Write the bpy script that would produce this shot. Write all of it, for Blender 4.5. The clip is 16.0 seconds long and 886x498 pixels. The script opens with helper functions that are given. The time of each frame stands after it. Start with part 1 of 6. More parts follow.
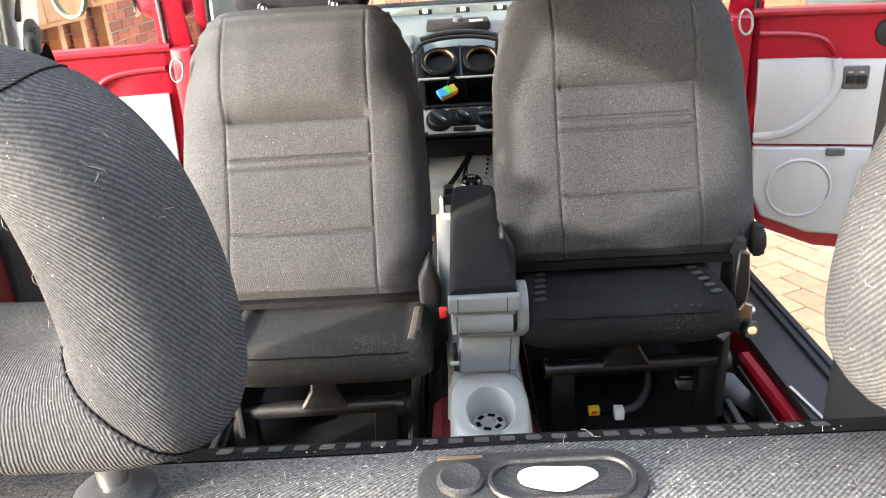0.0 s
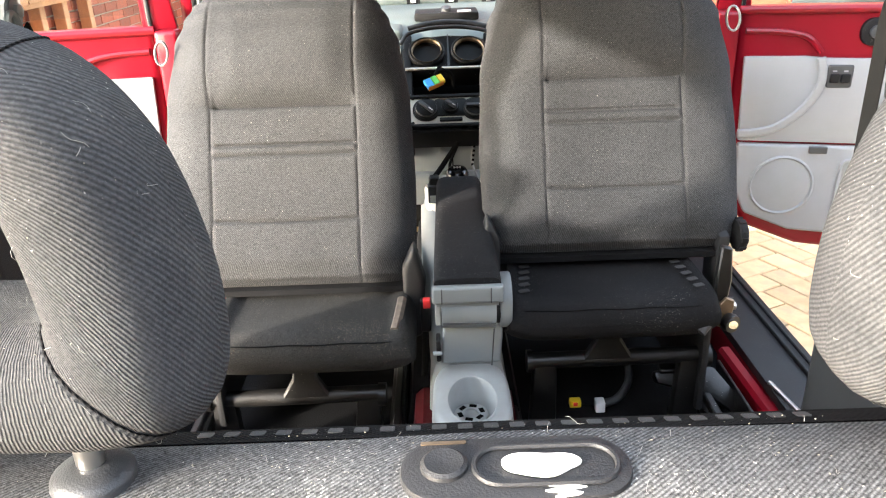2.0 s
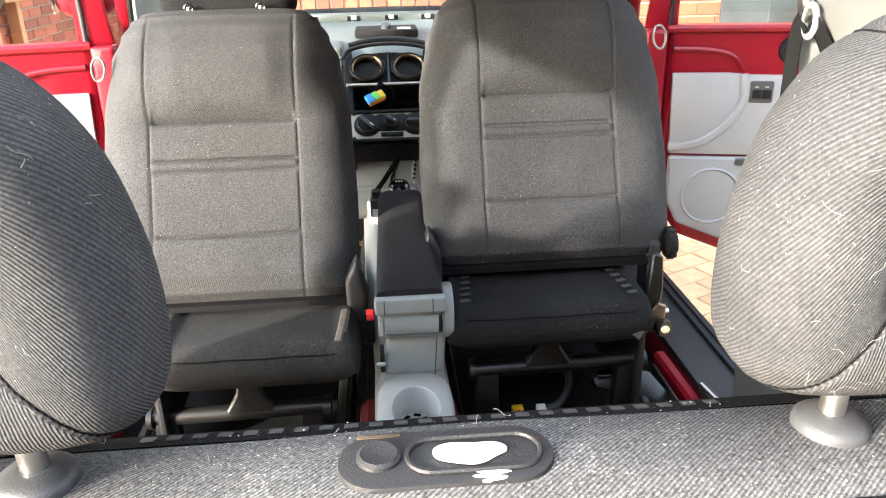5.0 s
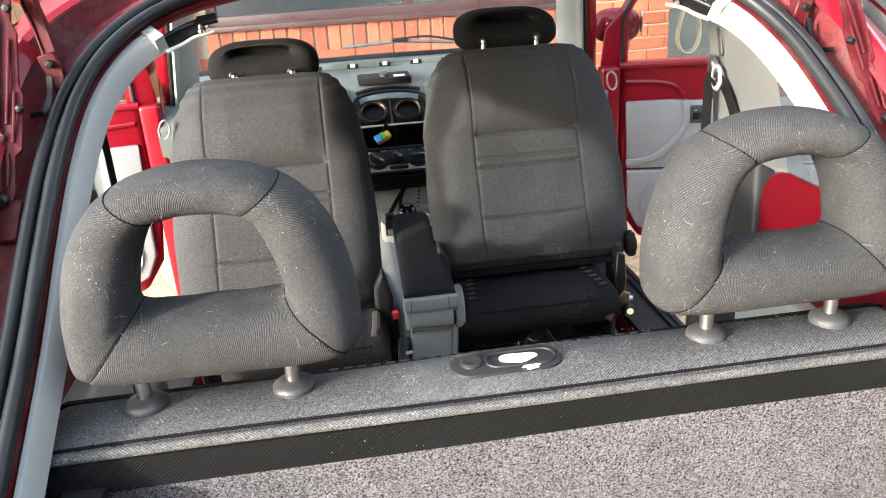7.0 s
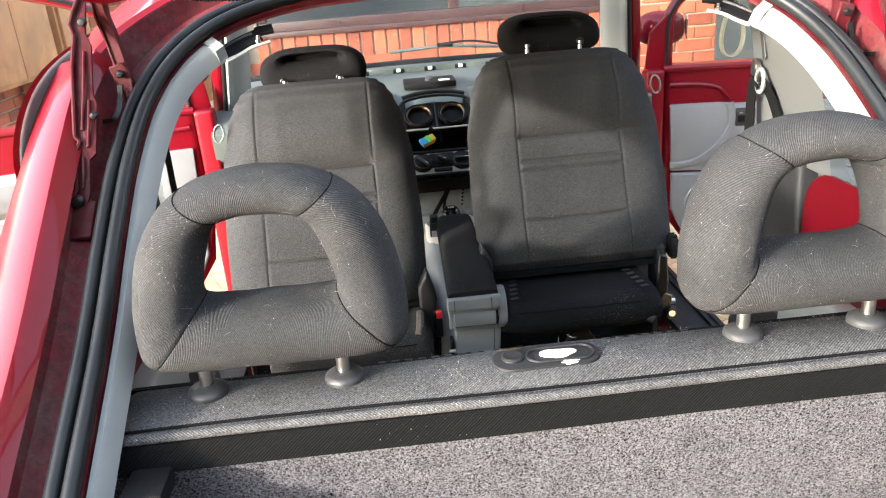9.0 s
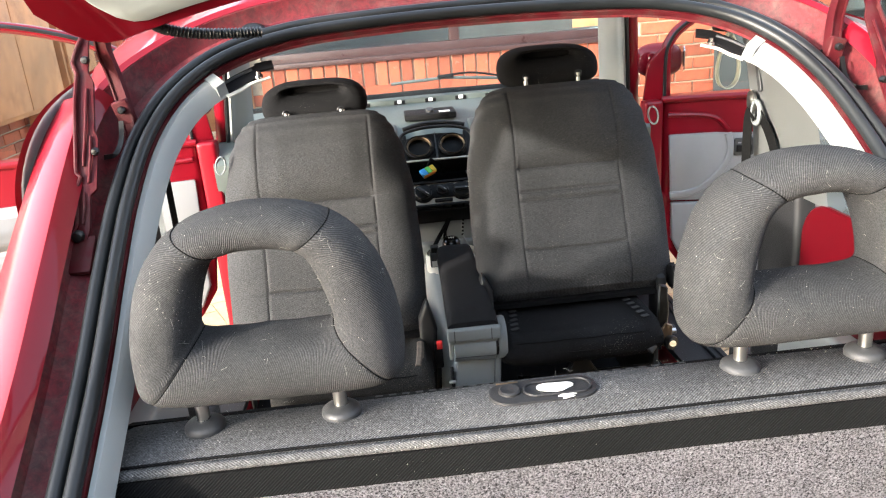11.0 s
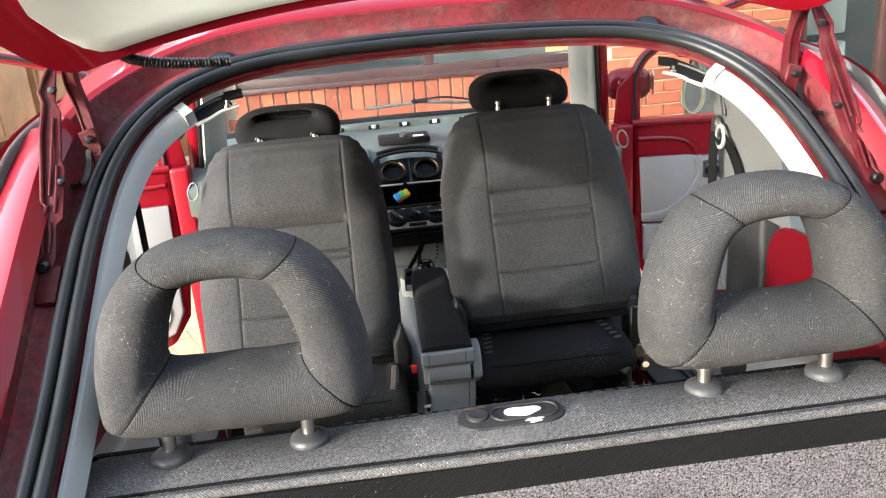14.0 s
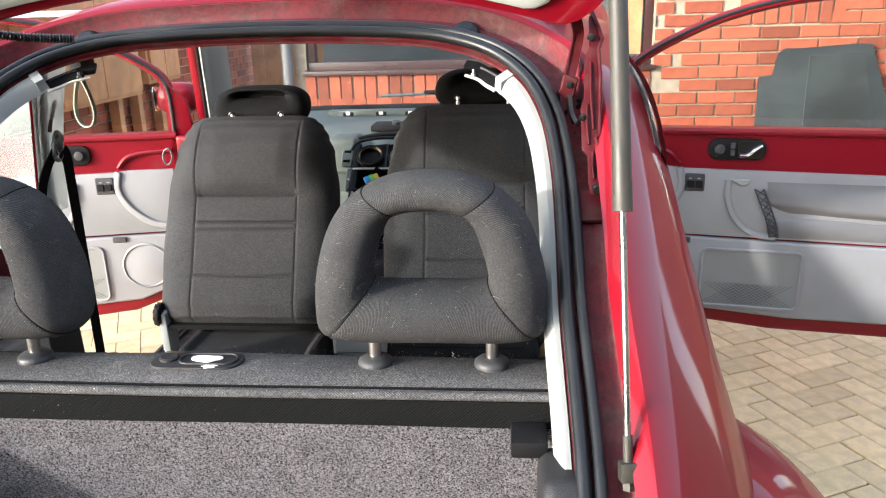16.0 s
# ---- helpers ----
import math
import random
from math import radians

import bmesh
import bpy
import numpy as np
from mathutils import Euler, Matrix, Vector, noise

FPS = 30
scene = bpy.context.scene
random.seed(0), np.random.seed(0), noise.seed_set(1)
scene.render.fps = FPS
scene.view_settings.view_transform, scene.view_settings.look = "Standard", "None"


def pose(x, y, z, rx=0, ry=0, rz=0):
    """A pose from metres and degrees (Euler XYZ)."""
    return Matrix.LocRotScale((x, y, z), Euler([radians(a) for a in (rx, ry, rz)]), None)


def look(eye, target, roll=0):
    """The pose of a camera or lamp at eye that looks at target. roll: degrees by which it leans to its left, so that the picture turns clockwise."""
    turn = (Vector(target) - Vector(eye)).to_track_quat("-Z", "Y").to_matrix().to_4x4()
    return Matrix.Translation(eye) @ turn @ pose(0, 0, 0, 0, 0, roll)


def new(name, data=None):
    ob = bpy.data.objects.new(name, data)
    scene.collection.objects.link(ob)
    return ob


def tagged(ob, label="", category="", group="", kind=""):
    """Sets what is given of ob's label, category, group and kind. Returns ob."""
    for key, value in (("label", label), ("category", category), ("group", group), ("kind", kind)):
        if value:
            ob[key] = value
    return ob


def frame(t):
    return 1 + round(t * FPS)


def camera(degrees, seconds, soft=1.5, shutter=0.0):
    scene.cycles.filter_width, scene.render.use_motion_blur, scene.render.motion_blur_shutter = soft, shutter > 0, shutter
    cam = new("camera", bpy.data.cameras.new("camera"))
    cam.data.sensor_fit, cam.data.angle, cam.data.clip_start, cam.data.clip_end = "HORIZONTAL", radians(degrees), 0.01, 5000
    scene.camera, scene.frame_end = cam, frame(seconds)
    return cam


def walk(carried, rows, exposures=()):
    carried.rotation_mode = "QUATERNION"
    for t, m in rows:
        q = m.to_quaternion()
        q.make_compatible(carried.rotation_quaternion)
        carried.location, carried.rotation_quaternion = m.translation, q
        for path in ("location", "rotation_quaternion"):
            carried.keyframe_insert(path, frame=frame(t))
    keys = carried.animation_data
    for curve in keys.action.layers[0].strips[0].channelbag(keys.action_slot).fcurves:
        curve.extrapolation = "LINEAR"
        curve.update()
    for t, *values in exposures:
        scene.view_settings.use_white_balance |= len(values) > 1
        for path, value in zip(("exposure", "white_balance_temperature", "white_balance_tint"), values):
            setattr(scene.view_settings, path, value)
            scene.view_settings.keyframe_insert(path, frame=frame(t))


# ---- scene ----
cam = camera(61.4, 16.0, soft=1.15)
PATH = [
    (0, (-0.031, 0.003, 1.199), (-0.072, 1.842, 0.414), -3.5),
    (0.5, (-0.031, 0.004, 1.194), (-0.059, 1.838, 0.397), -3.2),
    (1, (-0.031, 0.01, 1.19), (-0.032, 1.835, 0.372), -2.6),
    (1.5, (-0.031, 0.007, 1.194), (-0.021, 1.832, 0.376), -2.4),
    (2, (-0.033, 0.004, 1.194), (-0.031, 1.834, 0.389), -2.0),
    (2.5, (-0.032, 0.003, 1.195), (-0.034, 1.837, 0.397), -2.2),
    (3, (-0.032, 0.002, 1.194), (-0.029, 1.836, 0.395), -2.3),
    (3.5, (-0.031, 0.004, 1.195), (-0.011, 1.838, 0.397), -2.1),
    (4, (-0.026, 0.005, 1.194), (0.024, 1.841, 0.403), -1.9),
    (4.5, (-0.025, 0.003, 1.192), (0.052, 1.838, 0.403), -1.5),
    (4.7, (-0.023, 0.001, 1.191), (0.082, 1.838, 0.407), -1.2),
    (6.8, (-0.124, -0.349, 1.337), (0.178, 1.493, 0.617), -3.7),
    (7, (-0.136, -0.354, 1.336), (0.084, 1.49, 0.594), -3.6),
    (7.5, (-0.137, -0.369, 1.33), (0.015, 1.465, 0.545), -3.9),
    (8, (-0.13, -0.377, 1.334), (0.015, 1.457, 0.55), -4.3),
    (8.5, (-0.132, -0.384, 1.341), (0.002, 1.462, 0.583), -4.3),
    (9, (-0.141, -0.39, 1.347), (-0.034, 1.47, 0.618), -4.5),
    (11.5, (-0.133, -0.393, 1.354), (-0.026, 1.494, 0.701), -4.7),
    (12, (-0.138, -0.393, 1.353), (-0.025, 1.495, 0.701), -4.2),
    (12.5, (-0.136, -0.392, 1.355), (-0.019, 1.499, 0.714), -4.2),
    (13, (-0.134, -0.39, 1.358), (-0.009, 1.506, 0.735), -4.4),
    (13.5, (-0.133, -0.39, 1.36), (0.0, 1.511, 0.753), -4.4),
    (14, (-0.121, -0.4, 1.36), (0.048, 1.498, 0.753), -4.7),
    (14.5, (-0.039, -0.455, 1.348), (0.178, 1.428, 0.712), -4.3),
    (15, (0.152, -0.585, 1.334), (0.238, 1.31, 0.7), -3.1),
    (15.5, (0.268, -0.607, 1.344), (0.166, 1.29, 0.719), -2.9),
    (16, (0.379, -0.507, 1.345), (0.213, 1.391, 0.737), -1.5),
]
EXPOSURES = [(0, 4.3, 6650, 10), (4.7, 4.3, 6650, 10), (6.8, 3.5, 6450, 10), (9.2, 3.4, 6450, 10), (13.9, 3.26, 6400, 10), (15.0, 3.06, 6300, 11), (16.0, 2.84, 6250, 11)]
walk(cam, [(t, look(eye, target, roll)) for t, eye, target, roll in PATH], EXPOSURES)

# ---- world and sun ----
SUN_TO = Vector((1.0, 0.70, -0.335)).normalized()          # way of the sun's rays
world = bpy.data.worlds.new("World")
scene.world = world
world.use_nodes = True
wn = world.node_tree.nodes
wl = world.node_tree.links
sky = wn.new("ShaderNodeTexSky")
sky.sky_type = "NISHITA"
sky.sun_disc = False
sky.dust_density = 1.3
sky.sun_elevation = math.asin(-SUN_TO.z)
sky.sun_rotation = math.atan2(-SUN_TO.x, -SUN_TO.y)
haze = wn.new("ShaderNodeHueSaturation")
haze.inputs["Saturation"].default_value = 0.6
wl.new(sky.outputs[0], haze.inputs["Color"])
wl.new(haze.outputs[0], wn["Background"].inputs[0])
wn["Background"].inputs[1].default_value = 0.15
sun = new("sun", bpy.data.lights.new("sun", "SUN"))
sun.data.energy = 1.05
sun.data.angle = radians(2.0)
sun.data.color = (1.0, 0.94, 0.85)
sun.matrix_world = look((0, 0, 6), Vector((0, 0, 6)) + SUN_TO)


# ---- materials ----
def mat(name, color, rough=0.5, metal=0.0, var=0.15, scale=6.0, bump=0.0, bscale=200.0, coat=0.0, spec=0.5,
        dust=0.0, dust_scale=300.0, dust_color=(0.55, 0.52, 0.47), stain=None, stain_scale=8.0, stain_amount=0.5):
    """A surface with broad tone changes, fine relief, small specks of dust and patchy stains."""
    m = bpy.data.materials.new(name)
    m.use_nodes = True
    n, l = m.node_tree.nodes, m.node_tree.links
    b = n["Principled BSDF"]
    co = n.new("ShaderNodeTexCoord")
    noise_a = n.new("ShaderNodeTexNoise")
    noise_a.inputs["Scale"].default_value = scale
    noise_a.inputs["Detail"].default_value = 6
    l.new(co.outputs["Object"], noise_a.inputs["Vector"])
    ramp = n.new("ShaderNodeMapRange")
    ramp.inputs[1].default_value, ramp.inputs[2].default_value = 0.3, 0.7
    ramp.inputs[3].default_value, ramp.inputs[4].default_value = 1 - var, 1 + var
    l.new(noise_a.outputs[0], ramp.inputs[0])
    mul = n.new("ShaderNodeVectorMath")
    mul.operation = "SCALE"
    mul.inputs[0].default_value = color
    l.new(ramp.outputs[0], mul.inputs["Scale"])
    out = mul.outputs[0]
    if stain:
        sn = n.new("ShaderNodeTexNoise")
        sn.inputs["Scale"].default_value = stain_scale
        sn.inputs["Detail"].default_value = 8
        sn.inputs["Roughness"].default_value = 0.7
        l.new(co.outputs["Object"], sn.inputs["Vector"])
        sr = n.new("ShaderNodeMapRange")
        sr.inputs[1].default_value, sr.inputs[2].default_value = 0.46, 0.64
        sr.inputs[4].default_value = stain_amount
        l.new(sn.outputs[0], sr.inputs[0])
        mx = n.new("ShaderNodeMix")
        mx.data_type = "RGBA"
        l.new(sr.outputs[0], mx.inputs[0])
        l.new(out, mx.inputs[6])
        mx.inputs[7].default_value = (*stain, 1)
        out = mx.outputs[2]
    if dust:
        vo = n.new("ShaderNodeTexNoise")
        vo.inputs["Scale"].default_value = dust_scale
        vo.inputs["Detail"].default_value = 2
        l.new(co.outputs["Object"], vo.inputs["Vector"])
        big = n.new("ShaderNodeTexNoise")
        big.inputs["Scale"].default_value = 9
        big.inputs["Detail"].default_value = 4
        l.new(co.outputs["Object"], big.inputs["Vector"])
        add = n.new("ShaderNodeMath")
        add.operation = "MULTIPLY_ADD"
        l.new(big.outputs[0], add.inputs[0])
        add.inputs[1].default_value = 0.35
        l.new(vo.outputs[0], add.inputs[2])
        dr = n.new("ShaderNodeMapRange")
        dr.inputs[1].default_value, dr.inputs[2].default_value = 0.945 - 0.12 * dust, 1.0 - 0.06 * dust
        dr.inputs[4].default_value = 0.6
        l.new(add.outputs[0], dr.inputs[0])
        mx = n.new("ShaderNodeMix")
        mx.data_type = "RGBA"
        l.new(dr.outputs[0], mx.inputs[0])
        l.new(out, mx.inputs[6])
        mx.inputs[7].default_value = (*dust_color, 1)
        out = mx.outputs[2]
    l.new(out, b.inputs["Base Color"])
    rr = n.new("ShaderNodeMapRange")
    rr.inputs[1].default_value, rr.inputs[2].default_value = 0.3, 0.7
    rr.inputs[3].default_value, rr.inputs[4].default_value = max(rough - 0.08, 0.02), min(rough + 0.1, 1)
    l.new(noise_a.outputs[0], rr.inputs[0])
    l.new(rr.outputs[0], b.inputs["Roughness"])
    b.inputs["Metallic"].default_value = metal
    b.inputs["Coat Weight"].default_value = coat
    b.inputs["Coat Roughness"].default_value = 0.06
    b.inputs["Specular IOR Level"].default_value = spec
    if bump:
        fine = n.new("ShaderNodeTexNoise")
        fine.inputs["Scale"].default_value = bscale
        fine.inputs["Detail"].default_value = 3
        l.new(co.outputs["Object"], fine.inputs["Vector"])
        bp = n.new("ShaderNodeBump")
        bp.inputs["Strength"].default_value = bump
        bp.inputs["Distance"].default_value = 0.002
        l.new(fine.outputs[0], bp.inputs["Height"])
        l.new(bp.outputs[0], b.inputs["Normal"])
    return m


def weave(m, angle=45.0, pitch=0.0032, depth=0.6, dark=0.55):
    """Diagonal ribs of a woven cover, in relief and tone, on a material made by mat()."""
    n, l = m.node_tree.nodes, m.node_tree.links
    b = n["Principled BSDF"]
    co = n.new("ShaderNodeTexCoord")
    mp = n.new("ShaderNodeMapping")
    mp.inputs["Rotation"].default_value = (0, 0, radians(angle))
    l.new(co.outputs["UV"], mp.inputs["Vector"])
    wv = n.new("ShaderNodeTexWave")
    wv.bands_direction = "X"
    wv.inputs["Scale"].default_value = 0.314 / pitch
    wv.inputs["Distortion"].default_value = 0.25
    wv.inputs["Detail Scale"].default_value = 2.0
    l.new(mp.outputs[0], wv.inputs["Vector"])
    bp = n.new("ShaderNodeBump")
    bp.inputs["Strength"].default_value = depth
    bp.inputs["Distance"].default_value = 0.0006
    l.new(wv.outputs["Fac"], bp.inputs["Height"])
    if b.inputs["Normal"].is_linked:
        l.new(b.inputs["Normal"].links[0].from_socket, bp.inputs["Normal"])
    l.new(bp.outputs[0], b.inputs["Normal"])
    src = b.inputs["Base Color"].links[0].from_socket
    rg = n.new("ShaderNodeMapRange")
    rg.inputs[3].default_value, rg.inputs[4].default_value = dark, 2.08 - dark
    l.new(wv.outputs["Fac"], rg.inputs[0])
    ml = n.new("ShaderNodeVectorMath")
    ml.operation = "SCALE"
    l.new(src, ml.inputs[0])
    l.new(rg.outputs[0], ml.inputs["Scale"])
    l.new(ml.outputs[0], b.inputs["Base Color"])
    return m


def glass(name, tint, film=0.0):
    """Thin panes: clear, with a Fresnel gloss and, where asked, a dusty film."""
    m = bpy.data.materials.new(name)
    m.use_nodes = True
    n, l = m.node_tree.nodes, m.node_tree.links
    n.remove(n["Principled BSDF"])
    clear = n.new("ShaderNodeBsdfTransparent")
    clear.inputs[0].default_value = (*tint, 1)
    gloss = n.new("ShaderNodeBsdfGlossy")
    gloss.inputs["Roughness"].default_value = 0.02
    lw = n.new("ShaderNodeLayerWeight")
    pw = n.new("ShaderNodeMath")
    pw.operation = "POWER"
    pw.inputs[1].default_value = 5
    l.new(lw.outputs["Facing"], pw.inputs[0])
    fr = n.new("ShaderNodeMath")
    fr.operation = "MULTIPLY_ADD"
    fr.inputs[1].default_value, fr.inputs[2].default_value = 0.8, 0.05
    l.new(pw.outputs[0], fr.inputs[0])
    mx = n.new("ShaderNodeMixShader")
    l.new(fr.outputs[0], mx.inputs[0])
    l.new(clear.outputs[0], mx.inputs[1])
    l.new(gloss.outputs[0], mx.inputs[2])
    out = mx.outputs[0]
    if film:
        dirt = n.new("ShaderNodeBsdfTranslucent")
        dirt.inputs[0].default_value = (0.25, 0.285, 0.27, 1)
        co = n.new("ShaderNodeTexCoord")
        ns = n.new("ShaderNodeTexNoise")
        ns.inputs["Scale"].default_value = 7
        ns.inputs["Detail"].default_value = 5
        l.new(co.outputs["Object"], ns.inputs["Vector"])
        mr = n.new("ShaderNodeMapRange")
        mr.inputs[1].default_value, mr.inputs[2].default_value = 0.3, 0.7
        mr.inputs[3].default_value, mr.inputs[4].default_value = film * 0.7, film * 1.2
        l.new(ns.outputs[0], mr.inputs[0])
        m2 = n.new("ShaderNodeMixShader")
        l.new(mr.outputs[0], m2.inputs[0])
        l.new(out, m2.inputs[1])
        l.new(dirt.outputs[0], m2.inputs[2])
        out = m2.outputs[0]
    l.new(out, n["Material Output"].inputs["Surface"])
    return m


def per_piece(m, low, high):
    """Lets each piece of a wall or pavement take its own tone."""
    n, l = m.node_tree.nodes, m.node_tree.links
    b = n["Principled BSDF"]
    src = b.inputs["Base Color"].links[0].from_socket
    info = n.new("ShaderNodeObjectInfo")
    geo = n.new("ShaderNodeNewGeometry")
    ad = n.new("ShaderNodeMath")
    l.new(info.outputs["Random"], ad.inputs[0])
    l.new(geo.outputs["Random Per Island"], ad.inputs[1])
    fr = n.new("ShaderNodeMath")
    fr.operation = "FRACT"
    l.new(ad.outputs[0], fr.inputs[0])
    rg = n.new("ShaderNodeMapRange")
    rg.inputs[3].default_value, rg.inputs[4].default_value = low, high
    l.new(fr.outputs[0], rg.inputs[0])
    ml = n.new("ShaderNodeVectorMath")
    ml.operation = "SCALE"
    l.new(src, ml.inputs[0])
    l.new(rg.outputs[0], ml.inputs["Scale"])
    l.new(ml.outputs[0], b.inputs["Base Color"])
    return m


M_SEAT = weave(mat("seat_cloth", (0.0335, 0.0338, 0.035), 0.88, var=0.14, scale=7, bump=0.4, bscale=600, spec=0.08, dust=0.22, dust_scale=620), 50, 0.0027, 0.6, 0.60)
M_BOLSTER = mat("front_headrest_cloth", (0.007, 0.007, 0.0075), 0.9, var=0.14, scale=7, bump=0.35, bscale=700, spec=0.08, dust=0.3, dust_scale=600)
M_REAR = weave(mat("rear_cloth", (0.0355, 0.0358, 0.0368), 0.9, var=0.16, scale=8, bump=0.3, bscale=800, spec=0.08, dust=0.30, dust_scale=560,
                   stain=(0.075, 0.074, 0.072), stain_scale=7, stain_amount=0.4), -28, 0.0018, 0.65, 0.68)
M_LEDGE = weave(mat("rear_ledge_cloth", (0.067, 0.0667, 0.067), 0.9, var=0.2, scale=6, bump=0.3, bscale=800, spec=0.08, dust=0.7, dust_scale=430,
                    stain=(0.10, 0.098, 0.094), stain_scale=9, stain_amount=0.5), -50, 0.0023, 0.6, 0.62)
M_STRIP = weave(mat("rear_strip_cloth", (0.0075, 0.0074, 0.0076), 0.9, var=0.2, scale=8, spec=0.06, dust=0.12, dust_scale=600), -48, 0.0026, 0.9, 0.5)
M_DARKCLOTH = mat("dark_cloth", (0.013, 0.013, 0.014), 0.85, var=0.2, scale=10, bump=0.4, bscale=600, spec=0.08, dust=0.5, dust_scale=700)
M_CUSHION_L = mat("worn_cushion_cloth", (0.026, 0.0255, 0.025), 0.9, var=0.25, scale=8, bump=0.5, bscale=500, spec=0.08, dust=0.75, dust_scale=600, dust_color=(0.30, 0.25, 0.18))
M_VINYL = mat("black_vinyl", (0.006, 0.006, 0.0068), 0.62, var=0.2, scale=6, bump=0.15, bscale=500, dust=0.25, dust_scale=700)
M_CARPET = mat("boot_carpet", (0.145, 0.141, 0.151), 1.0, var=0.12, scale=30, bump=1.0, bscale=420, spec=0.1)


def speckle(m, scale, low, high, soft=0.14):
    """Light and dark fibres mingled."""
    n, l = m.node_tree.nodes, m.node_tree.links
    b = n["Principled BSDF"]
    src = b.inputs["Base Color"].links[0].from_socket
    co = n.new("ShaderNodeTexCoord")
    ns = n.new("ShaderNodeTexNoise")
    ns.inputs["Scale"].default_value = scale
    ns.inputs["Detail"].default_value = 5
    ns.inputs["Roughness"].default_value = 0.75
    ns.inputs["Distortion"].default_value = 0.6
    l.new(co.outputs["Object"], ns.inputs["Vector"])
    rg = n.new("ShaderNodeMapRange")
    rg.inputs[1].default_value, rg.inputs[2].default_value = 0.5 - soft, 0.5 + soft
    rg.inputs[3].default_value, rg.inputs[4].default_value = low, high
    l.new(ns.outputs[0], rg.inputs[0])
    ml = n.new("ShaderNodeVectorMath")
    ml.operation = "SCALE"
    l.new(src, ml.inputs[0])
    l.new(rg.outputs[0], ml.inputs["Scale"])
    l.new(ml.outputs[0], b.inputs["Base Color"])
    return m


speckle(M_CARPET, 420, 0.07, 2.6, 0.10)
speckle(M_SEAT, 420, 0.45, 1.6)
speckle(M_REAR, 480, 0.7, 1.3)
speckle(M_LEDGE, 420, 0.4, 1.75)
speckle(M_DARKCLOTH, 520, 0.5, 1.6)
speckle(M_CUSHION_L, 480, 0.5, 1.6)
speckle(M_BOLSTER, 520, 0.6, 1.5)
speckle(M_STRIP, 480, 0.7, 1.3)
M_RED = mat("red_car_paint", (0.165, 0.0016, 0.0080), 0.5, var=0.06, scale=3, coat=0.45, spec=0.12)
# darker copy of the car red: the side panel's shade is in the colour
M_REDSHADE = mat("shaded_red_paint", (0.075, 0.0010, 0.0040), 0.35, var=0.08, scale=4, coat=0.3, spec=0.2)
M_REDDULL = mat("dusty_red_paint", (0.105, 0.006, 0.010), 0.68, var=0.25, scale=9, bump=0.1, bscale=300, stain=(0.085, 0.050, 0.042), stain_scale=17, stain_amount=0.65)
M_HINGE = mat("dirty_red_hinge_steel", (0.065, 0.0055, 0.0085), 0.55, var=0.3, scale=30, coat=0.05, spec=0.15, stain=(0.05, 0.028, 0.024), stain_scale=30, stain_amount=0.7)
M_RUBBER = mat("black_rubber_seal", (0.0095, 0.0108, 0.0118), 0.38, var=0.2, scale=14, spec=0.38)
M_BLACK = mat("black_plastic", (0.005, 0.005, 0.0055), 0.6, spec=0.2, var=0.2, scale=12, bump=0.2, bscale=700, dust=0.2)
M_GLOSS = mat("glossy_black", (0.005, 0.005, 0.006), 0.25, var=0.1)
M_GREY = mat("grey_door_plastic", (0.235, 0.238, 0.248), 0.5, var=0.07, scale=4, bump=0.25, bscale=900, stain=(0.21, 0.21, 0.205), stain_scale=7, stain_amount=0.4)
M_BOOT = mat("black_boot_plastic", (0.014, 0.014, 0.015), 0.5, var=0.15, scale=7, bump=0.3, bscale=700, spec=0.35)
M_PAD = mat("creased_grey_vinyl", (0.13, 0.13, 0.134), 0.5, var=0.12, scale=5, bump=0.25, bscale=700, stain=(0.13, 0.13, 0.13), stain_scale=6, stain_amount=0.5)
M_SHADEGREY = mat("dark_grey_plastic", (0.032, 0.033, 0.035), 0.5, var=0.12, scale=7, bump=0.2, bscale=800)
M_CONSOLE = mat("pale_grey_console_plastic", (0.30, 0.315, 0.31), 0.42, var=0.08, scale=7, bump=0.1, bscale=700, stain=(0.26, 0.25, 0.23), stain_scale=12, stain_amount=0.4)
M_ARMGREY = mat("mid_grey_armrest_plastic", (0.205, 0.222, 0.226), 0.4, var=0.08, scale=8, bump=0.1, bscale=700)
M_TRIM = mat("white_grey_pillar_trim", (0.255, 0.268, 0.260), 0.5, var=0.06, scale=6, bump=0.1, bscale=500, stain=(0.28, 0.28, 0.26), stain_scale=10, stain_amount=0.35)
M_LINING = mat("pale_green_grey_lining", (0.46, 0.51, 0.50), 0.45, var=0.04, scale=4)
M_CREAM = mat("cream_console_plastic", (0.68, 0.66, 0.60), 0.45, var=0.08, scale=9, bump=0.1, bscale=600, stain=(0.5, 0.47, 0.41), stain_scale=14, stain_amount=0.4)
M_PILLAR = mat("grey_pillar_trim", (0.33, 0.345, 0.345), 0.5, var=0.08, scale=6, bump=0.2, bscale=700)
M_DASH = mat("grey_green_dash_plastic", (0.082, 0.100, 0.094), 0.5, var=0.12, scale=7, bump=0.2, bscale=600)
M_STEEL = mat("bare_steel", (0.5, 0.49, 0.47), 0.3, metal=1.0, var=0.1, scale=20)
M_STRUT = mat("grey_green_strut_paint", (0.030, 0.029, 0.022), 0.55, var=0.2, scale=25, spec=0.5, stain=(0.05, 0.036, 0.024), stain_scale=30, stain_amount=0.4)
M_FRAME = mat("worn_black_steel", (0.004, 0.0039, 0.0038), 0.40, var=0.3, scale=18, bump=0.2, bscale=200, dust=0.06, stain=(0.014, 0.0115, 0.010), stain_scale=22, stain_amount=0.5)
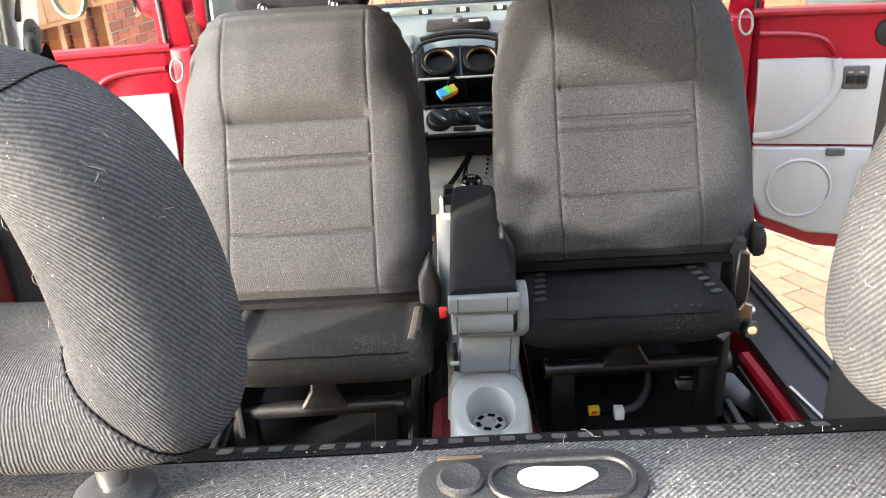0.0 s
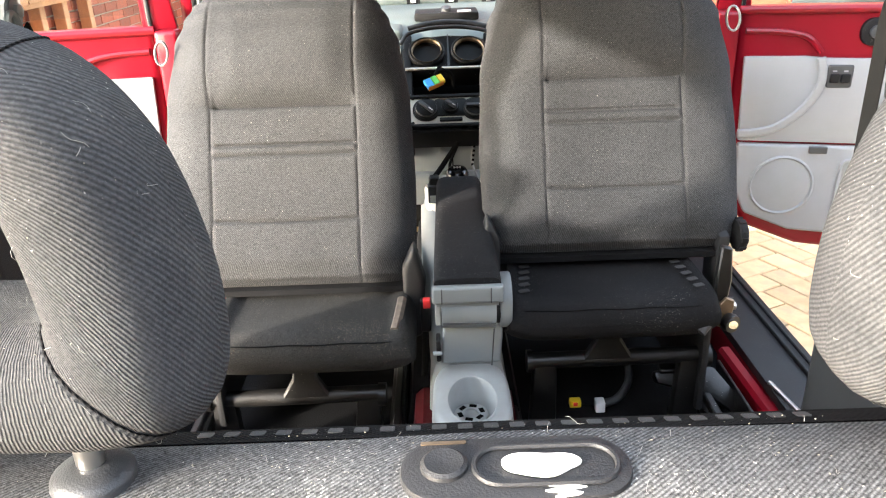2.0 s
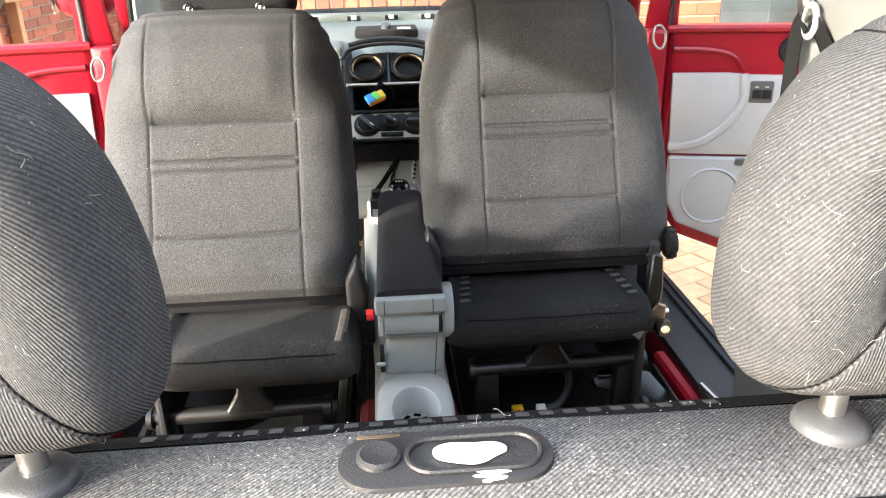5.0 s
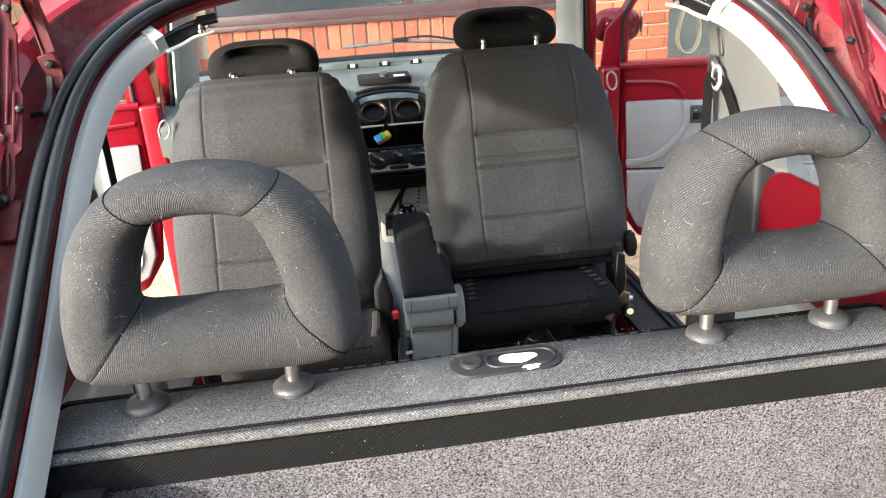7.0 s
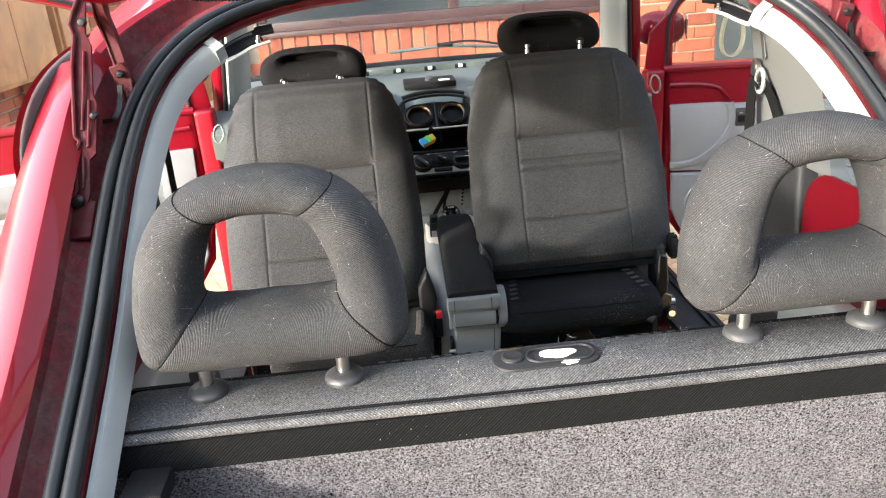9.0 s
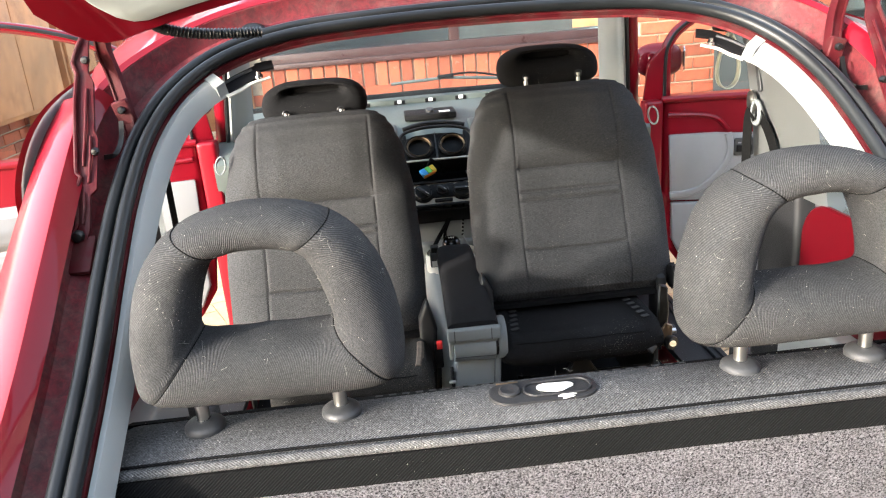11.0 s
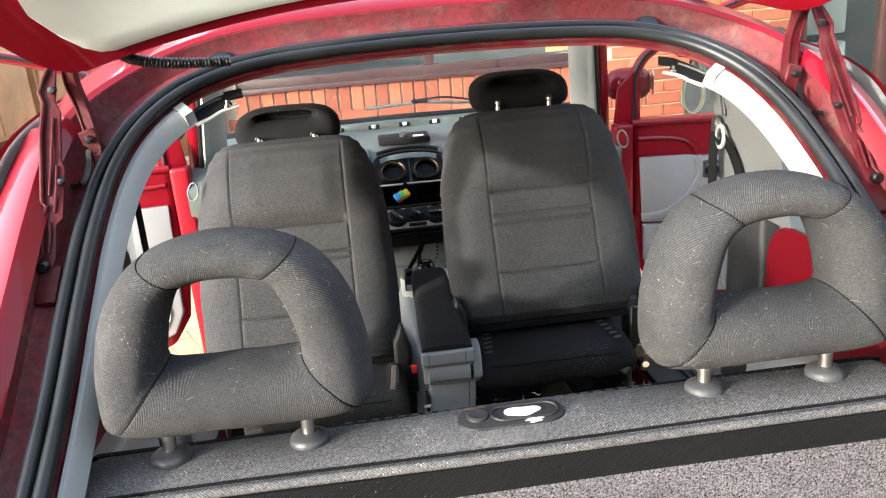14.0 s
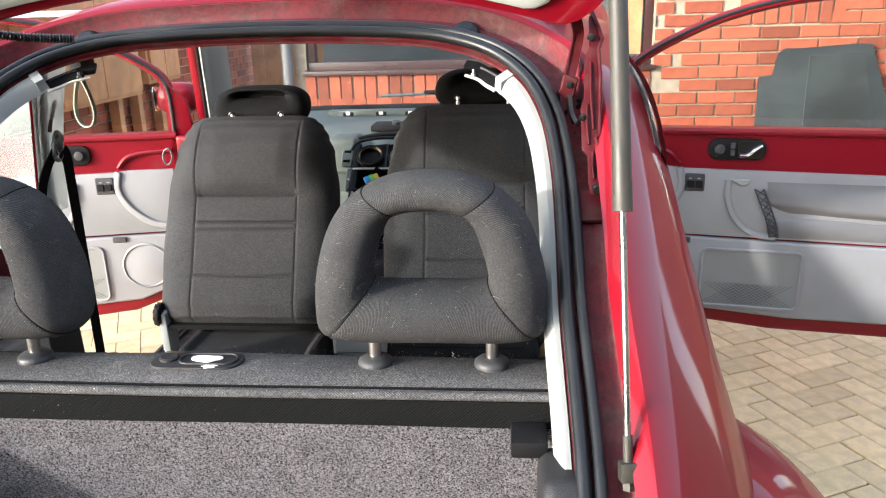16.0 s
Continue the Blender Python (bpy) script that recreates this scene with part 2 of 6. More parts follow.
M_FLOOR = mat("black_floor_felt", (0.006, 0.006, 0.0065), 0.95, var=0.3, scale=12, bump=0.6, bscale=300, spec=0.1)
speckle(M_REDDULL, 90, 0.6, 1.45)
M_WHITE = mat("white_plastic", (0.72, 0.72, 0.70), 0.4, var=0.08)
M_CHROME = mat("chrome", (0.75, 0.75, 0.75), 0.12, metal=1.0, var=0.04)
M_BRONZE = mat("dull_bronze_ring", (0.20, 0.145, 0.095), 0.35, metal=0.8, var=0.15, scale=40)
M_BRICK = per_piece(mat("orange_brick", (0.30, 0.070, 0.032), 0.85, var=0.22, scale=20, bump=0.8, bscale=180, stain=(0.26, 0.085, 0.05), stain_scale=26, stain_amount=0.5), 0.6, 1.25)
M_MORTAR = mat("pale_mortar", (0.31, 0.25, 0.185), 0.95, var=0.2, scale=25, bump=0.8, bscale=200)
M_PAVER = per_piece(mat("buff_paver", (0.66, 0.515, 0.29), 0.9, var=0.16, scale=16, bump=0.7, bscale=220, stain=(0.46, 0.36, 0.25), stain_scale=14, stain_amount=0.5), 0.8, 1.12)
M_JOINT = mat("dark_joint_sand", (0.055, 0.044, 0.032), 1.0, var=0.3, scale=30, bump=0.8, bscale=200, stain=(0.07, 0.09, 0.03), stain_scale=5, stain_amount=0.6)
M_BROWN = mat("orange_brown_timber", (0.46, 0.215, 0.095), 0.7, var=0.2, scale=5, bump=0.3, bscale=150, stain=(0.24, 0.10, 0.045), stain_scale=6, stain_amount=0.5)
M_WINFRAME = mat("maroon_window_frame", (0.045, 0.02, 0.019), 0.35, var=0.1)
M_ROOM = mat("dim_room_sheet", (0.10, 0.10, 0.105), 0.9, var=0.3, scale=2)
M_BOARD = mat("dark_grey_board", (0.018, 0.021, 0.022), 0.6, var=0.3, scale=4, bump=0.3, bscale=200, dust=0.3, stain=(0.04, 0.048, 0.048), stain_scale=3, stain_amount=0.7)
M_PIPE = mat("grey_downpipe", (0.16, 0.16, 0.165), 0.45, var=0.1)
M_STRAP = mat("grey_green_webbing", (0.27, 0.28, 0.22), 0.8, var=0.12, scale=30, bump=0.4, bscale=900)
M_BELT = mat("black_webbing", (0.007, 0.007, 0.007), 0.85, var=0.15, spec=0.06, bump=0.3, bscale=900)
M_DOT = mat("grey_square_motif", (0.026, 0.026, 0.0265), 0.85, var=0.15, bump=0.3, bscale=900)
# darker trim grey with shade put into the colour
M_TRIMSHADE = mat("shaded_grey_trim", (0.185, 0.19, 0.185), 0.6, var=0.06, scale=6, bump=0.2, bscale=700)
# near-black without gloss, painted in for the shade inside hollows
M_HOLLOWSHADE = mat("hollow_shade_black", (0.004, 0.004, 0.004), 1.0, var=0.1, spec=0.05)
M_PLATE = mat("pale_zinc_plate", (0.52, 0.50, 0.44), 0.45, metal=0.25, var=0.15, scale=30)
M_WORN = mat("worn_beige_cloth", (0.13, 0.105, 0.085), 0.9, var=0.3, scale=60, bump=0.5, bscale=600)
M_LINT = mat("pale_lint", (0.20, 0.195, 0.18), 0.8)
M_CRUMB = mat("sandy_crumbs", (0.21, 0.195, 0.15), 0.9, var=0.3, scale=200)
M_SCUFF = mat("white_worn_patch", (0.75, 0.74, 0.70), 0.6, var=0.08)
M_YELLOW = mat("yellow_plug", (0.75, 0.50, 0.02), 0.4)
M_BLUE = mat("blue_plug", (0.03, 0.33, 0.75), 0.4)
M_GREEN = mat("green_plug", (0.12, 0.60, 0.10), 0.4)
M_ORANGE = mat("orange_plug", (0.80, 0.28, 0.04), 0.4)
M_REDPL = mat("red_button", (0.75, 0.03, 0.03), 0.35)
M_GLASS = glass("clear_glass", (0.93, 0.96, 0.95))
M_SCREEN = glass("dusty_windscreen_glass", (0.90, 0.95, 0.93), 0.03)
M_DUSTY = glass("dusty_quarter_glass", (0.85, 0.93, 0.90), 0.6)


# ---- mesh tools ----
def part(name, bm, material, parent, label="", smooth=True):
    me = bpy.data.meshes.new(name)
    bmesh.ops.recalc_face_normals(bm, faces=bm.faces)
    bm.to_mesh(me)
    bm.free()
    if smooth:
        me.polygons.foreach_set("use_smooth", [True] * len(me.polygons))
        me.set_sharp_from_angle(angle=radians(40))
    if material:
        me.materials.append(material)
    ob = new(name, me)
    if parent:
        ob.parent = parent
    if label:
        ob["label"] = label
    return ob


def thing(name, label, category, group="", kind=""):
    return tagged(new(name), label, category, group, kind)


def bevel(bm, r, seg=2, angle=30):
    es = [e for e in bm.edges if len(e.link_faces) == 2 and e.calc_face_angle(0) > radians(angle)]
    bmesh.ops.bevel(bm, geom=es, offset=r, segments=seg, affect="EDGES", profile=0.6, clamp_overlap=True)
    return bm


def box(x0, x1, y0, y1, z0, z1, r=0.0, seg=2, m=None):
    bm = bmesh.new()
    bmesh.ops.create_cube(bm, size=1)
    for v in bm.verts:
        v.co = Vector(((x0 + x1) / 2 + v.co.x * (x1 - x0), (y0 + y1) / 2 + v.co.y * (y1 - y0), (z0 + z1) / 2 + v.co.z * (z1 - z0)))
    if r:
        bevel(bm, r, seg)
    if m:
        bm.transform(m)
    return bm


def join(*bms):
    """Several meshes of one part as one."""
    out = bms[0]
    for b in bms[1:]:
        me = bpy.data.meshes.new("tmp")
        b.to_mesh(me)
        b.free()
        out.from_mesh(me)
        bpy.data.meshes.remove(me)
    return out


def loft(rings, closed=True, caps=True):
    """A skin over rings of equally many points."""
    bm = bmesh.new()
    uv = bm.loops.layers.uv.new("UVMap")
    rings = [[Vector(p) for p in ring] for ring in rings]
    vs = [[bm.verts.new(p) for p in ring] for ring in rings]
    k = len(vs[0])
    along, total = [0.0], []
    for a, b in zip(rings, rings[1:]):
        along.append(along[-1] + sum((p - q).length for p, q in zip(a, b)) / k)
    for a in rings:
        row = [0.0]
        for i in range(k):
            row.append(row[-1] + (a[(i + 1) % k] - a[i]).length)
        total.append(row)
    for r, (a, b) in enumerate(zip(vs, vs[1:])):
        for i in range(k if closed else k - 1):
            j = (i + 1) % k
            f = bm.faces.new((a[i], a[j], b[j], b[i]))
            for lp, q in zip(f.loops, ((r, i), (r, i + 1), (r + 1, i + 1), (r + 1, i))):
                lp[uv].uv = (along[q[0]], total[q[0]][q[1]])
    if caps and closed:
        bm.faces.new(vs[0][::-1])
        bm.faces.new(vs[-1])
    return bm


def smooth_path(pts, n=8):
    """Catmull-Rom through the points."""
    p = [Vector(q) for q in pts]
    p = [2 * p[0] - p[1]] + p + [2 * p[-1] - p[-2]]
    out = []
    for i in range(1, len(p) - 2):
        for s in range(n):
            t = s / n
            a, b, c, d = p[i - 1], p[i], p[i + 1], p[i + 2]
            out.append(0.5 * (2 * b + (c - a) * t + (2 * a - 5 * b + 4 * c - d) * t * t + (3 * b - a - 3 * c + d) * t ** 3))
    out.append(p[-2])
    return out


def sweep(path, profile, up=(0, 0, 1), closed=False, caps=True):
    """A profile of (side, up) pairs, or a function of the share of the way that gives one, carried along a path."""
    up = Vector(up)
    rings = []
    k = len(path)
    for i, p in enumerate(path):
        p = Vector(p)
        a = Vector(path[i - 1] if i or closed else path[0])
        b = Vector(path[(i + 1) % k] if i < k - 1 or closed else path[-1])
        tan = (b - a).normalized()
        side = tan.cross(up)
        side = side.normalized() if side.length > 1e-5 else Vector((1, 0, 0))
        top = side.cross(tan).normalized()
        prof = profile(i / (k - 1)) if callable(profile) else profile
        rings.append([p + side * s + top * h for s, h in prof])
    if closed:
        rings.append(rings[0])
    return loft(rings, True, caps and not closed)


def circle(r, n=12, ry=None):
    return [(r * math.cos(2 * math.pi * i / n), (ry or r) * math.sin(2 * math.pi * i / n)) for i in range(n)]


def tube(path, r, n=10, up=(0, 0, 1)):
    return sweep(path, circle(r, n), up)


def cyl(a, b, r, n=20, r2=None):
    a, b = Vector(a), Vector(b)
    up = Vector((1, 0, 0)) if abs((b - a).normalized().x) < 0.9 else Vector((0, 0, 1))
    d = (b - a).normalized()
    s = d.cross(up).normalized()
    t = s.cross(d)
    rings = [[p + (s * math.cos(2 * math.pi * i / n) + t * math.sin(2 * math.pi * i / n)) * q for i in range(n)] for p, q in ((a, r), (b, r2 or r))]
    return loft(rings)


def lathe(profile, centre, axis, n=28, caps=True):
    """Rings of (radius, height) turned about an axis through a centre."""
    c, d = Vector(centre), Vector(axis).normalized()
    up = Vector((1, 0, 0)) if abs(d.x) < 0.9 else Vector((0, 0, 1))
    s = d.cross(up).normalized()
    t = s.cross(d)
    return loft([[c + d * h + (s * math.cos(2 * math.pi * i / n) + t * math.sin(2 * math.pi * i / n)) * max(r, 1e-4) for i in range(n)] for r, h in profile], True, caps)


def slab(outline, thick, m, r=0.0, seg=2):
    """A flat outline in x, z with a thickness along y, placed by m."""
    bm = bmesh.new()
    front = [bm.verts.new((x, 0, z)) for x, z in outline]
    back = [bm.verts.new((x, thick, z)) for x, z in outline]
    bm.faces.new(front)
    bm.faces.new(back[::-1])
    k = len(outline)
    for i in range(k):
        j = (i + 1) % k
        bm.faces.new((front[j], front[i], back[i], back[j]))
    bmesh.ops.recalc_face_normals(bm, faces=bm.faces)
    if r:
        bevel(bm, r, seg)
    bm.transform(m)
    return bm


def rounded(x0, x1, z0, z1, r, n=6):
    out = []
    for cx, cz, a0 in ((x1 - r, z1 - r, 0), (x0 + r, z1 - r, 90), (x0 + r, z0 + r, 180), (x1 - r, z0 + r, 270)):
        for i in range(n + 1):
            a = radians(a0 + 90 * i / n)
            out.append((cx + r * math.cos(a), cz + r * math.sin(a)))
    return out


def lerp_table(rows, v):
    for (v0, *a), (v1, *b) in zip(rows, rows[1:]):
        if v <= v1:
            t = max(0.0, (v - v0) / (v1 - v0))
            t = t * t * (3 - 2 * t)
            return [p + (q - p) * t for p, q in zip(a, b)]
    return list(rows[-1][1:])


def dip(d, w):
    return math.exp(-(d / w) ** 2)


ID = Matrix.Identity(4)

# ---- the car's rear opening: its line, rubber seal, gutter and skin ----
HALF = [(0.40, -0.12, 0.70), (0.452, 0.02, 0.80), (0.462, 0.14, 0.889), (0.456, 0.30, 1.006), (0.456, 0.40, 1.079), (0.453, 0.49, 1.145),
        (0.440, 0.57, 1.203), (0.408, 0.632, 1.249), (0.350, 0.680, 1.284), (0.26, 0.710, 1.305), (0.13, 0.721, 1.313), (0, 0.724, 1.315)]
APERTURE = smooth_path(HALF + [(-x, y, z) for x, y, z in HALF[-2::-1]], 6)
BACK = Vector((0, -0.59, 0.807))


def blend(s):
    t = min(max((s - 0.30) / 0.22, 0), 1)
    return t * t * (3 - 2 * t)


def lip(s):
    return 0.070 + 0.012 * dip(s - 0.42, 0.10) - 0.018 * blend(s)


def crest(s):
    """How far the outer lip of the gutter stands out of the opening's plane."""
    return 0.012 + 0.024 * blend(s)


def gutter_line(t):
    s = abs(t - 0.5) * 2
    w = lip(s)
    h = crest(s)
    d = 0.011 + 0.012 * dip(s - 0.42, 0.12) - 0.003 * blend(s)
    return [(-0.014, -0.004), (0.012, -d * 0.6), (0.022, -d), (w - 0.014, -d), (w - 0.005, -0.002), (w, h), (w + 0.004, h + 0.002),
            (w + 0.004, -0.02), (0.016, -d - 0.006), (0.004, -d * 0.6 - 0.008), (-0.014, -0.008)]


def frame_at(i):
    p = APERTURE[i]
    a, b = APERTURE[max(i - 1, 0)], APERTURE[min(i + 1, len(APERTURE) - 1)]
    return p, (b - a).normalized().cross(BACK).normalized()


N_AP = len(APERTURE) - 1


def roof_ring(i):
    """From the lip above the opening forwards over the roof."""
    p, o = frame_at(i)
    s = abs(i / N_AP - 0.5) * 2
    w = lip(s)
    h = crest(s)
    out = [p + o * (w + 0.001) + BACK * (h + 0.0015), p + o * (w + 0.010) + BACK * (h + 0.004)]
    edge = out[-1]
    across = i / N_AP * 2 - 1
    u = min(1.0, abs(across) / 0.46)
    for k, (y, z) in enumerate(((0.86, 1.398), (1.0, 1.412), (1.2, 1.418), (1.45, 1.41), (1.65, 1.395), (1.79, 1.375))):
        half = 0.575 - 0.03 * (y - 0.86)
        x = -math.copysign(half * u ** 0.9, across)
        tgt = Vector((x, y, z - 0.095 * u ** 2.6))
        out.append(edge.lerp(tgt, 0.72) if k == 0 else tgt)
    return out + [q + Vector((0, 0.012, -0.014)) for q in out[::-1]]


def side_ring(i):
    """From the lip beside the opening outwards over the rear quarter."""
    p, o = frame_at(i)
    s = abs(i / N_AP - 0.5) * 2
    w = lip(s)
    low = min(1, max(0, (1.22 - p.z) / 0.35))
    h = crest(s)
    line = [(w + 0.001, h + 0.0015), (w + 0.007, h + 0.005), (w + 0.014, h + 0.003), (w + 0.045, h - 0.016), (w + 0.052, h - 0.022), (w + 0.075 + 0.01 * low, -0.010), (w + 0.095 + 0.03 * low, -0.045 - 0.01 * low),
            (w + 0.105 + 0.045 * low, -0.085 - 0.02 * low), (w + 0.105 + 0.065 * low, -0.12 - 0.10 * low)]
    pts = [p + o * a + BACK * n for a, n in line]
    sg = math.copysign(1, p.x)
    for dx, dy, dz in ((0.012, 0.03, -0.10), (0.012, 0.04, -0.14), (0.004, 0.03, -0.16), (-0.01, 0.02, -0.14)):
        pts.append(pts[-1] + Vector((dx * sg, dy, dz)) * low)
    return pts + [q - o * 0.012 - BACK * 0.012 for q in pts[::-1]]


car = thing("car", "red hatchback with open doors, raised tailgate and stripped interior", "car")
part("gutter", sweep(APERTURE, gutter_line, BACK), M_REDDULL, car, "dusty red rain gutter with rust stains")
I0 = int(N_AP * 0.27)
part("roof", loft([roof_ring(i) for i in range(I0, N_AP - I0 + 1)]), M_RED, car, "glossy red roof")
QUARTER_HOLE = smooth_path([(0, 0.955, 0.93), (0, 0.86, 0.905), (0, 0.75, 0.90), (0, 0.68, 0.955), (0, 0.62, 1.04), (0, 0.565, 1.12), (0, 0.580, 1.18), (0, 0.65, 1.222), (0, 0.80, 1.248), (0, 0.955, 1.262)], 4)


def in_quarter_hole(y, z):
    inside = False
    k = len(QUARTER_HOLE)
    for i in range(k):
        (_, ya, za), (_, yb, zb) = QUARTER_HOLE[i - 1], QUARTER_HOLE[i]
        if (za > z) != (zb > z) and y < ya + (yb - ya) * (z - za) / (zb - za):
            inside = not inside
    return inside


for span in (range(0, I0 + 5), range(N_AP - I0 - 4, N_AP + 1)):
    bm = loft([side_ring(i) for i in span])
    mids = [(f, f.calc_center_median()) for f in bm.faces]
    bmesh.ops.delete(bm, geom=[f for f, c in mids if any(in_quarter_hole(c.y + dy, c.z + dz) for dy, dz in ((0, 0), (0.02, 0), (-0.015, 0.01), (0.02, 0.03)))], context="FACES")
    part("rear_quarter", bm, M_RED, car, "glossy red rear quarter")
seal = join(sweep(APERTURE, [(-0.0058 + 0.0076 * math.cos(a), 0.0105 + 0.0085 * math.sin(a)) for a in [i * math.pi / 6 for i in range(12)]], BACK),
            sweep(APERTURE, [(0.0112 + 0.0074 * math.cos(a), 0.0085 + 0.0085 * math.sin(a)) for a in [i * math.pi / 6 for i in range(12)]], BACK))
part("door_seal", seal, M_RUBBER, car, "black two-lipped rubber seal")
part("opening_flange", sweep(APERTURE, [(-0.013, 0.002), (-0.004, 0.004), (-0.004, -0.008), (-0.014, -0.008)], BACK),
     M_HINGE, car, "bare red flange inside the seal")


def at_opening(s, o, n, side=1):
    """A place by the opening: s from 0 (bottom) to 1 (top middle) on one side, o outwards, n out of its plane."""
    k = len(APERTURE) - 1
    i = s * k / 2
    a = min(int(i), k - 1)
    p = APERTURE[a].lerp(APERTURE[a + 1], i - a)
    t = (APERTURE[a + 1] - APERTURE[a]).normalized()
    q = p + t.cross(BACK).normalized() * o + BACK * n
    return Vector((q.x * side, q.y, q.z))


# pillar trims along the opening, in pale plastic
for side in (1, -1):
    ds = 0.0 if side > 0 else 0.030
    line = [at_opening(0.19 + (0.475 + ds) * i / 30, -0.021 - 0.001 * i / 30, -0.008, side) for i in range(31)]
    sg = side

    def trim_line(t, sg=sg):
        w = 0.0055 + 0.0030 * t + 0.003 * max(0, t - 0.85) / 0.15
        return [(sg * o, n) for o, n in ((w, 0.008), (w, 0.0), (-w, -0.016), (-w - 0.005, -0.013), (-w * 0.7, 0.003), (0, 0.0085))]
    part("pillar_trim", sweep(line, trim_line, BACK), M_TRIM, car, "pale grey pillar trim along the rear opening")
    # torn bracket under the seal and the metal tongue at the trim's upper end
    part("trim_end", sweep([at_opening(ds + 0.648 + 0.006 * i, -0.024, -0.009, side) for i in range(4)], [(sg * o, n) for o, n in ((0.011, 0.012), (-0.011, 0.009), (-0.013, -0.014), (0.011, -0.006))], BACK), M_TRIM, car, "stepped end of the pillar trim")
    plate = [at_opening(ds + 0.664 + 0.070 * i / 8, -0.026 + 0.006 * i / 8, -0.022, side) for i in range(9)]
    tab = [at_opening(ds + 0.732 + 0.024 * i / 4, -0.014 - 0.001 * i, -0.022, side) for i in range(5)]
    bracket = part("clip_bracket", join(sweep(plate, lambda t: [(-0.013 + 0.003 * t, -0.002), (0.013, -0.002), (0.013, 0.002), (-0.013 + 0.003 * t, 0.002)], BACK), sweep(tab, [(-0.008, -0.002), (0.008, -0.002), (0.008, 0.002), (-0.008, 0.002)], BACK)), M_BLACK, car, "torn black clip bracket")
    part("bracket_rib", sweep([at_opening(ds + 0.675 + 0.05 * i / 6, -0.018, -0.018, side) for i in range(7)], circle(0.002, 6), BACK), M_SHADEGREY, bracket)
    tongue = smooth_path([at_opening(ds + 0.660, -0.040, -0.020, side), at_opening(ds + 0.69, -0.041, -0.022, side), at_opening(ds + 0.715, -0.039, -0.022, side), at_opening(ds + 0.745, -0.039, -0.024, side)], 6)
    part("trim_tongue", sweep(tongue, lambda t: [(0.0030 - 0.001 * t, 0.001), (0.0030 - 0.001 * t, -0.001), (-0.0030 + 0.001 * t, -0.001), (-0.0030 + 0.001 * t, 0.001)], BACK), M_PLATE, car, "bent metal clip tongue")
    part("tongue_bolt", lathe([(0.0045, 0.0), (0.0045, 0.004), (0.0025, 0.005), (0.0025, 0.010)], at_opening(ds + 0.728, -0.036, -0.022, side), (0, 0, 1), 8), M_STEEL, car)

# fenders, lower rear, sills, floor and bonnet
for side in (1, -1):
    for yc, rr in ((0.24, 0.50), (2.78, 0.52)):
        bm = bmesh.new()
        bmesh.ops.create_uvsphere(bm, u_segments=40, v_segments=24, radius=1)
        bmesh.ops.delete(bm, geom=[v for v in bm.verts if v.co.z < -0.55 or v.co.x * side < -0.2], context="VERTS")
        bm.transform(Matrix.Translation((0.63 * side, yc, 0.46)) @ Matrix.Diagonal((0.235, rr, 0.385, 1)))
        part("fender", bm, M_RED, car, "rounded red fender")
    for yc in (0.24, 2.80):
        wheel = part("wheel", lathe([(0.19, -0.09), (0.19, 0.09), (0.05, 0.08), (0.04, 0.06)], (0.70 * side, yc, 0.315), (side, 0, 0)), M_STEEL, car)
        part("tyre", lathe([(0.20, -0.095), (0.30, -0.10), (0.315, -0.07), (0.315, 0.07), (0.30, 0.10), (0.20, 0.095)], (0.70 * side, yc, 0.315), (side, 0, 0)), M_RUBBER, wheel)
    part("sill", box(*sorted((0.60 * side, 0.745 * side)), 0.85, 2.25, 0.18, 0.315, 0.02, 3), M_RED, car)
    part("sill_cover", join(box(*sorted((0.60 * side, 0.735 * side)), 0.95, 2.0, 0.312, 0.335, 0.008, 2), box(*sorted((0.688 * side, 0.694 * side)), 0.95, 2.0, 0.33, 0.345, 0.002, 1),
                            box(*sorted((0.712 * side, 0.718 * side)), 0.95, 2.0, 0.33, 0.341, 0.002, 1)), M_VINYL, car, "black ribbed sill cover")
    # inner side: shade-darkened red bare metal, pale lower trim, dark pillar post, upper pillar trim
    part("inner_quarter", slab(rounded(0.36, 0.835, 0.66, 0.955, 0.07) if side > 0 else rounded(0.36, 0.835, 0.66, 0.935, 0.07), 0.012, Matrix(((0, side, 0, 0.584 * side), (1, 0, 0, 0), (0, 0, 1, 0), (0, 0, 0, 1))), 0.003, 1), M_REDSHADE, car, "bare red metal side panel, shade put into its colour")
    part("quarter_wall", box(*sorted((0.598 * side, 0.606 * side)), 0.50, 0.96, 0.25, 0.90), M_SHADEGREY, car)
    outer_rows = [[((0.625 + 0.055 * math.sin(math.pi * 0.5 * (1 - j / 10)) - 0.02 * (j / 10) ** 4 - 0.16 * max(0, (0.60 - y) / 0.60) ** 1.5) * side, y, 0.25 + 0.65 * j / 10) for y in [0.66 + 0.34 * i / 16 for i in range(17)]] for j in range(11)]
    bm = loft(outer_rows, False, False)
    bmesh.ops.solidify(bm, geom=bm.faces[:], thickness=0.01)
    part("quarter_panel", bm, M_RED, car, "glossy red side panel")
    part("lower_quarter_trim", box(*sorted((0.545 * side, 0.60 * side)), 0.40, 0.82, 0.585, 0.765, 0.012, 3), M_TRIM, car, "pale lower side trim")
    part("lower_side_panel", box(*sorted((0.548 * side, 0.60 * side)), 0.42, 1.02, 0.26, 0.58, 0.012, 3), M_SHADEGREY, car, "dark grey lower side panel")
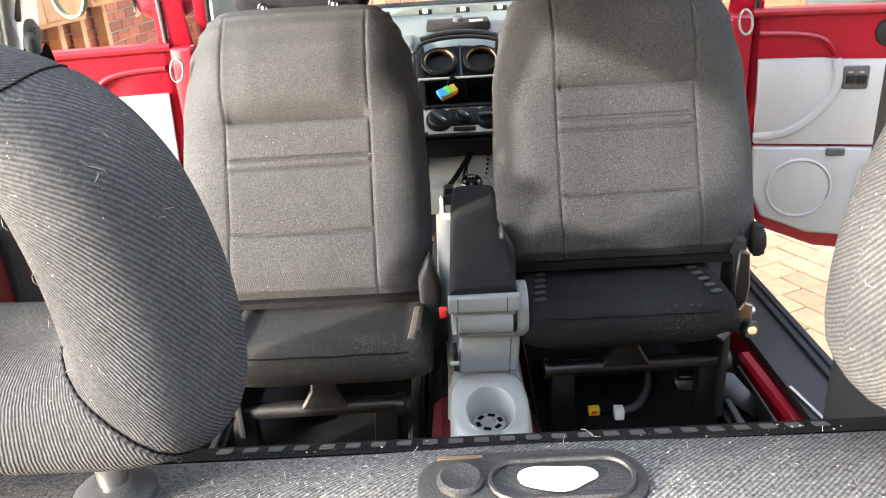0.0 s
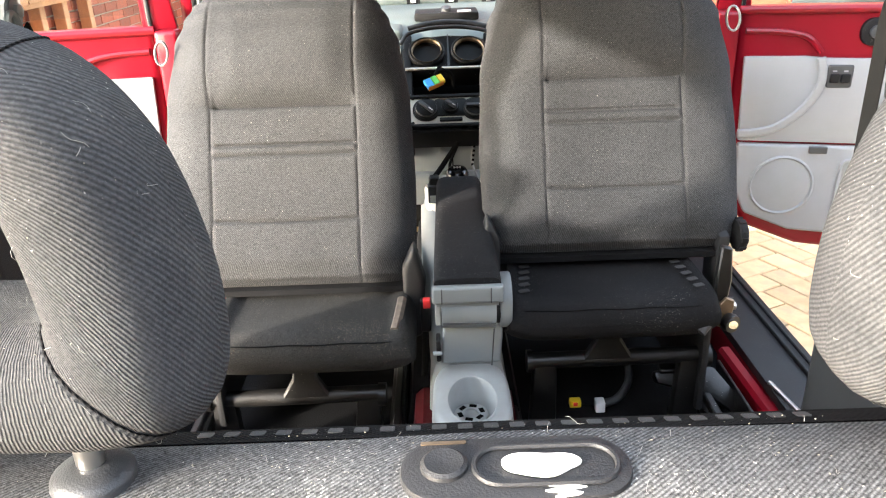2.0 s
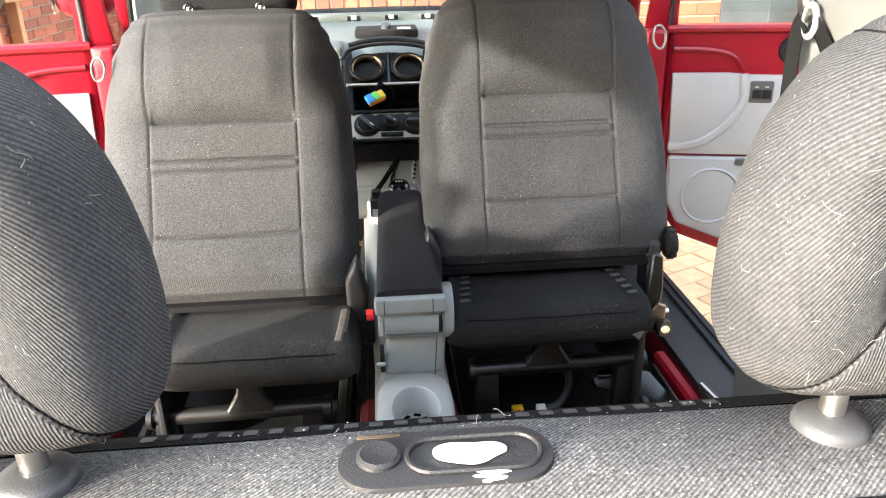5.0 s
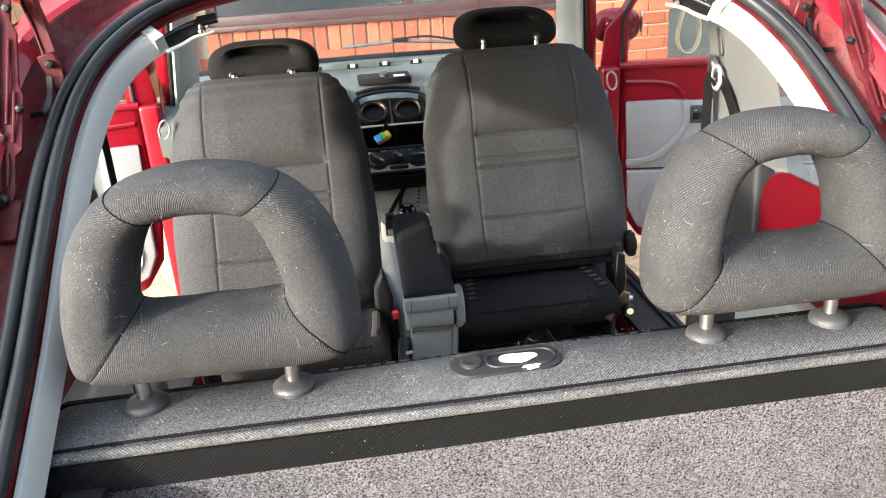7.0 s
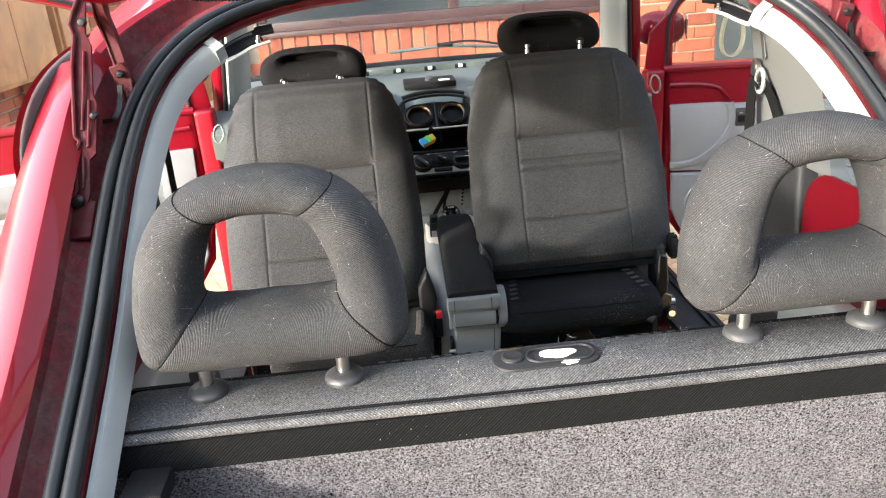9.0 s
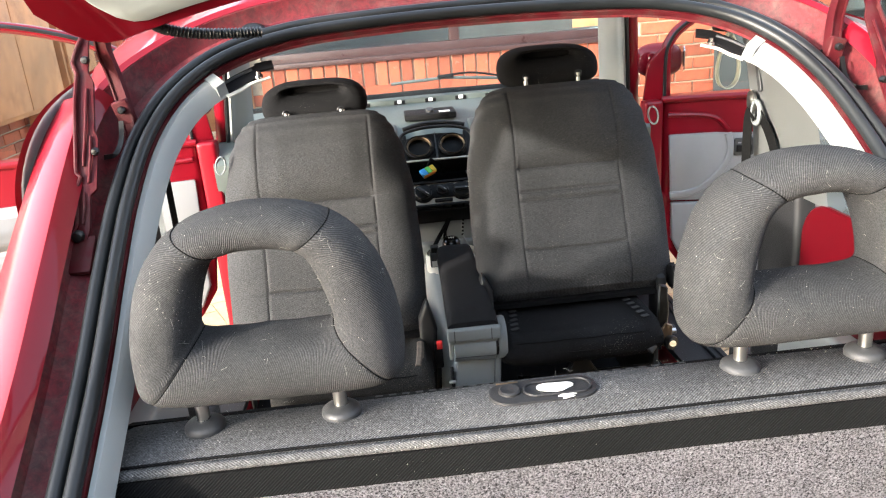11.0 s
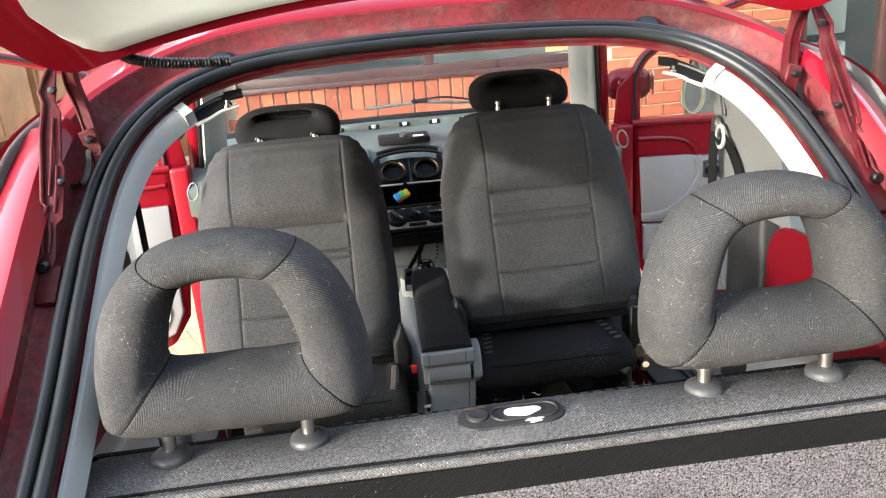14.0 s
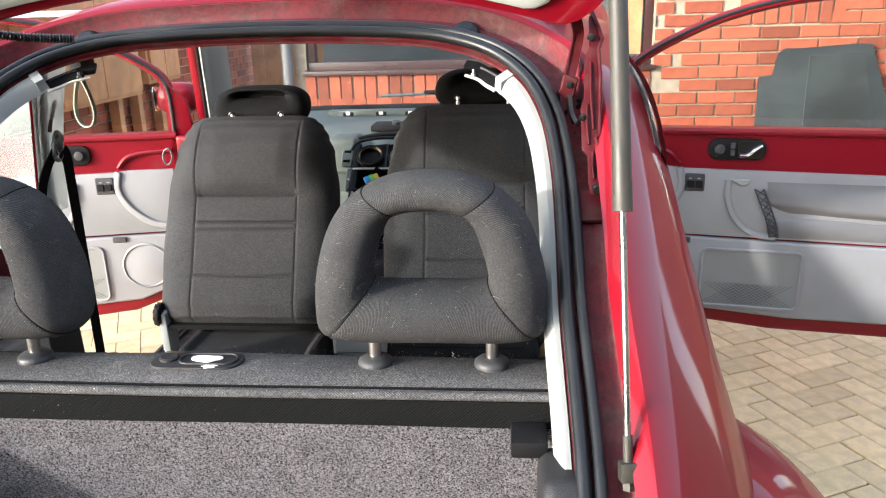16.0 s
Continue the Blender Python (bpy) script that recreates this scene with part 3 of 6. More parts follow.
    part("pillar_post", slab([(0.825, 0.30), (0.99, 0.30), (0.975, 0.7), (0.965, 0.99), (0.845, 0.99), (0.825, 0.7)], 0.045,
                             Matrix(((0, side, 0, 0.575 * side), (1, 0, 0, 0), (0, 0, 1, 0), (0, 0, 0, 1))), 0.012, 3), M_BOOT, car, "dark grey lower door pillar")
    back = 0.765 if side > 0 else 0.955
    up = [[((0.588 - 0.040 * t * t) * side, back + 0.10 * t * (side > 0) + (1.03 - back + 0.03 * t - 0.10 * t * (side > 0)) * i / 6, 0.95 + 0.33 * t) for i in range(7)] for t in [j / 8 for j in range(9)]]
    bm = loft(up, False, False)
    bmesh.ops.solidify(bm, geom=bm.faces[:], thickness=0.03)
    # same trim on both sides; the right one is darkened as if shaded
    part("pillar_panel", bm, M_TRIMSHADE if side > 0 else M_PILLAR, car, "grey upper door-pillar trim")
    hole = [(p.y, p.z) for p in QUARTER_HOLE]
    rim = [(min(0.99, 0.77 + (y - 0.77) * 1.14), max(0.87, 1.06 + (z - 1.06) * 1.16)) for y, z in hole]

    def flank(y, z, d=0.0):
        return ((0.608 - 0.042 * max(0.0, (z - 0.95) / 0.33) ** 2 + d) * side, y, z)
    for d, mm, lb in ((0.0, M_PILLAR, "grey lining round the quarter window"), (0.008, M_RED, "red pillar round the quarter window")):
        bm = loft([[flank(y, z, d) for y, z in hole], [flank(y, z, d) for y, z in rim]], True, False)
        bmesh.ops.solidify(bm, geom=bm.faces[:], thickness=0.006)
        part("window_surround", bm, mm, car, lb)
    bm = bmesh.new()
    bm.faces.new([bm.verts.new(flank(y, z, 0.006)) for y, z in hole])
    qp = part("quarter_window", bm, M_DUSTY, car, "dusty pale quarter window")
    qp.visible_shadow = False
    part("roof_rail", sweep(smooth_path([(0.565 * side, 0.98, 1.285), (0.575 * side, 1.1, 1.30), (0.585 * side, 1.4, 1.345), (0.545 * side, 1.75, 1.36)], 6), circle(0.022, 10), (1, 0, 0)), M_RED, car)
    rows = []
    for j in range(13):
        z = 0.92 + 0.445 * j / 12
        o = Vector(((0.632 - 0.25 * (z - 1)) * side, 2.002 - 0.697 * (z - 1), z))
        i = Vector(((0.579 - 0.18 * (z - 1)) * side, 2.113 - 0.58 * (z - 1), z))
        n = Vector((-0.86 * side, -0.5, 0))
        rows.append([o + Vector((0.012 * side, 0.02, 0)), o + Vector((0.004 * side, 0.002, 0)), o + n * 0.003, o.lerp(i, 0.10) + n * 0.005, o.lerp(i, 0.20) - n * 0.002, o.lerp(i, 0.30) - n * 0.001, o.lerp(i, 0.55) + n * 0.008, o.lerp(i, 0.85) + n * 0.004, i, i + Vector((0.012 * side, 0.014, 0)), i.lerp(o, 0.5) + Vector((0.022 * side, 0.024, 0))])
    pillar = part("windscreen_pillar", loft(rows), M_TRIM, car, "pale grey windscreen pillar trim")
    part("pillar_seal", sweep([r[1] + Vector((0.008 * side, 0.008, 0)) for r in rows], circle(0.008, 8), (1, 0, 0)), M_RUBBER, pillar)
    part("pillar_skin", sweep([r[1] + Vector((0.030 * side, 0.040, -0.004)) for r in rows], circle(0.020, 12, 0.024), (1, 0, 0)), M_RED, pillar, "red outer windscreen pillar")
    part("door_hinge_pillar", box(*sorted((0.675 * side, 0.735 * side)), 1.93, 1.985, 0.3, 0.965, 0.012, 3), M_RED, car, "red front door pillar")
    part("front_post_inner", box(*sorted((0.690 * side, 0.730 * side)), 2.06, 2.25, 0.3, 0.88, 0.012, 2), M_HINGE, car)
flap = []
for i in range(40):
    a = 2 * math.pi * i / 40
    x = 0.69 + 0.075 * math.copysign(abs(math.cos(a)) ** 0.65, math.cos(a))
    y = 0.03 + 0.075 * math.copysign(abs(math.sin(a)) ** 0.65, math.sin(a))
    flap.append((x, y, 0.46 + 0.385 * math.sqrt(max(0.0, 1 - ((x - 0.63) / 0.235) ** 2 - ((y - 0.24) / 0.5) ** 2)) + 0.0004))
part("fuel_flap", sweep(flap, circle(0.0013, 6), (0, 0, 1), closed=True), M_HINGE, car, "seam round the fuel flap")
part("boot_floor", box(-0.62, 0.62, -0.28, 0.5, 0.40, 0.43), M_CARPET, car)
part("rear_panel", box(-0.62, 0.62, -0.34, -0.26, 0.30, 0.68, 0.03, 3), M_RED, car)
part("bumper", box(-0.70, 0.70, -0.42, -0.20, 0.26, 0.56, 0.08, 4), M_RED, car)
part("floor_pan", box(-0.62, 0.62, 0.45, 2.3, 0.20, 0.25), M_FLOOR, car, "black felted floor")
part("tunnel_cover", sweep([(0, 1.26, 0.24), (0, 1.6, 0.24), (0, 2.2, 0.24)], [(-0.117, 0), (-0.103, 0.087), (-0.08, 0.103), (0.08, 0.103), (0.103, 0.087), (0.117, 0)]), M_FLOOR, car)
# hinge red instead of car red: a darker colour offsets the sun here
part("tunnel", sweep([(0, 1.02, 0.24), (0, 1.3, 0.24), (0, 2.2, 0.24)], [(-0.106, 0), (-0.096, 0.085), (-0.08, 0.10), (0.08, 0.10), (0.096, 0.085), (0.106, 0)]), M_HINGE, car, "bare red transmission tunnel, darkened against the sun")
part("bulkhead", box(-0.70, 0.70, 2.42, 2.46, 0.22, 0.93), M_BLACK, car)
part("headlining", box(-0.50, 0.50, 0.80, 1.70, 1.352, 1.362), M_PILLAR, car)
bonnet = []
for i in range(9):
    y = 2.47 + 1.0 * i / 8
    h = 0.985 - 0.42 * (i / 8) ** 2.2
    bonnet.append([(0.66 * math.sin(a) * (1 - 0.25 * (i / 8) ** 2), y, 0.35 + (h - 0.35) * max(math.cos(a), 0) ** 0.35) for a in [radians(-88 + 176 * j / 16) for j in range(17)]])
bm = loft(bonnet, False, False)
part("bonnet", bm, M_RED, car)
part("front_bumper", box(-0.68, 0.68, 3.30, 3.55, 0.22, 0.58, 0.09, 4), M_RED, car)
# windscreen and its frame
screen = [[(x * (0.66 - 0.10 * t), 2.44 - 0.66 * t - 0.06 * x * x * (1 - t), 0.985 + 0.385 * t + 0.03 * math.sin(math.pi * t)) for x in [-1 + j / 8 for j in range(17)]] for t in [i / 8 for i in range(9)]]
pane = part("windscreen", loft(screen, False, False), M_SCREEN, car, "clear windscreen")
pane.visible_shadow = False
part("scuttle", sweep([(-0.68, 2.44, 0.975), (-0.34, 2.465, 0.985), (0, 2.47, 0.988), (0.34, 2.465, 0.985), (0.68, 2.44, 0.975)], [(-0.05, -0.02), (-0.05, 0.005), (0.02, 0.012), (0.03, -0.02)]), M_BLACK, car)
part("screen_header", box(-0.54, 0.54, 1.70, 1.80, 1.345, 1.375, 0.01, 2), M_PILLAR, car)
wiper = part("wiper", tube([(-0.115, 2.475, 1.028), (0.09, 2.47, 1.037), (0.29, 2.47, 1.018)], 0.006, 8), M_DASH, car, "wiper blade at the foot of the windscreen")
part("wiper_arm", join(tube(smooth_path([(0.09, 2.465, 1.045), (0.2, 2.475, 1.045), (0.36, 2.49, 1.01)], 6), 0.004, 8), box(0.06, 0.12, 2.455, 2.475, 1.036, 1.048, 0.003, 1)), M_BLACK, wiper)


# ---- tailgate, hinges, strut, hose ----
gate_dir = Vector((0, -0.72, 0.69))
gate_up = Vector((0, 0.69, 0.72))


def gate_skin(x0, lift, edge, thick, pane=False):
    """The raised gate: its leading edge bows up in the middle and rounds off at the corners."""
    rings = []
    for j in range(17):
        d = (j / 16) ** 1.6
        ring = []
        for i in range(61):
            u = -1 + i / 30
            x = u * x0 * (1 - 0.08 * d * d)
            start = edge + (max(0, abs(u) - 0.86) / 0.14) ** 2.2 * 0.085
            p = Vector((x, 0.57, 1.376 - 0.060 * min(1.15, abs(u) * x0 / 0.45) ** 2.2)) + gate_dir * (start + d * (0.85 - start)) + gate_up * (lift + 0.04 * math.sin(math.pi * d) * (1 - u * u))
            if not pane and j == 0:
                p += gate_up * (0.010 if thick > 0.02 else 0.004)
            ring.append(p)
        rings.append(ring)
    bm = loft(rings, False, False)
    gone = []
    for f in bm.faces:
        c = f.calc_center_median()
        d = (c - Vector((0, 0.57, 1.36))).dot(gate_dir)
        if (0.15 < d < 0.72 and abs(c.x) < 0.33) != pane:
            gone.append(f)
    bmesh.ops.delete(bm, geom=gone, context="FACES")
    if not pane:
        more = bmesh.ops.extrude_face_region(bm, geom=bm.faces[:])["geom"]
        for v in more:
            if isinstance(v, bmesh.types.BMVert):
                v.co += gate_up * thick
    return bm


tailgate = part("tailgate", gate_skin(0.512, 0.0, 0.0, 0.03), M_RED, car, "raised red tailgate")
part("tailgate_lining", gate_skin(0.465, -0.008, 0.028, 0.006), M_LINING, tailgate, "pale grey tailgate lining")
gp = part("rear_window", gate_skin(0.455, 0.012, 0.0, 0.0, True), M_GLASS, tailgate, "clear rear window")
gp.visible_shadow = False


CHANNEL = [(-0.0095, 0.012), (-0.0095, -0.006), (-0.007, -0.006), (-0.0065, -0.003), (0.0065, -0.003), (0.007, -0.006), (0.0095, -0.006), (0.0095, 0.014), (0.007, 0.014), (0.007, 0.0), (-0.007, 0.0), (-0.007, 0.012)]
for side in (1, -1):
    lie = Matrix(((side, 0, 0, 0), (0, 0.8, 0.6, 0.43), (0, -0.6, 0.8, 1.10), (0, 0, 0, 1)))
    rear_edge = [(0.493, 0.004), (0.504, 0.030), (0.500, 0.039), (0.502, 0.0825), (0.4975, 0.0975), (0.503, 0.103), (0.508, 0.194), (0.507, 0.235), (0.513, 0.251), (0.509, 0.269), (0.501, 0.295)]
    front_edge = [(0.496, 0.291), (0.495, 0.240), (0.488, 0.224), (0.485, 0.160), (0.480, 0.146), (0.480, 0.0825), (0.487, 0.075), (0.486, 0.034)]
    hinge = part("tailgate_hinge", slab(rear_edge + front_edge, 0.005, lie, 0.0015, 2), M_HINGE, car, "dirty red pressed-steel hinge")
    part("hinge_flange", tube([lie @ Vector((x, -0.003, z)) for x, z in rear_edge[1:]], 0.0026, 8), M_HINGE, hinge, "turned-over hinge edge")
    for x, z0, z1 in ((0.4955, 0.112, 0.215), (0.4885, 0.09, 0.150), (0.4935, 0.040, 0.078)):
        part("pressed_rib", tube([lie @ Vector((x, -0.0015, z0)), lie @ Vector((x - 0.0015, -0.0035, (z0 + z1) / 2)), lie @ Vector((x, -0.0015, z1))], 0.0017, 8), M_HINGE, hinge)
    part("hinge_arm", sweep(smooth_path([(0.462 * side, 0.585, 1.205), (0.470 * side, 0.60, 1.245), (0.478 * side, 0.61, 1.28), (0.482 * side, 0.605, 1.31), (0.474 * side, 0.58, 1.335)], 6), [(a * 0.8, b * 0.8) for a, b in CHANNEL], (0, 1, 0)), M_HINGE, hinge)
    part("arm_bracket", box(-0.011, 0.011, -0.005, 0.005, -0.020, 0.012, 0.002, 1, Matrix.Translation((0.470 * side, 0.594, 1.240)) @ Matrix.Rotation(0.25 * side, 4, "Y")), M_HINGE, hinge)
    part("arm_strap", sweep(smooth_path([(0.488 * side, 0.545, 1.19), (0.480 * side, 0.562, 1.190), (0.473 * side, 0.572, 1.205), (0.470 * side, 0.578, 1.228)], 5), [(-0.003, -0.0008), (0.003, -0.0008), (0.003, 0.0008), (-0.003, 0.0008)], (0, 1, 0)), M_FRAME, hinge, "bent dark retaining strap")
    for x, y, z, r in ((0.470, 0.587, 1.240, 0.005), (0.497, 0.440, 1.122, 0.007), (0.482, 0.505, 1.205, 0.0045), (0.497, 0.578, 1.305, 0.005)):
        part("hinge_bolt", lathe([(r, 0.004), (r, -0.002), (r * 0.75, -0.0045), (0.0, -0.005)], (x * side, y, z), (0, 1, 0), 8), M_FRAME, hinge)
    part("hinge_foot", box(-0.018, 0.012, -0.004, 0.004, -0.03, 0.02, 0.004, 2, Matrix.Translation((0.492 * side, 0.435, 1.105)) @ Matrix.Rotation(-0.9, 4, "X")), M_HINGE, hinge)
    if side < 0:
        continue
    grease = bmesh.new()
    random.seed(5)
    for i in range(44):
        q = at_opening(0.50 + 0.10 * random.random(), 0.03 + 0.03 * random.random(), -0.018, side)
        bmesh.ops.create_icosphere(grease, subdivisions=1, radius=0.002 + 0.003 * random.random(), matrix=Matrix.Translation(q))
    tagged(part("grease", grease, M_BLACK, hinge, "black clotted grease"), kind="stuff")

strut = part("gas_strut", cyl((0.500, 0.136, 0.905), (0.494, 0.213, 1.153), 0.0034, 14), M_STEEL, car, "bright strut rod")
sd = (Vector((0.494, 0.213, 1.153)) - Vector((0.5, 0.136, 0.905))).normalized()
st = Vector((0.494, 0.213, 1.153))
part("strut_tube", join(cyl(st, st + sd * 0.03, 0.0098, 18), cyl(st + sd * 0.03, st + sd * 0.36, 0.0094, 18)), M_STRUT, strut, "grey-green gas strut cylinder")
sb = Vector((0.500, 0.136, 0.905))
part("strut_socket", join(cyl(sb + sd * 0.012, sb + sd * 0.040, 0.0048, 12), box(-0.009, 0.009, -0.009, 0.009, -0.006, 0.014, 0.003, 2, Matrix.Translation(sb) @ sd.to_track_quat("Z", "Y").to_matrix().to_4x4()), cyl(sb - sd * 0.014, sb - sd * 0.004, 0.0068, 6), cyl(sb, sb + Vector((0.018, 0.004, 0)), 0.0065, 6)), M_STRUT, strut)
bump_stop = join(box(-0.013, 0.012, -0.020, 0.020, -0.014, 0.012, 0.005, 2, Matrix.Translation((0.517, 0.100, 0.880)) @ Matrix.Rotation(0.55, 4, "X") @ Matrix.Rotation(0.3, 4, "Z")), box(0.006, 0.022, -0.014, 0.014, -0.012, 0.004, 0.004, 2, Matrix.Translation((0.517, 0.100, 0.880)) @ Matrix.Rotation(0.55, 4, "X")))
stop = part("rubber_stop", bump_stop, M_SHADEGREY, car, "grey rubber bump stop")
part("stop_screw", lathe([(0.006, 0), (0.007, 0.004), (0.003, 0.006)], (0.514, 0.092, 0.893), BACK), M_FRAME, stop)
hose_path = smooth_path([(-0.292, 0.652, 1.318), (-0.330, 0.636, 1.320), (-0.365, 0.616, 1.324), (-0.398, 0.590, 1.333), (-0.412, 0.560, 1.349)], 30)
part("cable_hose", sweep(hose_path, lambda t: circle(0.0064 + 0.0012 * math.cos(t * 2 * math.pi * 36), 12)), M_RUBBER, car, "black corrugated cable hose")
for x in (-0.30, 0.30):
    part("grommet", lathe([(0.022, 0), (0.020, 0.010), (0.012, 0.016), (0.010, 0.016)], at_opening(0.78, 0.040, -0.014, 1 if x > 0 else -1), BACK, 20), M_RUBBER, car, "black rubber grommet")


# ---- doors, swung open ----
def car_door(side):
    turn = Matrix.Translation((0.755 * side, 1.945, 0)) @ Matrix.Rotation(radians(-11.3 * side), 4, "Z") @ Matrix.Diagonal((side, 1, 1, 1))
    lower = [(-0.02, 0.972), (1.08, 0.972), (1.09, 0.6), (1.086, 0.50), (1.068, 0.42), (1.03, 0.355), (0.96, 0.312), (0.5, 0.31), (0.2, 0.335), (0.06, 0.385), (0.0, 0.47), (-0.02, 0.6)]
    door = part("door", slab(lower, 0.09, turn, 0.022, 4), M_RED, car, "open red door with a grey inner lining")
    part("belt_ledge", join(sweep([turn @ Vector((u, -0.004, 0.965)) for u in (-0.02, 0.5, 1.08)], circle(0.011, 10)),
                            sweep([turn @ Vector(p) for p in smooth_path([(0.0, -0.004, 0.915), (0.09, -0.005, 0.912), (0.15, -0.006, 0.898), (0.185, -0.006, 0.862)], 6)], circle(0.008, 8))), M_RED, door)
    grey = [(0.002, 0.852), (0.15, 0.853), (0.20, 0.848), (1.03, 0.838), (1.05, 0.6), (1.0, 0.43), (0.93, 0.368), (0.55, 0.362), (0.17, 0.385), (0.05, 0.43), (0.015, 0.50)]
    part("upper_lining", slab([(u, z) for u, z in grey[:4]] + [(1.05, 0.62), (0.012, 0.632)], 0.016, turn @ Matrix.Translation((0, -0.014, 0)), 0.006, 2), M_GREY, door, "grey plastic door lining")
    part("lower_lining", slab([(0.012, 0.626), (1.05, 0.614), (1.05, 0.56), (1.044, 0.49), (1.022, 0.432), (0.985, 0.390), (0.93, 0.367), (0.55, 0.362), (0.17, 0.385), (0.05, 0.43), (0.015, 0.50)], 0.024,
                              turn @ Matrix.Translation((0, -0.020, 0)), 0.009, 3), M_GREY, door, "grey plastic lower door lining")
    arc = [turn @ Vector(p) for p in smooth_path([(0.185, -0.016, 0.85), (0.195, -0.016, 0.79), (0.165, -0.016, 0.725), (0.105, -0.016, 0.672), (0.05, -0.016, 0.655), (0.008, -0.016, 0.652)], 6)]
    part("lining_ridge", sweep(arc, circle(0.012, 8, 0.007), (0, 1, 0)), M_GREY, door)
    grille = part("speaker_grille", lathe([(0.080, 0.012), (0.083, 0.0), (0.078, -0.004), (0.074, 0.001), (0.04, -0.004), (0.0, -0.005)], turn @ Vector((0.135, -0.022, 0.513)), turn.to_3x3() @ Vector((0, 1, 0)), 48), M_GREY, door, "round grey speaker grille")
    sw = part("window_switch", slab(rounded(0.205, 0.265, 0.775, 0.832, 0.006), 0.012, turn @ Matrix.Translation((0, -0.020, 0)), 0.003, 1), M_SHADEGREY, door, "dark window switch plate")
    part("switch_key", join(*[slab(rounded(a, a + 0.022, 0.788, 0.810, 0.003), 0.01, turn @ Matrix.Translation((0, -0.026, 0)), 0.002, 1) for a in (0.211, 0.237)]), M_BLACK, sw)
    part("switch_mark", join(*[slab(rounded(a, a + 0.010, 0.815, 0.819, 0.001), 0.001, turn @ Matrix.Translation((0, -0.021, 0))) for a in (0.216, 0.242)]), M_GREY, sw)
    part("small_switch", slab(rounded(0.19, 0.235, 0.604, 0.622, 0.003), 0.012, turn @ Matrix.Translation((0, -0.028, 0)), 0.002, 1), M_SHADEGREY, door)
    bez = part("handle_bezel", slab(rounded(0.268, 0.438, 0.877, 0.944, 0.030, 8), 0.018, turn @ Matrix.Translation((0, -0.012, 0)), 0.004, 2), M_BLACK, door, "black handle surround")
    part("mirror_knob", join(lathe([(0.016, 0), (0.015, -0.010), (0.006, -0.012)], turn @ Vector((0.302, -0.012, 0.911)), turn.to_3x3() @ Vector((0, 1, 0)), 18),
                             *[slab(rounded(0.333, 0.347, z, z + 0.018, 0.002), 0.004, turn @ Matrix.Translation((0, -0.016, 0))) for z in (0.892, 0.914)]), M_SHADEGREY, bez)
    part("handle_well", slab(rounded(0.356, 0.430, 0.884, 0.938, 0.008), 0.004, turn @ Matrix.Translation((0, -0.015, 0))), M_GLOSS, bez)
    lever = [turn @ Vector(p) for p in smooth_path([(0.362, -0.020, 0.893), (0.385, -0.022, 0.896), (0.402, -0.024, 0.912), (0.424, -0.022, 0.926)], 5)]
    part("handle_lever", sweep(lever, circle(0.006, 10, 0.009), (0, 1, 0)), M_CHROME, bez, "chrome door lever")
    # pull pocket, broken pull strap, creased vinyl pad
    ring = [turn @ Vector(p) for p in smooth_path([(0.335, -0.018, 0.816), (0.337, -0.018, 0.76), (0.365, -0.018, 0.69), (0.42, -0.018, 0.645), (0.49, -0.018, 0.632)], 6)]
    part("pocket_rim", sweep(ring, circle(0.010, 8, 0.007), (0, 1, 0)), M_GREY, door)
    part("pull_mount", slab([(0.338, 0.818), (0.40, 0.818), (0.395, 0.803), (0.375, 0.796)], 0.010, turn @ Matrix.Translation((0, -0.022, 0)), 0.003, 1), M_TRIM, door, "torn pull-strap mount")
    lad = []
    pth = smooth_path([(0.428, -0.024, 0.79), (0.452, -0.028, 0.735), (0.474, -0.028, 0.68), (0.484, -0.024, 0.636)], 5)
    for off in (-0.013, 0.013):
        lad.append(tube([turn @ (p + Vector((off, 0, 0))) for p in pth], 0.0028, 6))
    for i in range(0, len(pth) - 1, 2):
        lad.append(tube([turn @ (pth[i] + Vector((-0.013, 0, 0))), turn @ (pth[min(i + 2, len(pth) - 1)] + Vector((0.013, 0, 0)))], 0.002, 5))
        lad.append(tube([turn @ (pth[i] + Vector((0.013, 0, 0))), turn @ (pth[min(i + 2, len(pth) - 1)] + Vector((-0.013, 0, 0)))], 0.002, 5))
    part("pull_strap_core", join(*lad), M_SHADEGREY, door, "bare lattice core of a torn door pull")
    pad = []
    for j in range(25):
        row = []
        for i in range(61):
            u, v = i / 60, j / 24
            uu = 0.45 + 0.57 * u + 0.02 * (1 - v)
            z = 0.634 + 0.178 * v
            fold = 0.008 * math.sin(9 * v + 3.5 * u) * math.sin(math.pi * v) + 0.008 * dip(v - 0.62 + 0.25 * u, 0.08) - 0.008 * dip(v - 0.42 + 0.10 * u, 0.05) + 0.003 * math.sin(math.pi * v) * noise.noise(Vector((u * 7, v * 4, 3.0)))
            row.append(turn @ Vector((uu, -0.014 - 0.012 * min(1, 8 * u, 8 * (1 - u)) * math.sin(math.pi * min(max(v, 0.02), 0.98)) ** 0.5 - fold, z)))
        pad.append(row)
    part("vinyl_pad", loft(pad, False, False), M_PAD, door, "creased grey vinyl armrest pad")
    # darker sheet on the lining paints the pocket's shaded recess
    part("net_pocket", slab(rounded(0.275, 0.575, 0.395, 0.588, 0.02), 0.006, turn @ Matrix.Translation((0, -0.0235, 0)), 0.002, 1), M_TRIMSHADE, door, "map pocket, its recess shown by darker grey")
    rim = [turn @ Vector((u, -0.024, z)) for u, z in rounded(0.275, 0.575, 0.395, 0.588, 0.02)]
    part("pocket_edge", sweep(rim, circle(0.005, 6), (0, 1, 0), closed=True), M_GREY, door)
    net = []
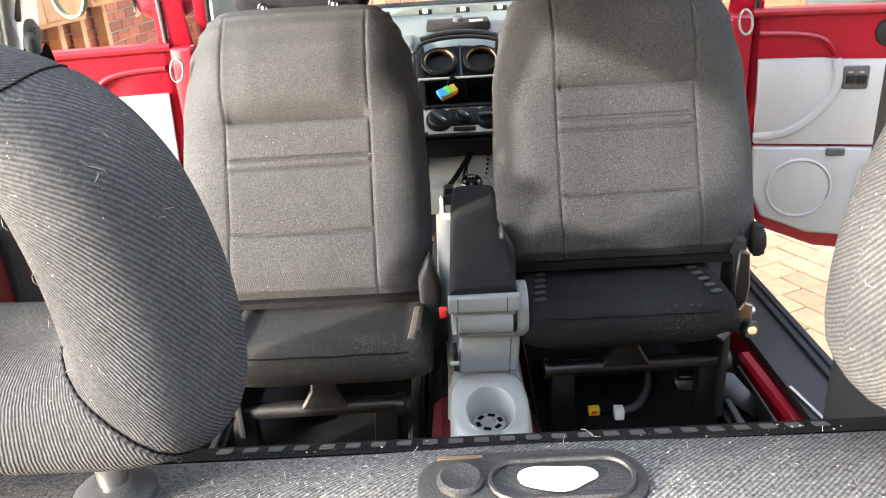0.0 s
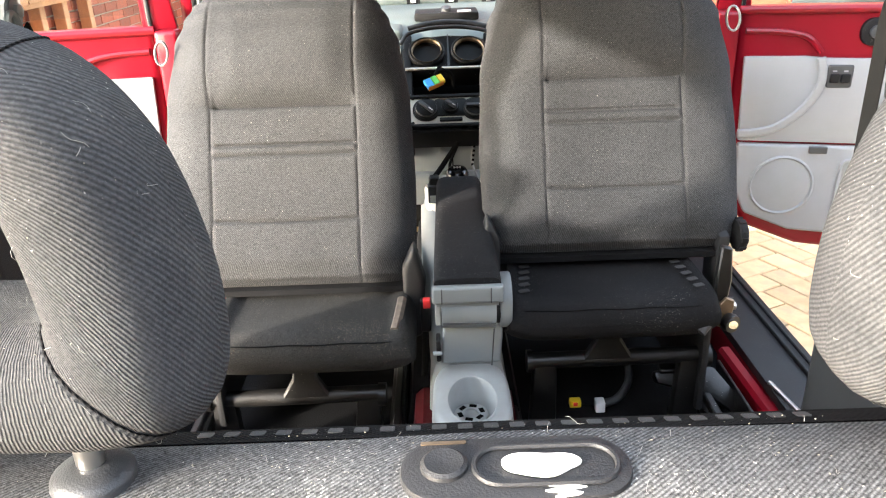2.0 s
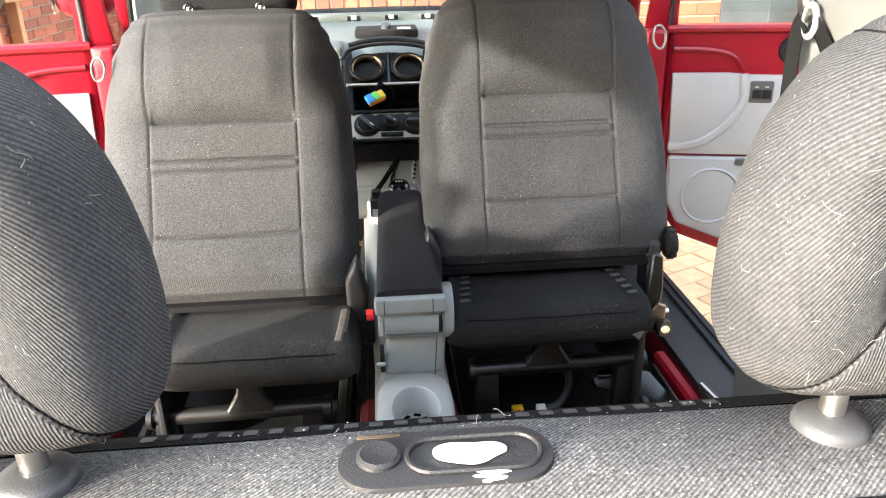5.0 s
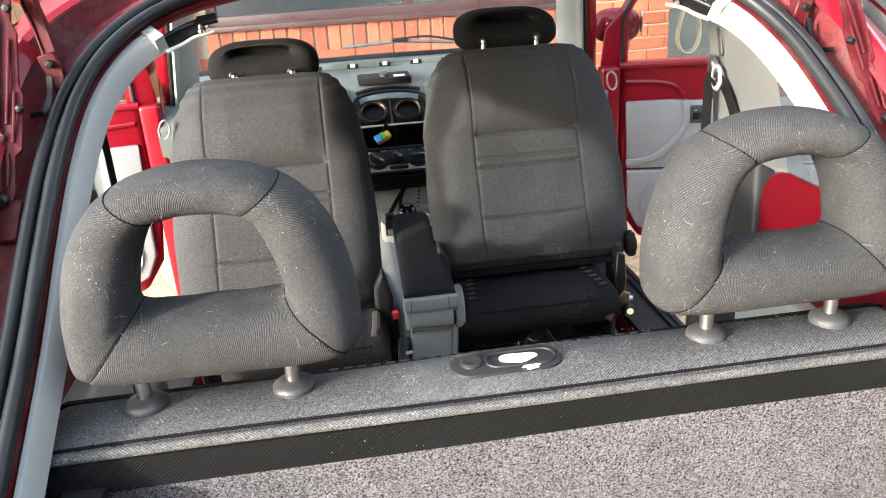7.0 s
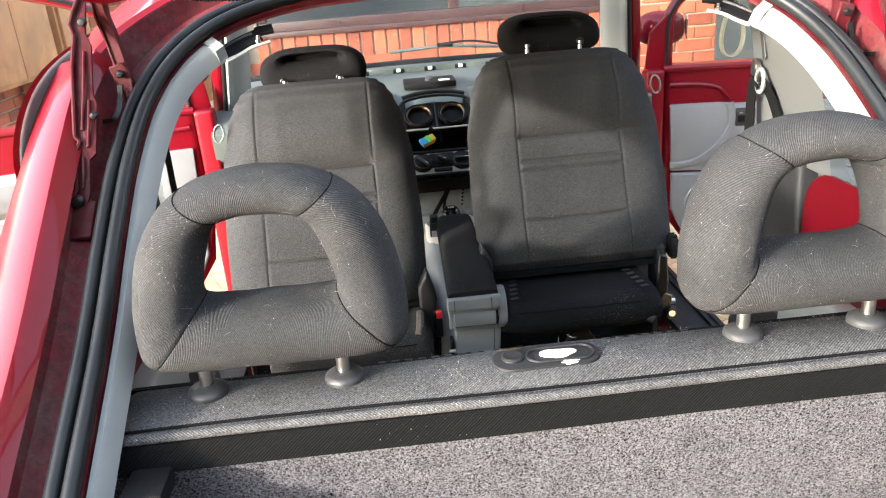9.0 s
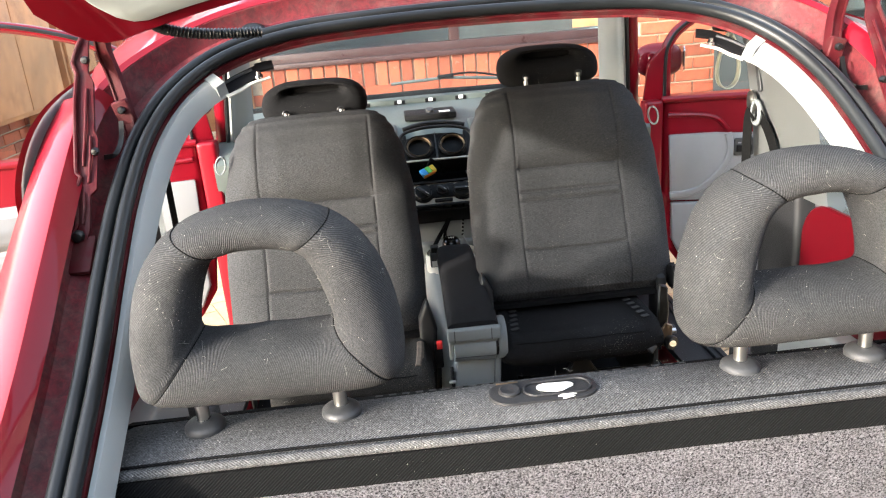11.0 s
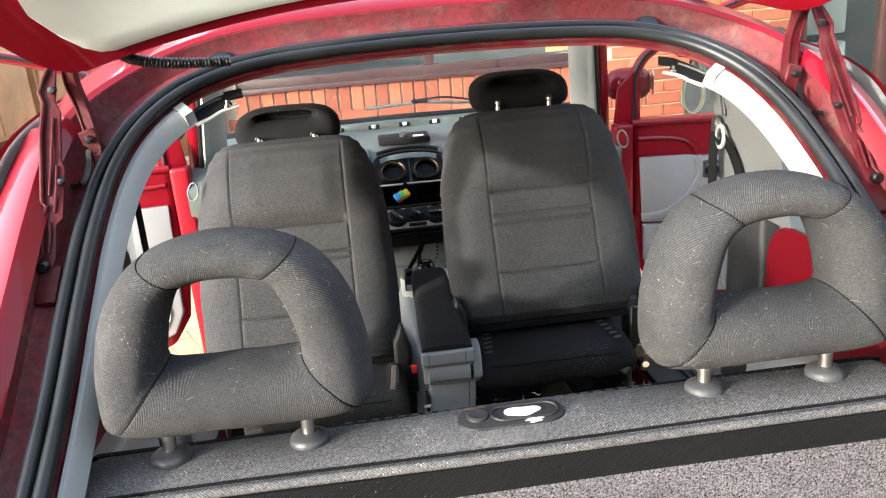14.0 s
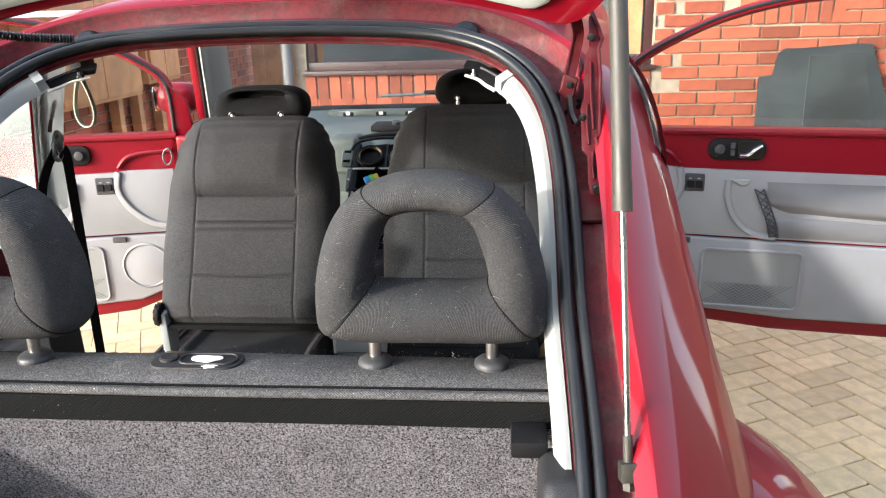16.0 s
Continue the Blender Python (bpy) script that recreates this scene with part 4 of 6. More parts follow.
    for i in range(-7, 20):
        a, b = (0.285 + 0.016 * i, 0.405), (0.285 + 0.016 * i + 0.11, 0.475)
        for s in (1, -1):
            p, q = (a, b) if s == 1 else ((a[0], b[1]), (b[0], a[1]))
            if min(p[0], q[0]) > 0.28 and max(p[0], q[0]) < 0.57:
                net.append(tube([turn @ Vector((p[0], -0.026, p[1])), turn @ Vector((q[0], -0.026, q[1]))], 0.0006, 4))
    part("pocket_net", join(*net), M_SHADEGREY, door, "stretched pocket netting")
    cup = part("pull_cup", slab(rounded(0.845, 0.910, 0.470, 0.502, 0.0155, 8), 0.005, turn @ Matrix.Translation((0, -0.0225, 0)), 0.0015, 1), M_GLOSS, door, "black oval catch recess")
    part("catch_lever", sweep([turn @ Vector(p) for p in ((0.858, -0.0255, 0.482), (0.878, -0.027, 0.487), (0.898, -0.0255, 0.493))], circle(0.0035, 8, 0.006), (0, 1, 0)), M_CHROME, cup, "chrome catch lever")
    # window frame, pane, mirror
    fr = smooth_path([(-0.008, 0.05, 0.95), (-0.005, 0.05, 1.09), (0.012, 0.052, 1.145), (0.05, 0.052, 1.185), (0.15, 0.052, 1.245), (0.30, 0.05, 1.31), (0.50, 0.045, 1.355), (0.75, 0.04, 1.365), (0.94, 0.04, 1.32), (1.05, 0.045, 1.18), (1.075, 0.05, 0.96)], 6)
    outer = part("window_frame", sweep([turn @ p for p in fr], circle(0.016, 10, 0.024), (0, 1, 0)), M_RED, door, "slim red window frame")
    part("frame_rubber", sweep([turn @ (p + Vector((0, -0.022, 0.004)) ) for p in fr], circle(0.006, 8, 0.005), (0, 1, 0)), M_RUBBER, outer)
    part("front_post", slab([(-0.075, 0.94), (0.012, 0.94), (0.012, 1.12), (0.04, 1.175), (-0.06, 1.075)], 0.03, turn @ Matrix.Translation((0, 0.03, 0)), 0.006, 2), M_RED, door)
    pn = part("window_pane", slab([(p.x, p.z) for p in fr[2::3]], 0.004, turn @ Matrix.Translation((0, 0.055, 0))), M_GLASS, door, "clear side window")
    pn.visible_shadow = False
    bm = bmesh.new()
    bmesh.ops.create_uvsphere(bm, u_segments=24, v_segments=16, radius=1)
    for v in bm.verts:
        v.co = Vector((math.copysign(abs(v.co.x) ** 0.7, v.co.x), math.copysign(abs(v.co.y) ** 0.8, v.co.y), math.copysign(abs(v.co.z) ** 0.7, v.co.z)))
    bm.transform(turn @ Matrix.Translation((-0.01, 0.15, 1.075)) @ Matrix.Diagonal((0.075, 0.05, 0.055, 1)))
    mir = part("door_mirror", bm, M_RED, door, "rounded red door mirror")
    part("mirror_glass", slab(rounded(-0.035, 0.035, -0.042, 0.042, 0.02), 0.004, turn @ Matrix.Translation((0.066, 0.15, 1.075)) @ Matrix.Rotation(radians(-90), 4, "Z")), M_CHROME, mir)
    part("mirror_foot", tube([turn @ Vector((-0.04, 0.05, 1.01)), turn @ Vector((-0.045, 0.09, 1.03)), turn @ Vector((-0.03, 0.14, 1.05))], 0.016, 10), M_BLACK, mir)
    part("hinge_strap", box(-0.06, 0.02, 0.0, 0.05, 0.60, 0.66, 0.01, 2, turn), M_RED, door)


for side in (1, -1):
    car_door(side)


# ---- front seats ----
def front_seat(xc, y0, z0, slope, height, v1, v2, v3, seam, cushion_z, cushion_mat, head_z, head_y, outer, label, base_z, cushion_x, squares):
    up = Vector((0, slope, 1)).normalized()
    out = Vector((0, -1, slope)).normalized()
    base = Vector((xc, y0, z0))
    seat = thing("front_seat", label, "car seat", "front seats")
    table = [(0.0, 0.214, 0.006), (0.007, 0.228, 0.040), (0.024, 0.238, 0.062), (0.06, 0.243, 0.072), (0.20, 0.246, 0.074), (height * 0.62, 0.240, 0.074), (height * 0.82, 0.222, 0.070),
             (height * 0.90, 0.203, 0.064), (height * 0.95, 0.186, 0.054), (height * 0.98, 0.167, 0.041), (height * 0.994, 0.146, 0.026), (height, 0.122, 0.012)]
    rings = []
    rows = 170
    for j in range(rows + 1):
        v = height * j / rows
        hw, th = lerp_table(table, v)
        hw += 0.007
        ring = []
        for i in range(161):
            u = -hw + 2 * hw * i / 160
            r = abs(u / hw)
            w = th * max(0.0, 1 - r ** 5.5) ** 0.42
            au = abs(u)
            sm = min(seam, hw - 0.036)
            inside = au < sm
            w -= 0.0032 * dip(au - sm, 0.0028) * min(1, max(0, (hw - sm - 0.03) / 0.04))
            w += 0.005 * dip(au - 0.195, 0.05) * (1 - r ** 8)
            if v > v1:
                # the padded top swells out and fades away over the side bolsters
                e = min(1, (sm - au) / 0.060) if inside else max(0, (hw - 0.02 - au) / max(0.02, hw - 0.02 - sm))
                e = e * e * (3 - 2 * e)
                k = min(1, (v - v1) / (0.11 + 0.04 * max(0, au - sm) / max(0.02, hw - sm)))
                w += 0.045 * (0.7 + 0.3 * e if inside else 0.7 * e) * (1 - (1 - k) ** 2) * max(0, 1 - ((v - v1) / (height - v1)) ** 1.6)
            if inside:
                ed = min(1, (sm - au) / 0.010)
                w -= ed * (0.0060 * dip(v - v1, 0.0035) + 0.006 * dip(v - v1 - 0.006, 0.014))
                w -= ed * 0.0078 * (dip(v - v2[0], 0.0034) + dip(v - v2[1], 0.0034)) - ed * 0.002 * (1 if v2[1] < v < v2[0] else 0)
            if inside:
                w -= ed * 0.0072 * dip(v - v3 + 0.004 * (1 - (u / sm) ** 2), 0.0035)
            if v < v3:
                w += 0.006 * math.sin(math.pi * v / v3) * (1 - r ** 6)
            w += 0.0012 * noise.noise(Vector((u * 14, v * 14, xc)))
            ring.append(base + Vector((u, 0, 0)) + up * v + out * (w - 0.04))
        for i in range(23):
            u = hw - 2 * hw * (i + 1) / 24
            ring.append(base + Vector((u, 0, 0)) + up * v + out * (-0.04 - 0.065 * min(1, th / 0.07) * (1 - abs(u / hw) ** 4)))
        rings.append(ring)
    part("backrest", loft(rings), M_SEAT, seat, "charcoal cloth backrest with stitched panels")
    # black strip painted in for the shaded gap between backrest and cushion
    part("backrest_gap_shade", sweep([base + Vector((u, 0, 0)) - up * 0.004 for u in (-0.222, -0.1, 0, 0.1, 0.222)], [(0.010, -0.006), (0.010, 0.006), (-0.07, 0.006), (-0.07, -0.006)]), M_FLOOR, seat)
    # side cheek that covers the hinge on the tunnel side, recliner wheel on the door side
    s = outer
    part("hinge_cover", slab([(0.0, -0.11), (0.035, -0.10), (0.045, 0.02), (0.025, 0.10), (0.0, 0.05)], 0.05, Matrix.Translation(base + Vector((-s * 0.222, -0.02, -0.01))) @ Matrix.Diagonal((-s, 1, 1, 1)), 0.012, 3), M_VINYL, seat)
    kn = base + Vector((s * 0.226, 0.0, 0.03))
    part("recliner_cover", slab([(-0.02, 0.045), (0.035, 0.06), (0.05, -0.02), (0.045, -0.10), (0.015, -0.115), (-0.015, -0.06)], 0.022, Matrix.Translation(base + Vector((s * 0.214, 0.0, -0.01))) @ Matrix.Rotation(radians(90), 4, "Z"), 0.006, 2), M_ARMGREY if s < 0 else M_VINYL, seat, "moulded recliner cover")
    knob = part("recliner_wheel", lathe([(0.020, 0.0), (0.029, 0.003), (0.031, 0.008), (0.031, 0.015), (0.027, 0.020), (0.0, 0.021)], kn, (s, 0, 0), 20), M_BLACK, seat, "ridged recliner wheel")
    part("wheel_rib", join(*[box(-0.002, 0.002, 0.028, 0.033, -0.003, 0.003, 0, 1, Matrix.Translation(kn + Vector((s * 0.0115, 0, 0))) @ Matrix.Rotation(i * math.pi / 5, 4, "X") @ Matrix.Diagonal((3, 1, 1.5, 1))) for i in range(10)]), M_BLACK, knob)
    part("recliner_bracket", join(slab([(0, 0.03), (0.03, 0.04), (0.045, -0.06), (0.04, -0.17), (0.01, -0.175), (-0.005, -0.06)], 0.008, Matrix.Translation(base + Vector((s * 0.225, 0.02, -0.02))) @ Matrix.Rotation(radians(90), 4, "Z"), 0.003, 1),
                                  cyl(base + Vector((s * 0.20, 0.0, -0.12)), base + Vector((s * 0.245, 0.0, -0.12)), 0.013, 14)), M_FRAME, seat, "bare steel recliner bracket")
    part("pivot_pin", cyl(base + Vector((s * 0.225, -0.01, -0.12)), base + Vector((s * 0.245, -0.01, -0.12)), 0.008, 14), M_STEEL, seat, "bright pivot pin")
    # cushion seen under the backrest
    cz = cushion_z
    cx = xc + cushion_x
    crings = []
    for j in range(41):
        a = (j / 40) ** 1.7
        y = 1.160 + 0.46 * a
        d = min(1, (y - 1.160) / 0.05)
        edge = (1 - (1 - d) ** 2) ** 0.5
        half = 0.186 + 0.010 * edge
        ring = []
        for i in range(49):
            u = -half + 2 * half * i / 48
            r = abs(u / half)
            ring.append((cx + u, y, cz - 0.045 * (1 - edge) - 0.030 * max(0, (r - 0.9) / 0.1) ** 2.5 * edge + (0.010 * dip(r - 0.88, 0.10) - 0.004 * dip(r - 0.77, 0.02)) * edge - 0.012 * a + 0.002 * noise.noise(Vector((u * 9, y * 9, xc)))))
        for i in range(49):
            u = half - 2 * half * i / 48
            ring.append((cx + u, y, cz - 0.045 - 0.047 * edge + 0.02 * abs(u / half) ** 8))
        crings.append(ring)
    cush = part("seat_cushion", loft(crings), cushion_mat, seat, "dark cloth seat cushion")
    part("cushion_seam", tube([(cx - 0.172 + 0.344 * i / 20, 1.1705 - 0.002 * math.sin(math.pi * i / 20), cz - 0.0165 + 0.001 * math.sin(i)) for i in range(21)], 0.0012, 6), M_STRIP, cush)
    if squares:
        for sx in (-1, 1):
            for i in range(5):
                part("woven_square", slab(rounded(-0.010, 0.010, -0.006, 0.006, 0.003, 3), 0.0012, Matrix.Translation((cx + sx * (0.158 - 0.003 * i), 1.205 + 0.027 * i, cz + 0.0068 - 0.0006 * i)) @ Matrix.Rotation(radians(90), 4, "X") @ Matrix.Rotation(0.3, 4, "Y")), M_DOT, cush)
    else:
        part("worn_edge", sweep(smooth_path([(cx + 0.160, 1.185, cz + 0.003), (cx + 0.166, 1.22, cz + 0.0135), (cx + 0.170, 1.29, cz + 0.0125)], 6), [(-0.008, -0.003), (-0.005, 0.0008), (0.004, 0.0012), (0.010, -0.004)]), M_WORN, cush, "beige worn-through bolster edge")
    # steel frame under the seat
    bz = base_z
    x0, x1 = xc - 0.17, xc + 0.175
    part("cross_tube", cyl((x0, 1.25, bz), (x1, 1.25, bz + 0.004), 0.0165, 18), M_FRAME, seat, "scuffed black cross tube")
    part("tube_collar", cyl((x1 - 0.01, 1.25, bz), (x1 + 0.006, 1.25, bz), 0.023, 18), M_FRAME, seat)
    part("tube_collar", cyl((x0 - 0.006, 1.25, bz), (x0 + 0.004, 1.25, bz), 0.022, 18), M_FRAME, seat)
    part("pivot_bracket", join(slab([(-0.055, 0.0), (0.055, 0.0), (0.04, 0.022), (0.024, 0.05), (0.022, 0.085), (-0.022, 0.085), (-0.024, 0.05), (-0.04, 0.022)], 0.02, Matrix.Translation((xc + (-0.02 if squares else 0.025), 1.235, bz)), 0.004, 1),
                               box(xc + (-0.055 if squares else -0.01), xc + (0.015 if squares else 0.06), 1.225, 1.28, bz + 0.078, bz + 0.086, 0.002, 1)), M_FRAME, seat, "worn pivot bracket")
    for xx in (x0 + 0.03, x1 - 0.03):
        part("seat_leg", slab([(-0.022, 0.0), (0.022, 0.0), (0.024, -(bz - 0.25)), (-0.03, -(bz - 0.25))], 0.03, Matrix.Translation((xx, 1.235, bz)), 0.006, 2), M_FRAME, seat)
    for xx in (xc - 0.20, xc + 0.20):
        part("slide_rail", join(box(xx - 0.016, xx + 0.016, 1.20, 1.75, 0.25, 0.275, 0.004, 1), box(xx - 0.008, xx + 0.008, 1.16, 1.72, 0.27, 0.29, 0.003, 1)), M_FRAME, seat)
    # shade-black pan: darkness under the cushion is put into its colour
    part("cushion_pan", box(cx - 0.16, cx + 0.16, 1.33, 1.62, cz - 0.115, cz - 0.088, 0.006, 1), M_HOLLOWSHADE, seat)
    part("side_valance", box(*sorted((cx + outer * 0.186, cx + outer * 0.200)), 1.22, 1.66, 0.29, cz - 0.06, 0.006, 2), M_VINYL, seat)
    # headrest with a slot
    hc = Vector((xc + (0.016 if squares else 0.004), head_y, head_z))
    hl = []
    for j in range(41):
        a = 2 * math.pi * j / 40
        ca, sa = math.cos(a), math.sin(a)
        ox, oz = 0.142 * math.copysign(abs(ca) ** 0.5, ca) * (1 - 0.17 * max(0, sa)), 0.055 * math.copysign(abs(sa) ** 0.6, sa)
        ix, iz = 0.068 * math.copysign(abs(ca) ** 0.5, ca), 0.031 + 0.009 * math.copysign(abs(sa) ** 0.6, sa)
        o, n2 = Vector((ox, 0, oz)), Vector((ix, 0, iz))
        ring = []
        for k in range(14):
            b = 2 * math.pi * k / 14
            t = 0.5 + 0.5 * math.cos(b)
            p = n2.lerp(o, t)
            p.y = 0.048 * math.copysign(abs(math.sin(b)) ** 0.8, math.sin(b))
            p.y += p.z * slope * 0.8
            ring.append(hc + p)
        hl.append(ring)
    head = part("headrest", loft(hl, True, False), M_BOLSTER, seat, "black cloth headrest with a slot")
    part("slot_floor", box(hc.x - 0.068, hc.x + 0.068, hc.y + 0.012, hc.y + 0.03, hc.z + 0.005, hc.z + 0.045), M_BOLSTER, head)
    for dx in (-0.072, 0.072):
        eye = hc + Vector((dx, -0.058 - 0.018 * slope, -0.020))
        part("headrest_post", cyl(eye + Vector((0, -0.004, -0.045)), eye + Vector((0, 0.002, 0.002)), 0.0052, 14), M_STEEL, head, "steel headrest post")
        part("post_eyelet", sweep([eye + Vector((0.0085 * math.cos(q), -0.002, 0.0085 * math.sin(q))) for q in [2 * math.pi * i / 16 for i in range(16)]], circle(0.0022, 8), (0, 1, 0), closed=True), M_GLOSS, head)
    # belt guide loop on the door side
    lc = base + up * (height * 0.80) + Vector((outer * 0.232, -0.02, 0))
    lo = [lc + Vector((outer * (0.008 + 0.013 * math.cos(a)), -0.006 * math.sin(a), 0.022 * math.sin(a) - 0.009 * math.cos(a))) for a in [2 * math.pi * i / 20 for i in range(20)]]
    part("belt_loop", sweep(lo, circle(0.0022, 8, 0.004), (0, 1, 0), closed=True), M_ARMGREY, seat, "grey belt guide loop")
    return seat


front_seat(-0.335, 1.335, 0.535, 0.47, 0.602, 0.358, (0.282, 0.262), 0.135, 0.143, 0.518, M_CUSHION_L, 1.094, 1.665, -1,
           "charcoal cloth front seat tipped forward, dusty brown cushion, short headrest", 0.335, 0.05, False)
front_seat(0.300, 1.318, 0.595, 0.45, 0.562, 0.333, (0.272, 0.250), 0.128, 0.131, 0.570, M_DARKCLOTH, 1.128, 1.715, 1,
           "charcoal cloth front seat tipped forward over a black cushion, raised headrest", 0.400, -0.03, True)


# ---- rear seat back with two headrests ----
rear_seat = thing("rear_seat", "dark grey cloth rear seat back with carpeted rear face", "rear seat")


def ledge_ring(x):
    s = 1 - max(0, (abs(x) - 0.44) / 0.03) ** 2 if abs(x) > 0.44 else 1
    w = 0.0025 * noise.noise(Vector((x * 3, 1, 0))) + 0.004 * dip(x, 0.10)
    pts = [(0.405, 0.62), (0.397, 0.80), (0.390, 0.880), (0.386, 0.902), (0.379, 0.911), (0.368, 0.9155), (0.356, 0.9205), (0.343, 0.929 + w), (0.31, 0.936 + w), (0.28, 0.936 + w), (0.262, 0.933), (0.252, 0.926), (0.256, 0.90), (0.36, 0.45)]
    return [(x, y, z * 1.0 - (1 - s) * 0.02) for y, z in pts]


part("backrest", loft([ledge_ring(-0.47 + 0.94 * i / 120) for i in range(121)]), M_LEDGE, rear_seat, "dusty dark cloth top of the rear backrest")
pipe = [(-0.468 + 0.936 * i / 100, 0.2495 + 0.0010 * math.sin(i * 0.11), 0.9275 + 0.001 * math.sin(i * 0.07)) for i in range(101)]
part("front_band", loft([[(-0.462 + 0.924 * i / 60, y, z + 0.0008) for y, z in ((0.354, 0.9225), (0.360, 0.9190), (0.370, 0.9155), (0.380, 0.9115), (0.388, 0.902), (0.390, 0.890), (0.382, 0.890), (0.356, 0.915))] for i in range(61)]), M_STRIP, rear_seat, "black cloth band along the front edge")
part("piping", tube([(x, y - 0.0015, z) for x, y, z in pipe], 0.0052, 10), M_LEDGE, rear_seat, "stitched piping")
part("piping_seam", tube([(x, y + 0.0075, z + 0.0042) for x, y, z in pipe], 0.0016, 6), M_STRIP, rear_seat)
part("rear_strip", sweep([(-0.47 + 0.94 * i / 60, 0.0008 * math.sin(i * 0.2), 0) for i in range(61)], [(-0.252, 0.924), (-0.2445, 0.922), (-0.2405, 0.892), (-0.26, 0.890)]), M_STRIP, rear_seat, "black ribbed cloth strip")
rows = []
for j in range(41):
    d = j / 40
    rows.append([(-0.468 + 0.936 * i / 60, 0.2435 + 0.10 * d + 0.002 * noise.noise(Vector((i * 0.3, j * 0.3, 2))), 0.896 - 0.46 * d) for i in range(61)])
bm = loft(rows, False, False)
bmesh.ops.solidify(bm, geom=bm.faces[:], thickness=-0.012)
part("carpet_back", bm, M_CARPET, rear_seat, "speckled grey boot carpet")


def rear_headrest(xc):
    outer = [(0.0, 0.970), (0.06, 0.970), (0.110, 0.972), (0.1315, 0.982), (0.1375, 1.005), (0.1345, 1.054), (0.118, 1.108), (0.089, 1.145), (0.047, 1.166), (0.0, 1.172)]
    inner = [(0.0, 1.039), (0.036, 1.039), (0.061, 1.041), (0.0685, 1.047), (0.0665, 1.062), (0.060, 1.086), (0.051, 1.108), (0.041, 1.121), (0.021, 1.127), (0.0, 1.128)]
    full_o = outer + [(-x, z) for x, z in outer[-2:0:-1]]
    full_i = inner + [(-x, z) for x, z in inner[-2:0:-1]]
    k = len(full_o)
    n = 9

    def closed(pts):
        p = [Vector((x, 0, z)) for x, z in pts]
        res = []
        for i in range(k):
            a, b, c, d = p[i - 1], p[i], p[(i + 1) % k], p[(i + 2) % k]
            for s in range(n):
                t = s / n
                res.append(0.5 * (2 * b + (c - a) * t + (2 * a - 5 * b + 4 * c - d) * t * t + (3 * b - a - 3 * c + d) * t ** 3))
        return res
    oo, ii = closed(full_o), closed(full_i)
    seams = [2.6 * n, 7.35 * n, (k - 2.6) * n, (k - 7.35) * n]
    rings = []
    for j, (o, i2) in enumerate(zip(oo, ii)):
        groove = 0.5 * sum(dip(j - s, 0.9) for s in seams)
        depth = 0.052 - 0.008 * min(1, max(0, (o.z - 1.0) / 0.17))
        lean = -0.006 * (1 - min(1, max(0, (o.z - 0.99) / 0.12)))
        ring = []
        for q in range(28):
            b = 2 * math.pi * q / 28
            t = 0.5 + 0.5 * math.copysign(abs(math.cos(b)) ** 0.86, math.cos(b)) * (1 - 0.05 * groove)
            p = i2.lerp(o, t)
            p.y = (depth - 0.004 * groove) * math.copysign(abs(math.sin(b)) ** 0.88, math.sin(b))
            p += Vector((0, 0, 0.0012 * noise.noise(p * 40 + Vector((xc * 9, 0, 0)))))
            ring.append(Vector((xc + p.x, 0.324 + lean + p.y, p.z)))
        rings.append(ring)
    rings.append(rings[0])
    bm = loft(rings, True, False)
    uv = bm.loops.layers.uv.active
    for f in bm.faces:
        c = f.calc_center_median()
        if c.x < xc and xc - c.x > 0.8 * (abs(c.z - 1.075) + 0.005):
            for lp in f.loops:
                lp[uv].uv.y *= -1
    head = part("headrest", bm, M_REAR, rear_seat, "ribbed dark grey loop headrest with lint")
    LINT_SPOTS.extend((rings[j][q], rings[j + 1][q] - rings[j][q], rings[j][(q + 1) % 28] - rings[j][q], (oo[j] + ii[j]) / 2 + Vector((xc, 0.324, 0)))
                      for j in range(len(oo)) for q in range(14, 28))
    for s in seams:
        j = int(round(s)) % len(oo)
        line = [v + (v - Vector((xc, 0.324, 0)) - (oo[j] + ii[j]) / 2).normalized() * 0.0005 for v in rings[j]]
        part("stitch_line", sweep(line, circle(0.0006, 5), (0.3, 0.2, 1), closed=True), M_STRIP, head)
    for px in (-0.216, -0.360) if xc < 0 else (0.221, 0.363):
        dx = px - xc
        part("post", cyl((xc + dx, 0.312, 0.93), (xc + dx, 0.312, 1.010), 0.0072, 18), M_STEEL, head, "dull steel post")
        part("post_collar", lathe([(0.0205, -0.008), (0.0212, 0.0), (0.0205, 0.003), (0.017, 0.006), (0.010, 0.0085), (0.0082, 0.0085)], (xc + dx, 0.311, 0.9385), (0, 0, 1), 26), M_SHADEGREY, head, "round grey collar")


LINT_SPOTS = []
rear_headrest(-0.279)
rear_headrest(0.291)


# ---- house wall, windows, side wall, paving ----
WALL_Y = 4.2
ground = tagged(part("ground", box(-60, 60, -60, 60, -0.5, -0.012), M_JOINT, None, smooth=False), "sandy ground under and round the paving", "ground", kind="structure")


def brick_mesh(name, sx, sy, sz, r, material):
    bm = box(0, sx, 0, sy, 0, sz)
    bmesh.ops.bevel(bm, geom=[e for e in bm.edges], offset=r, segments=1, affect="EDGES")
    me = bpy.data.meshes.new(name)
    bm.to_mesh(me)
    bm.free()
    me.materials.append(material)
    return me


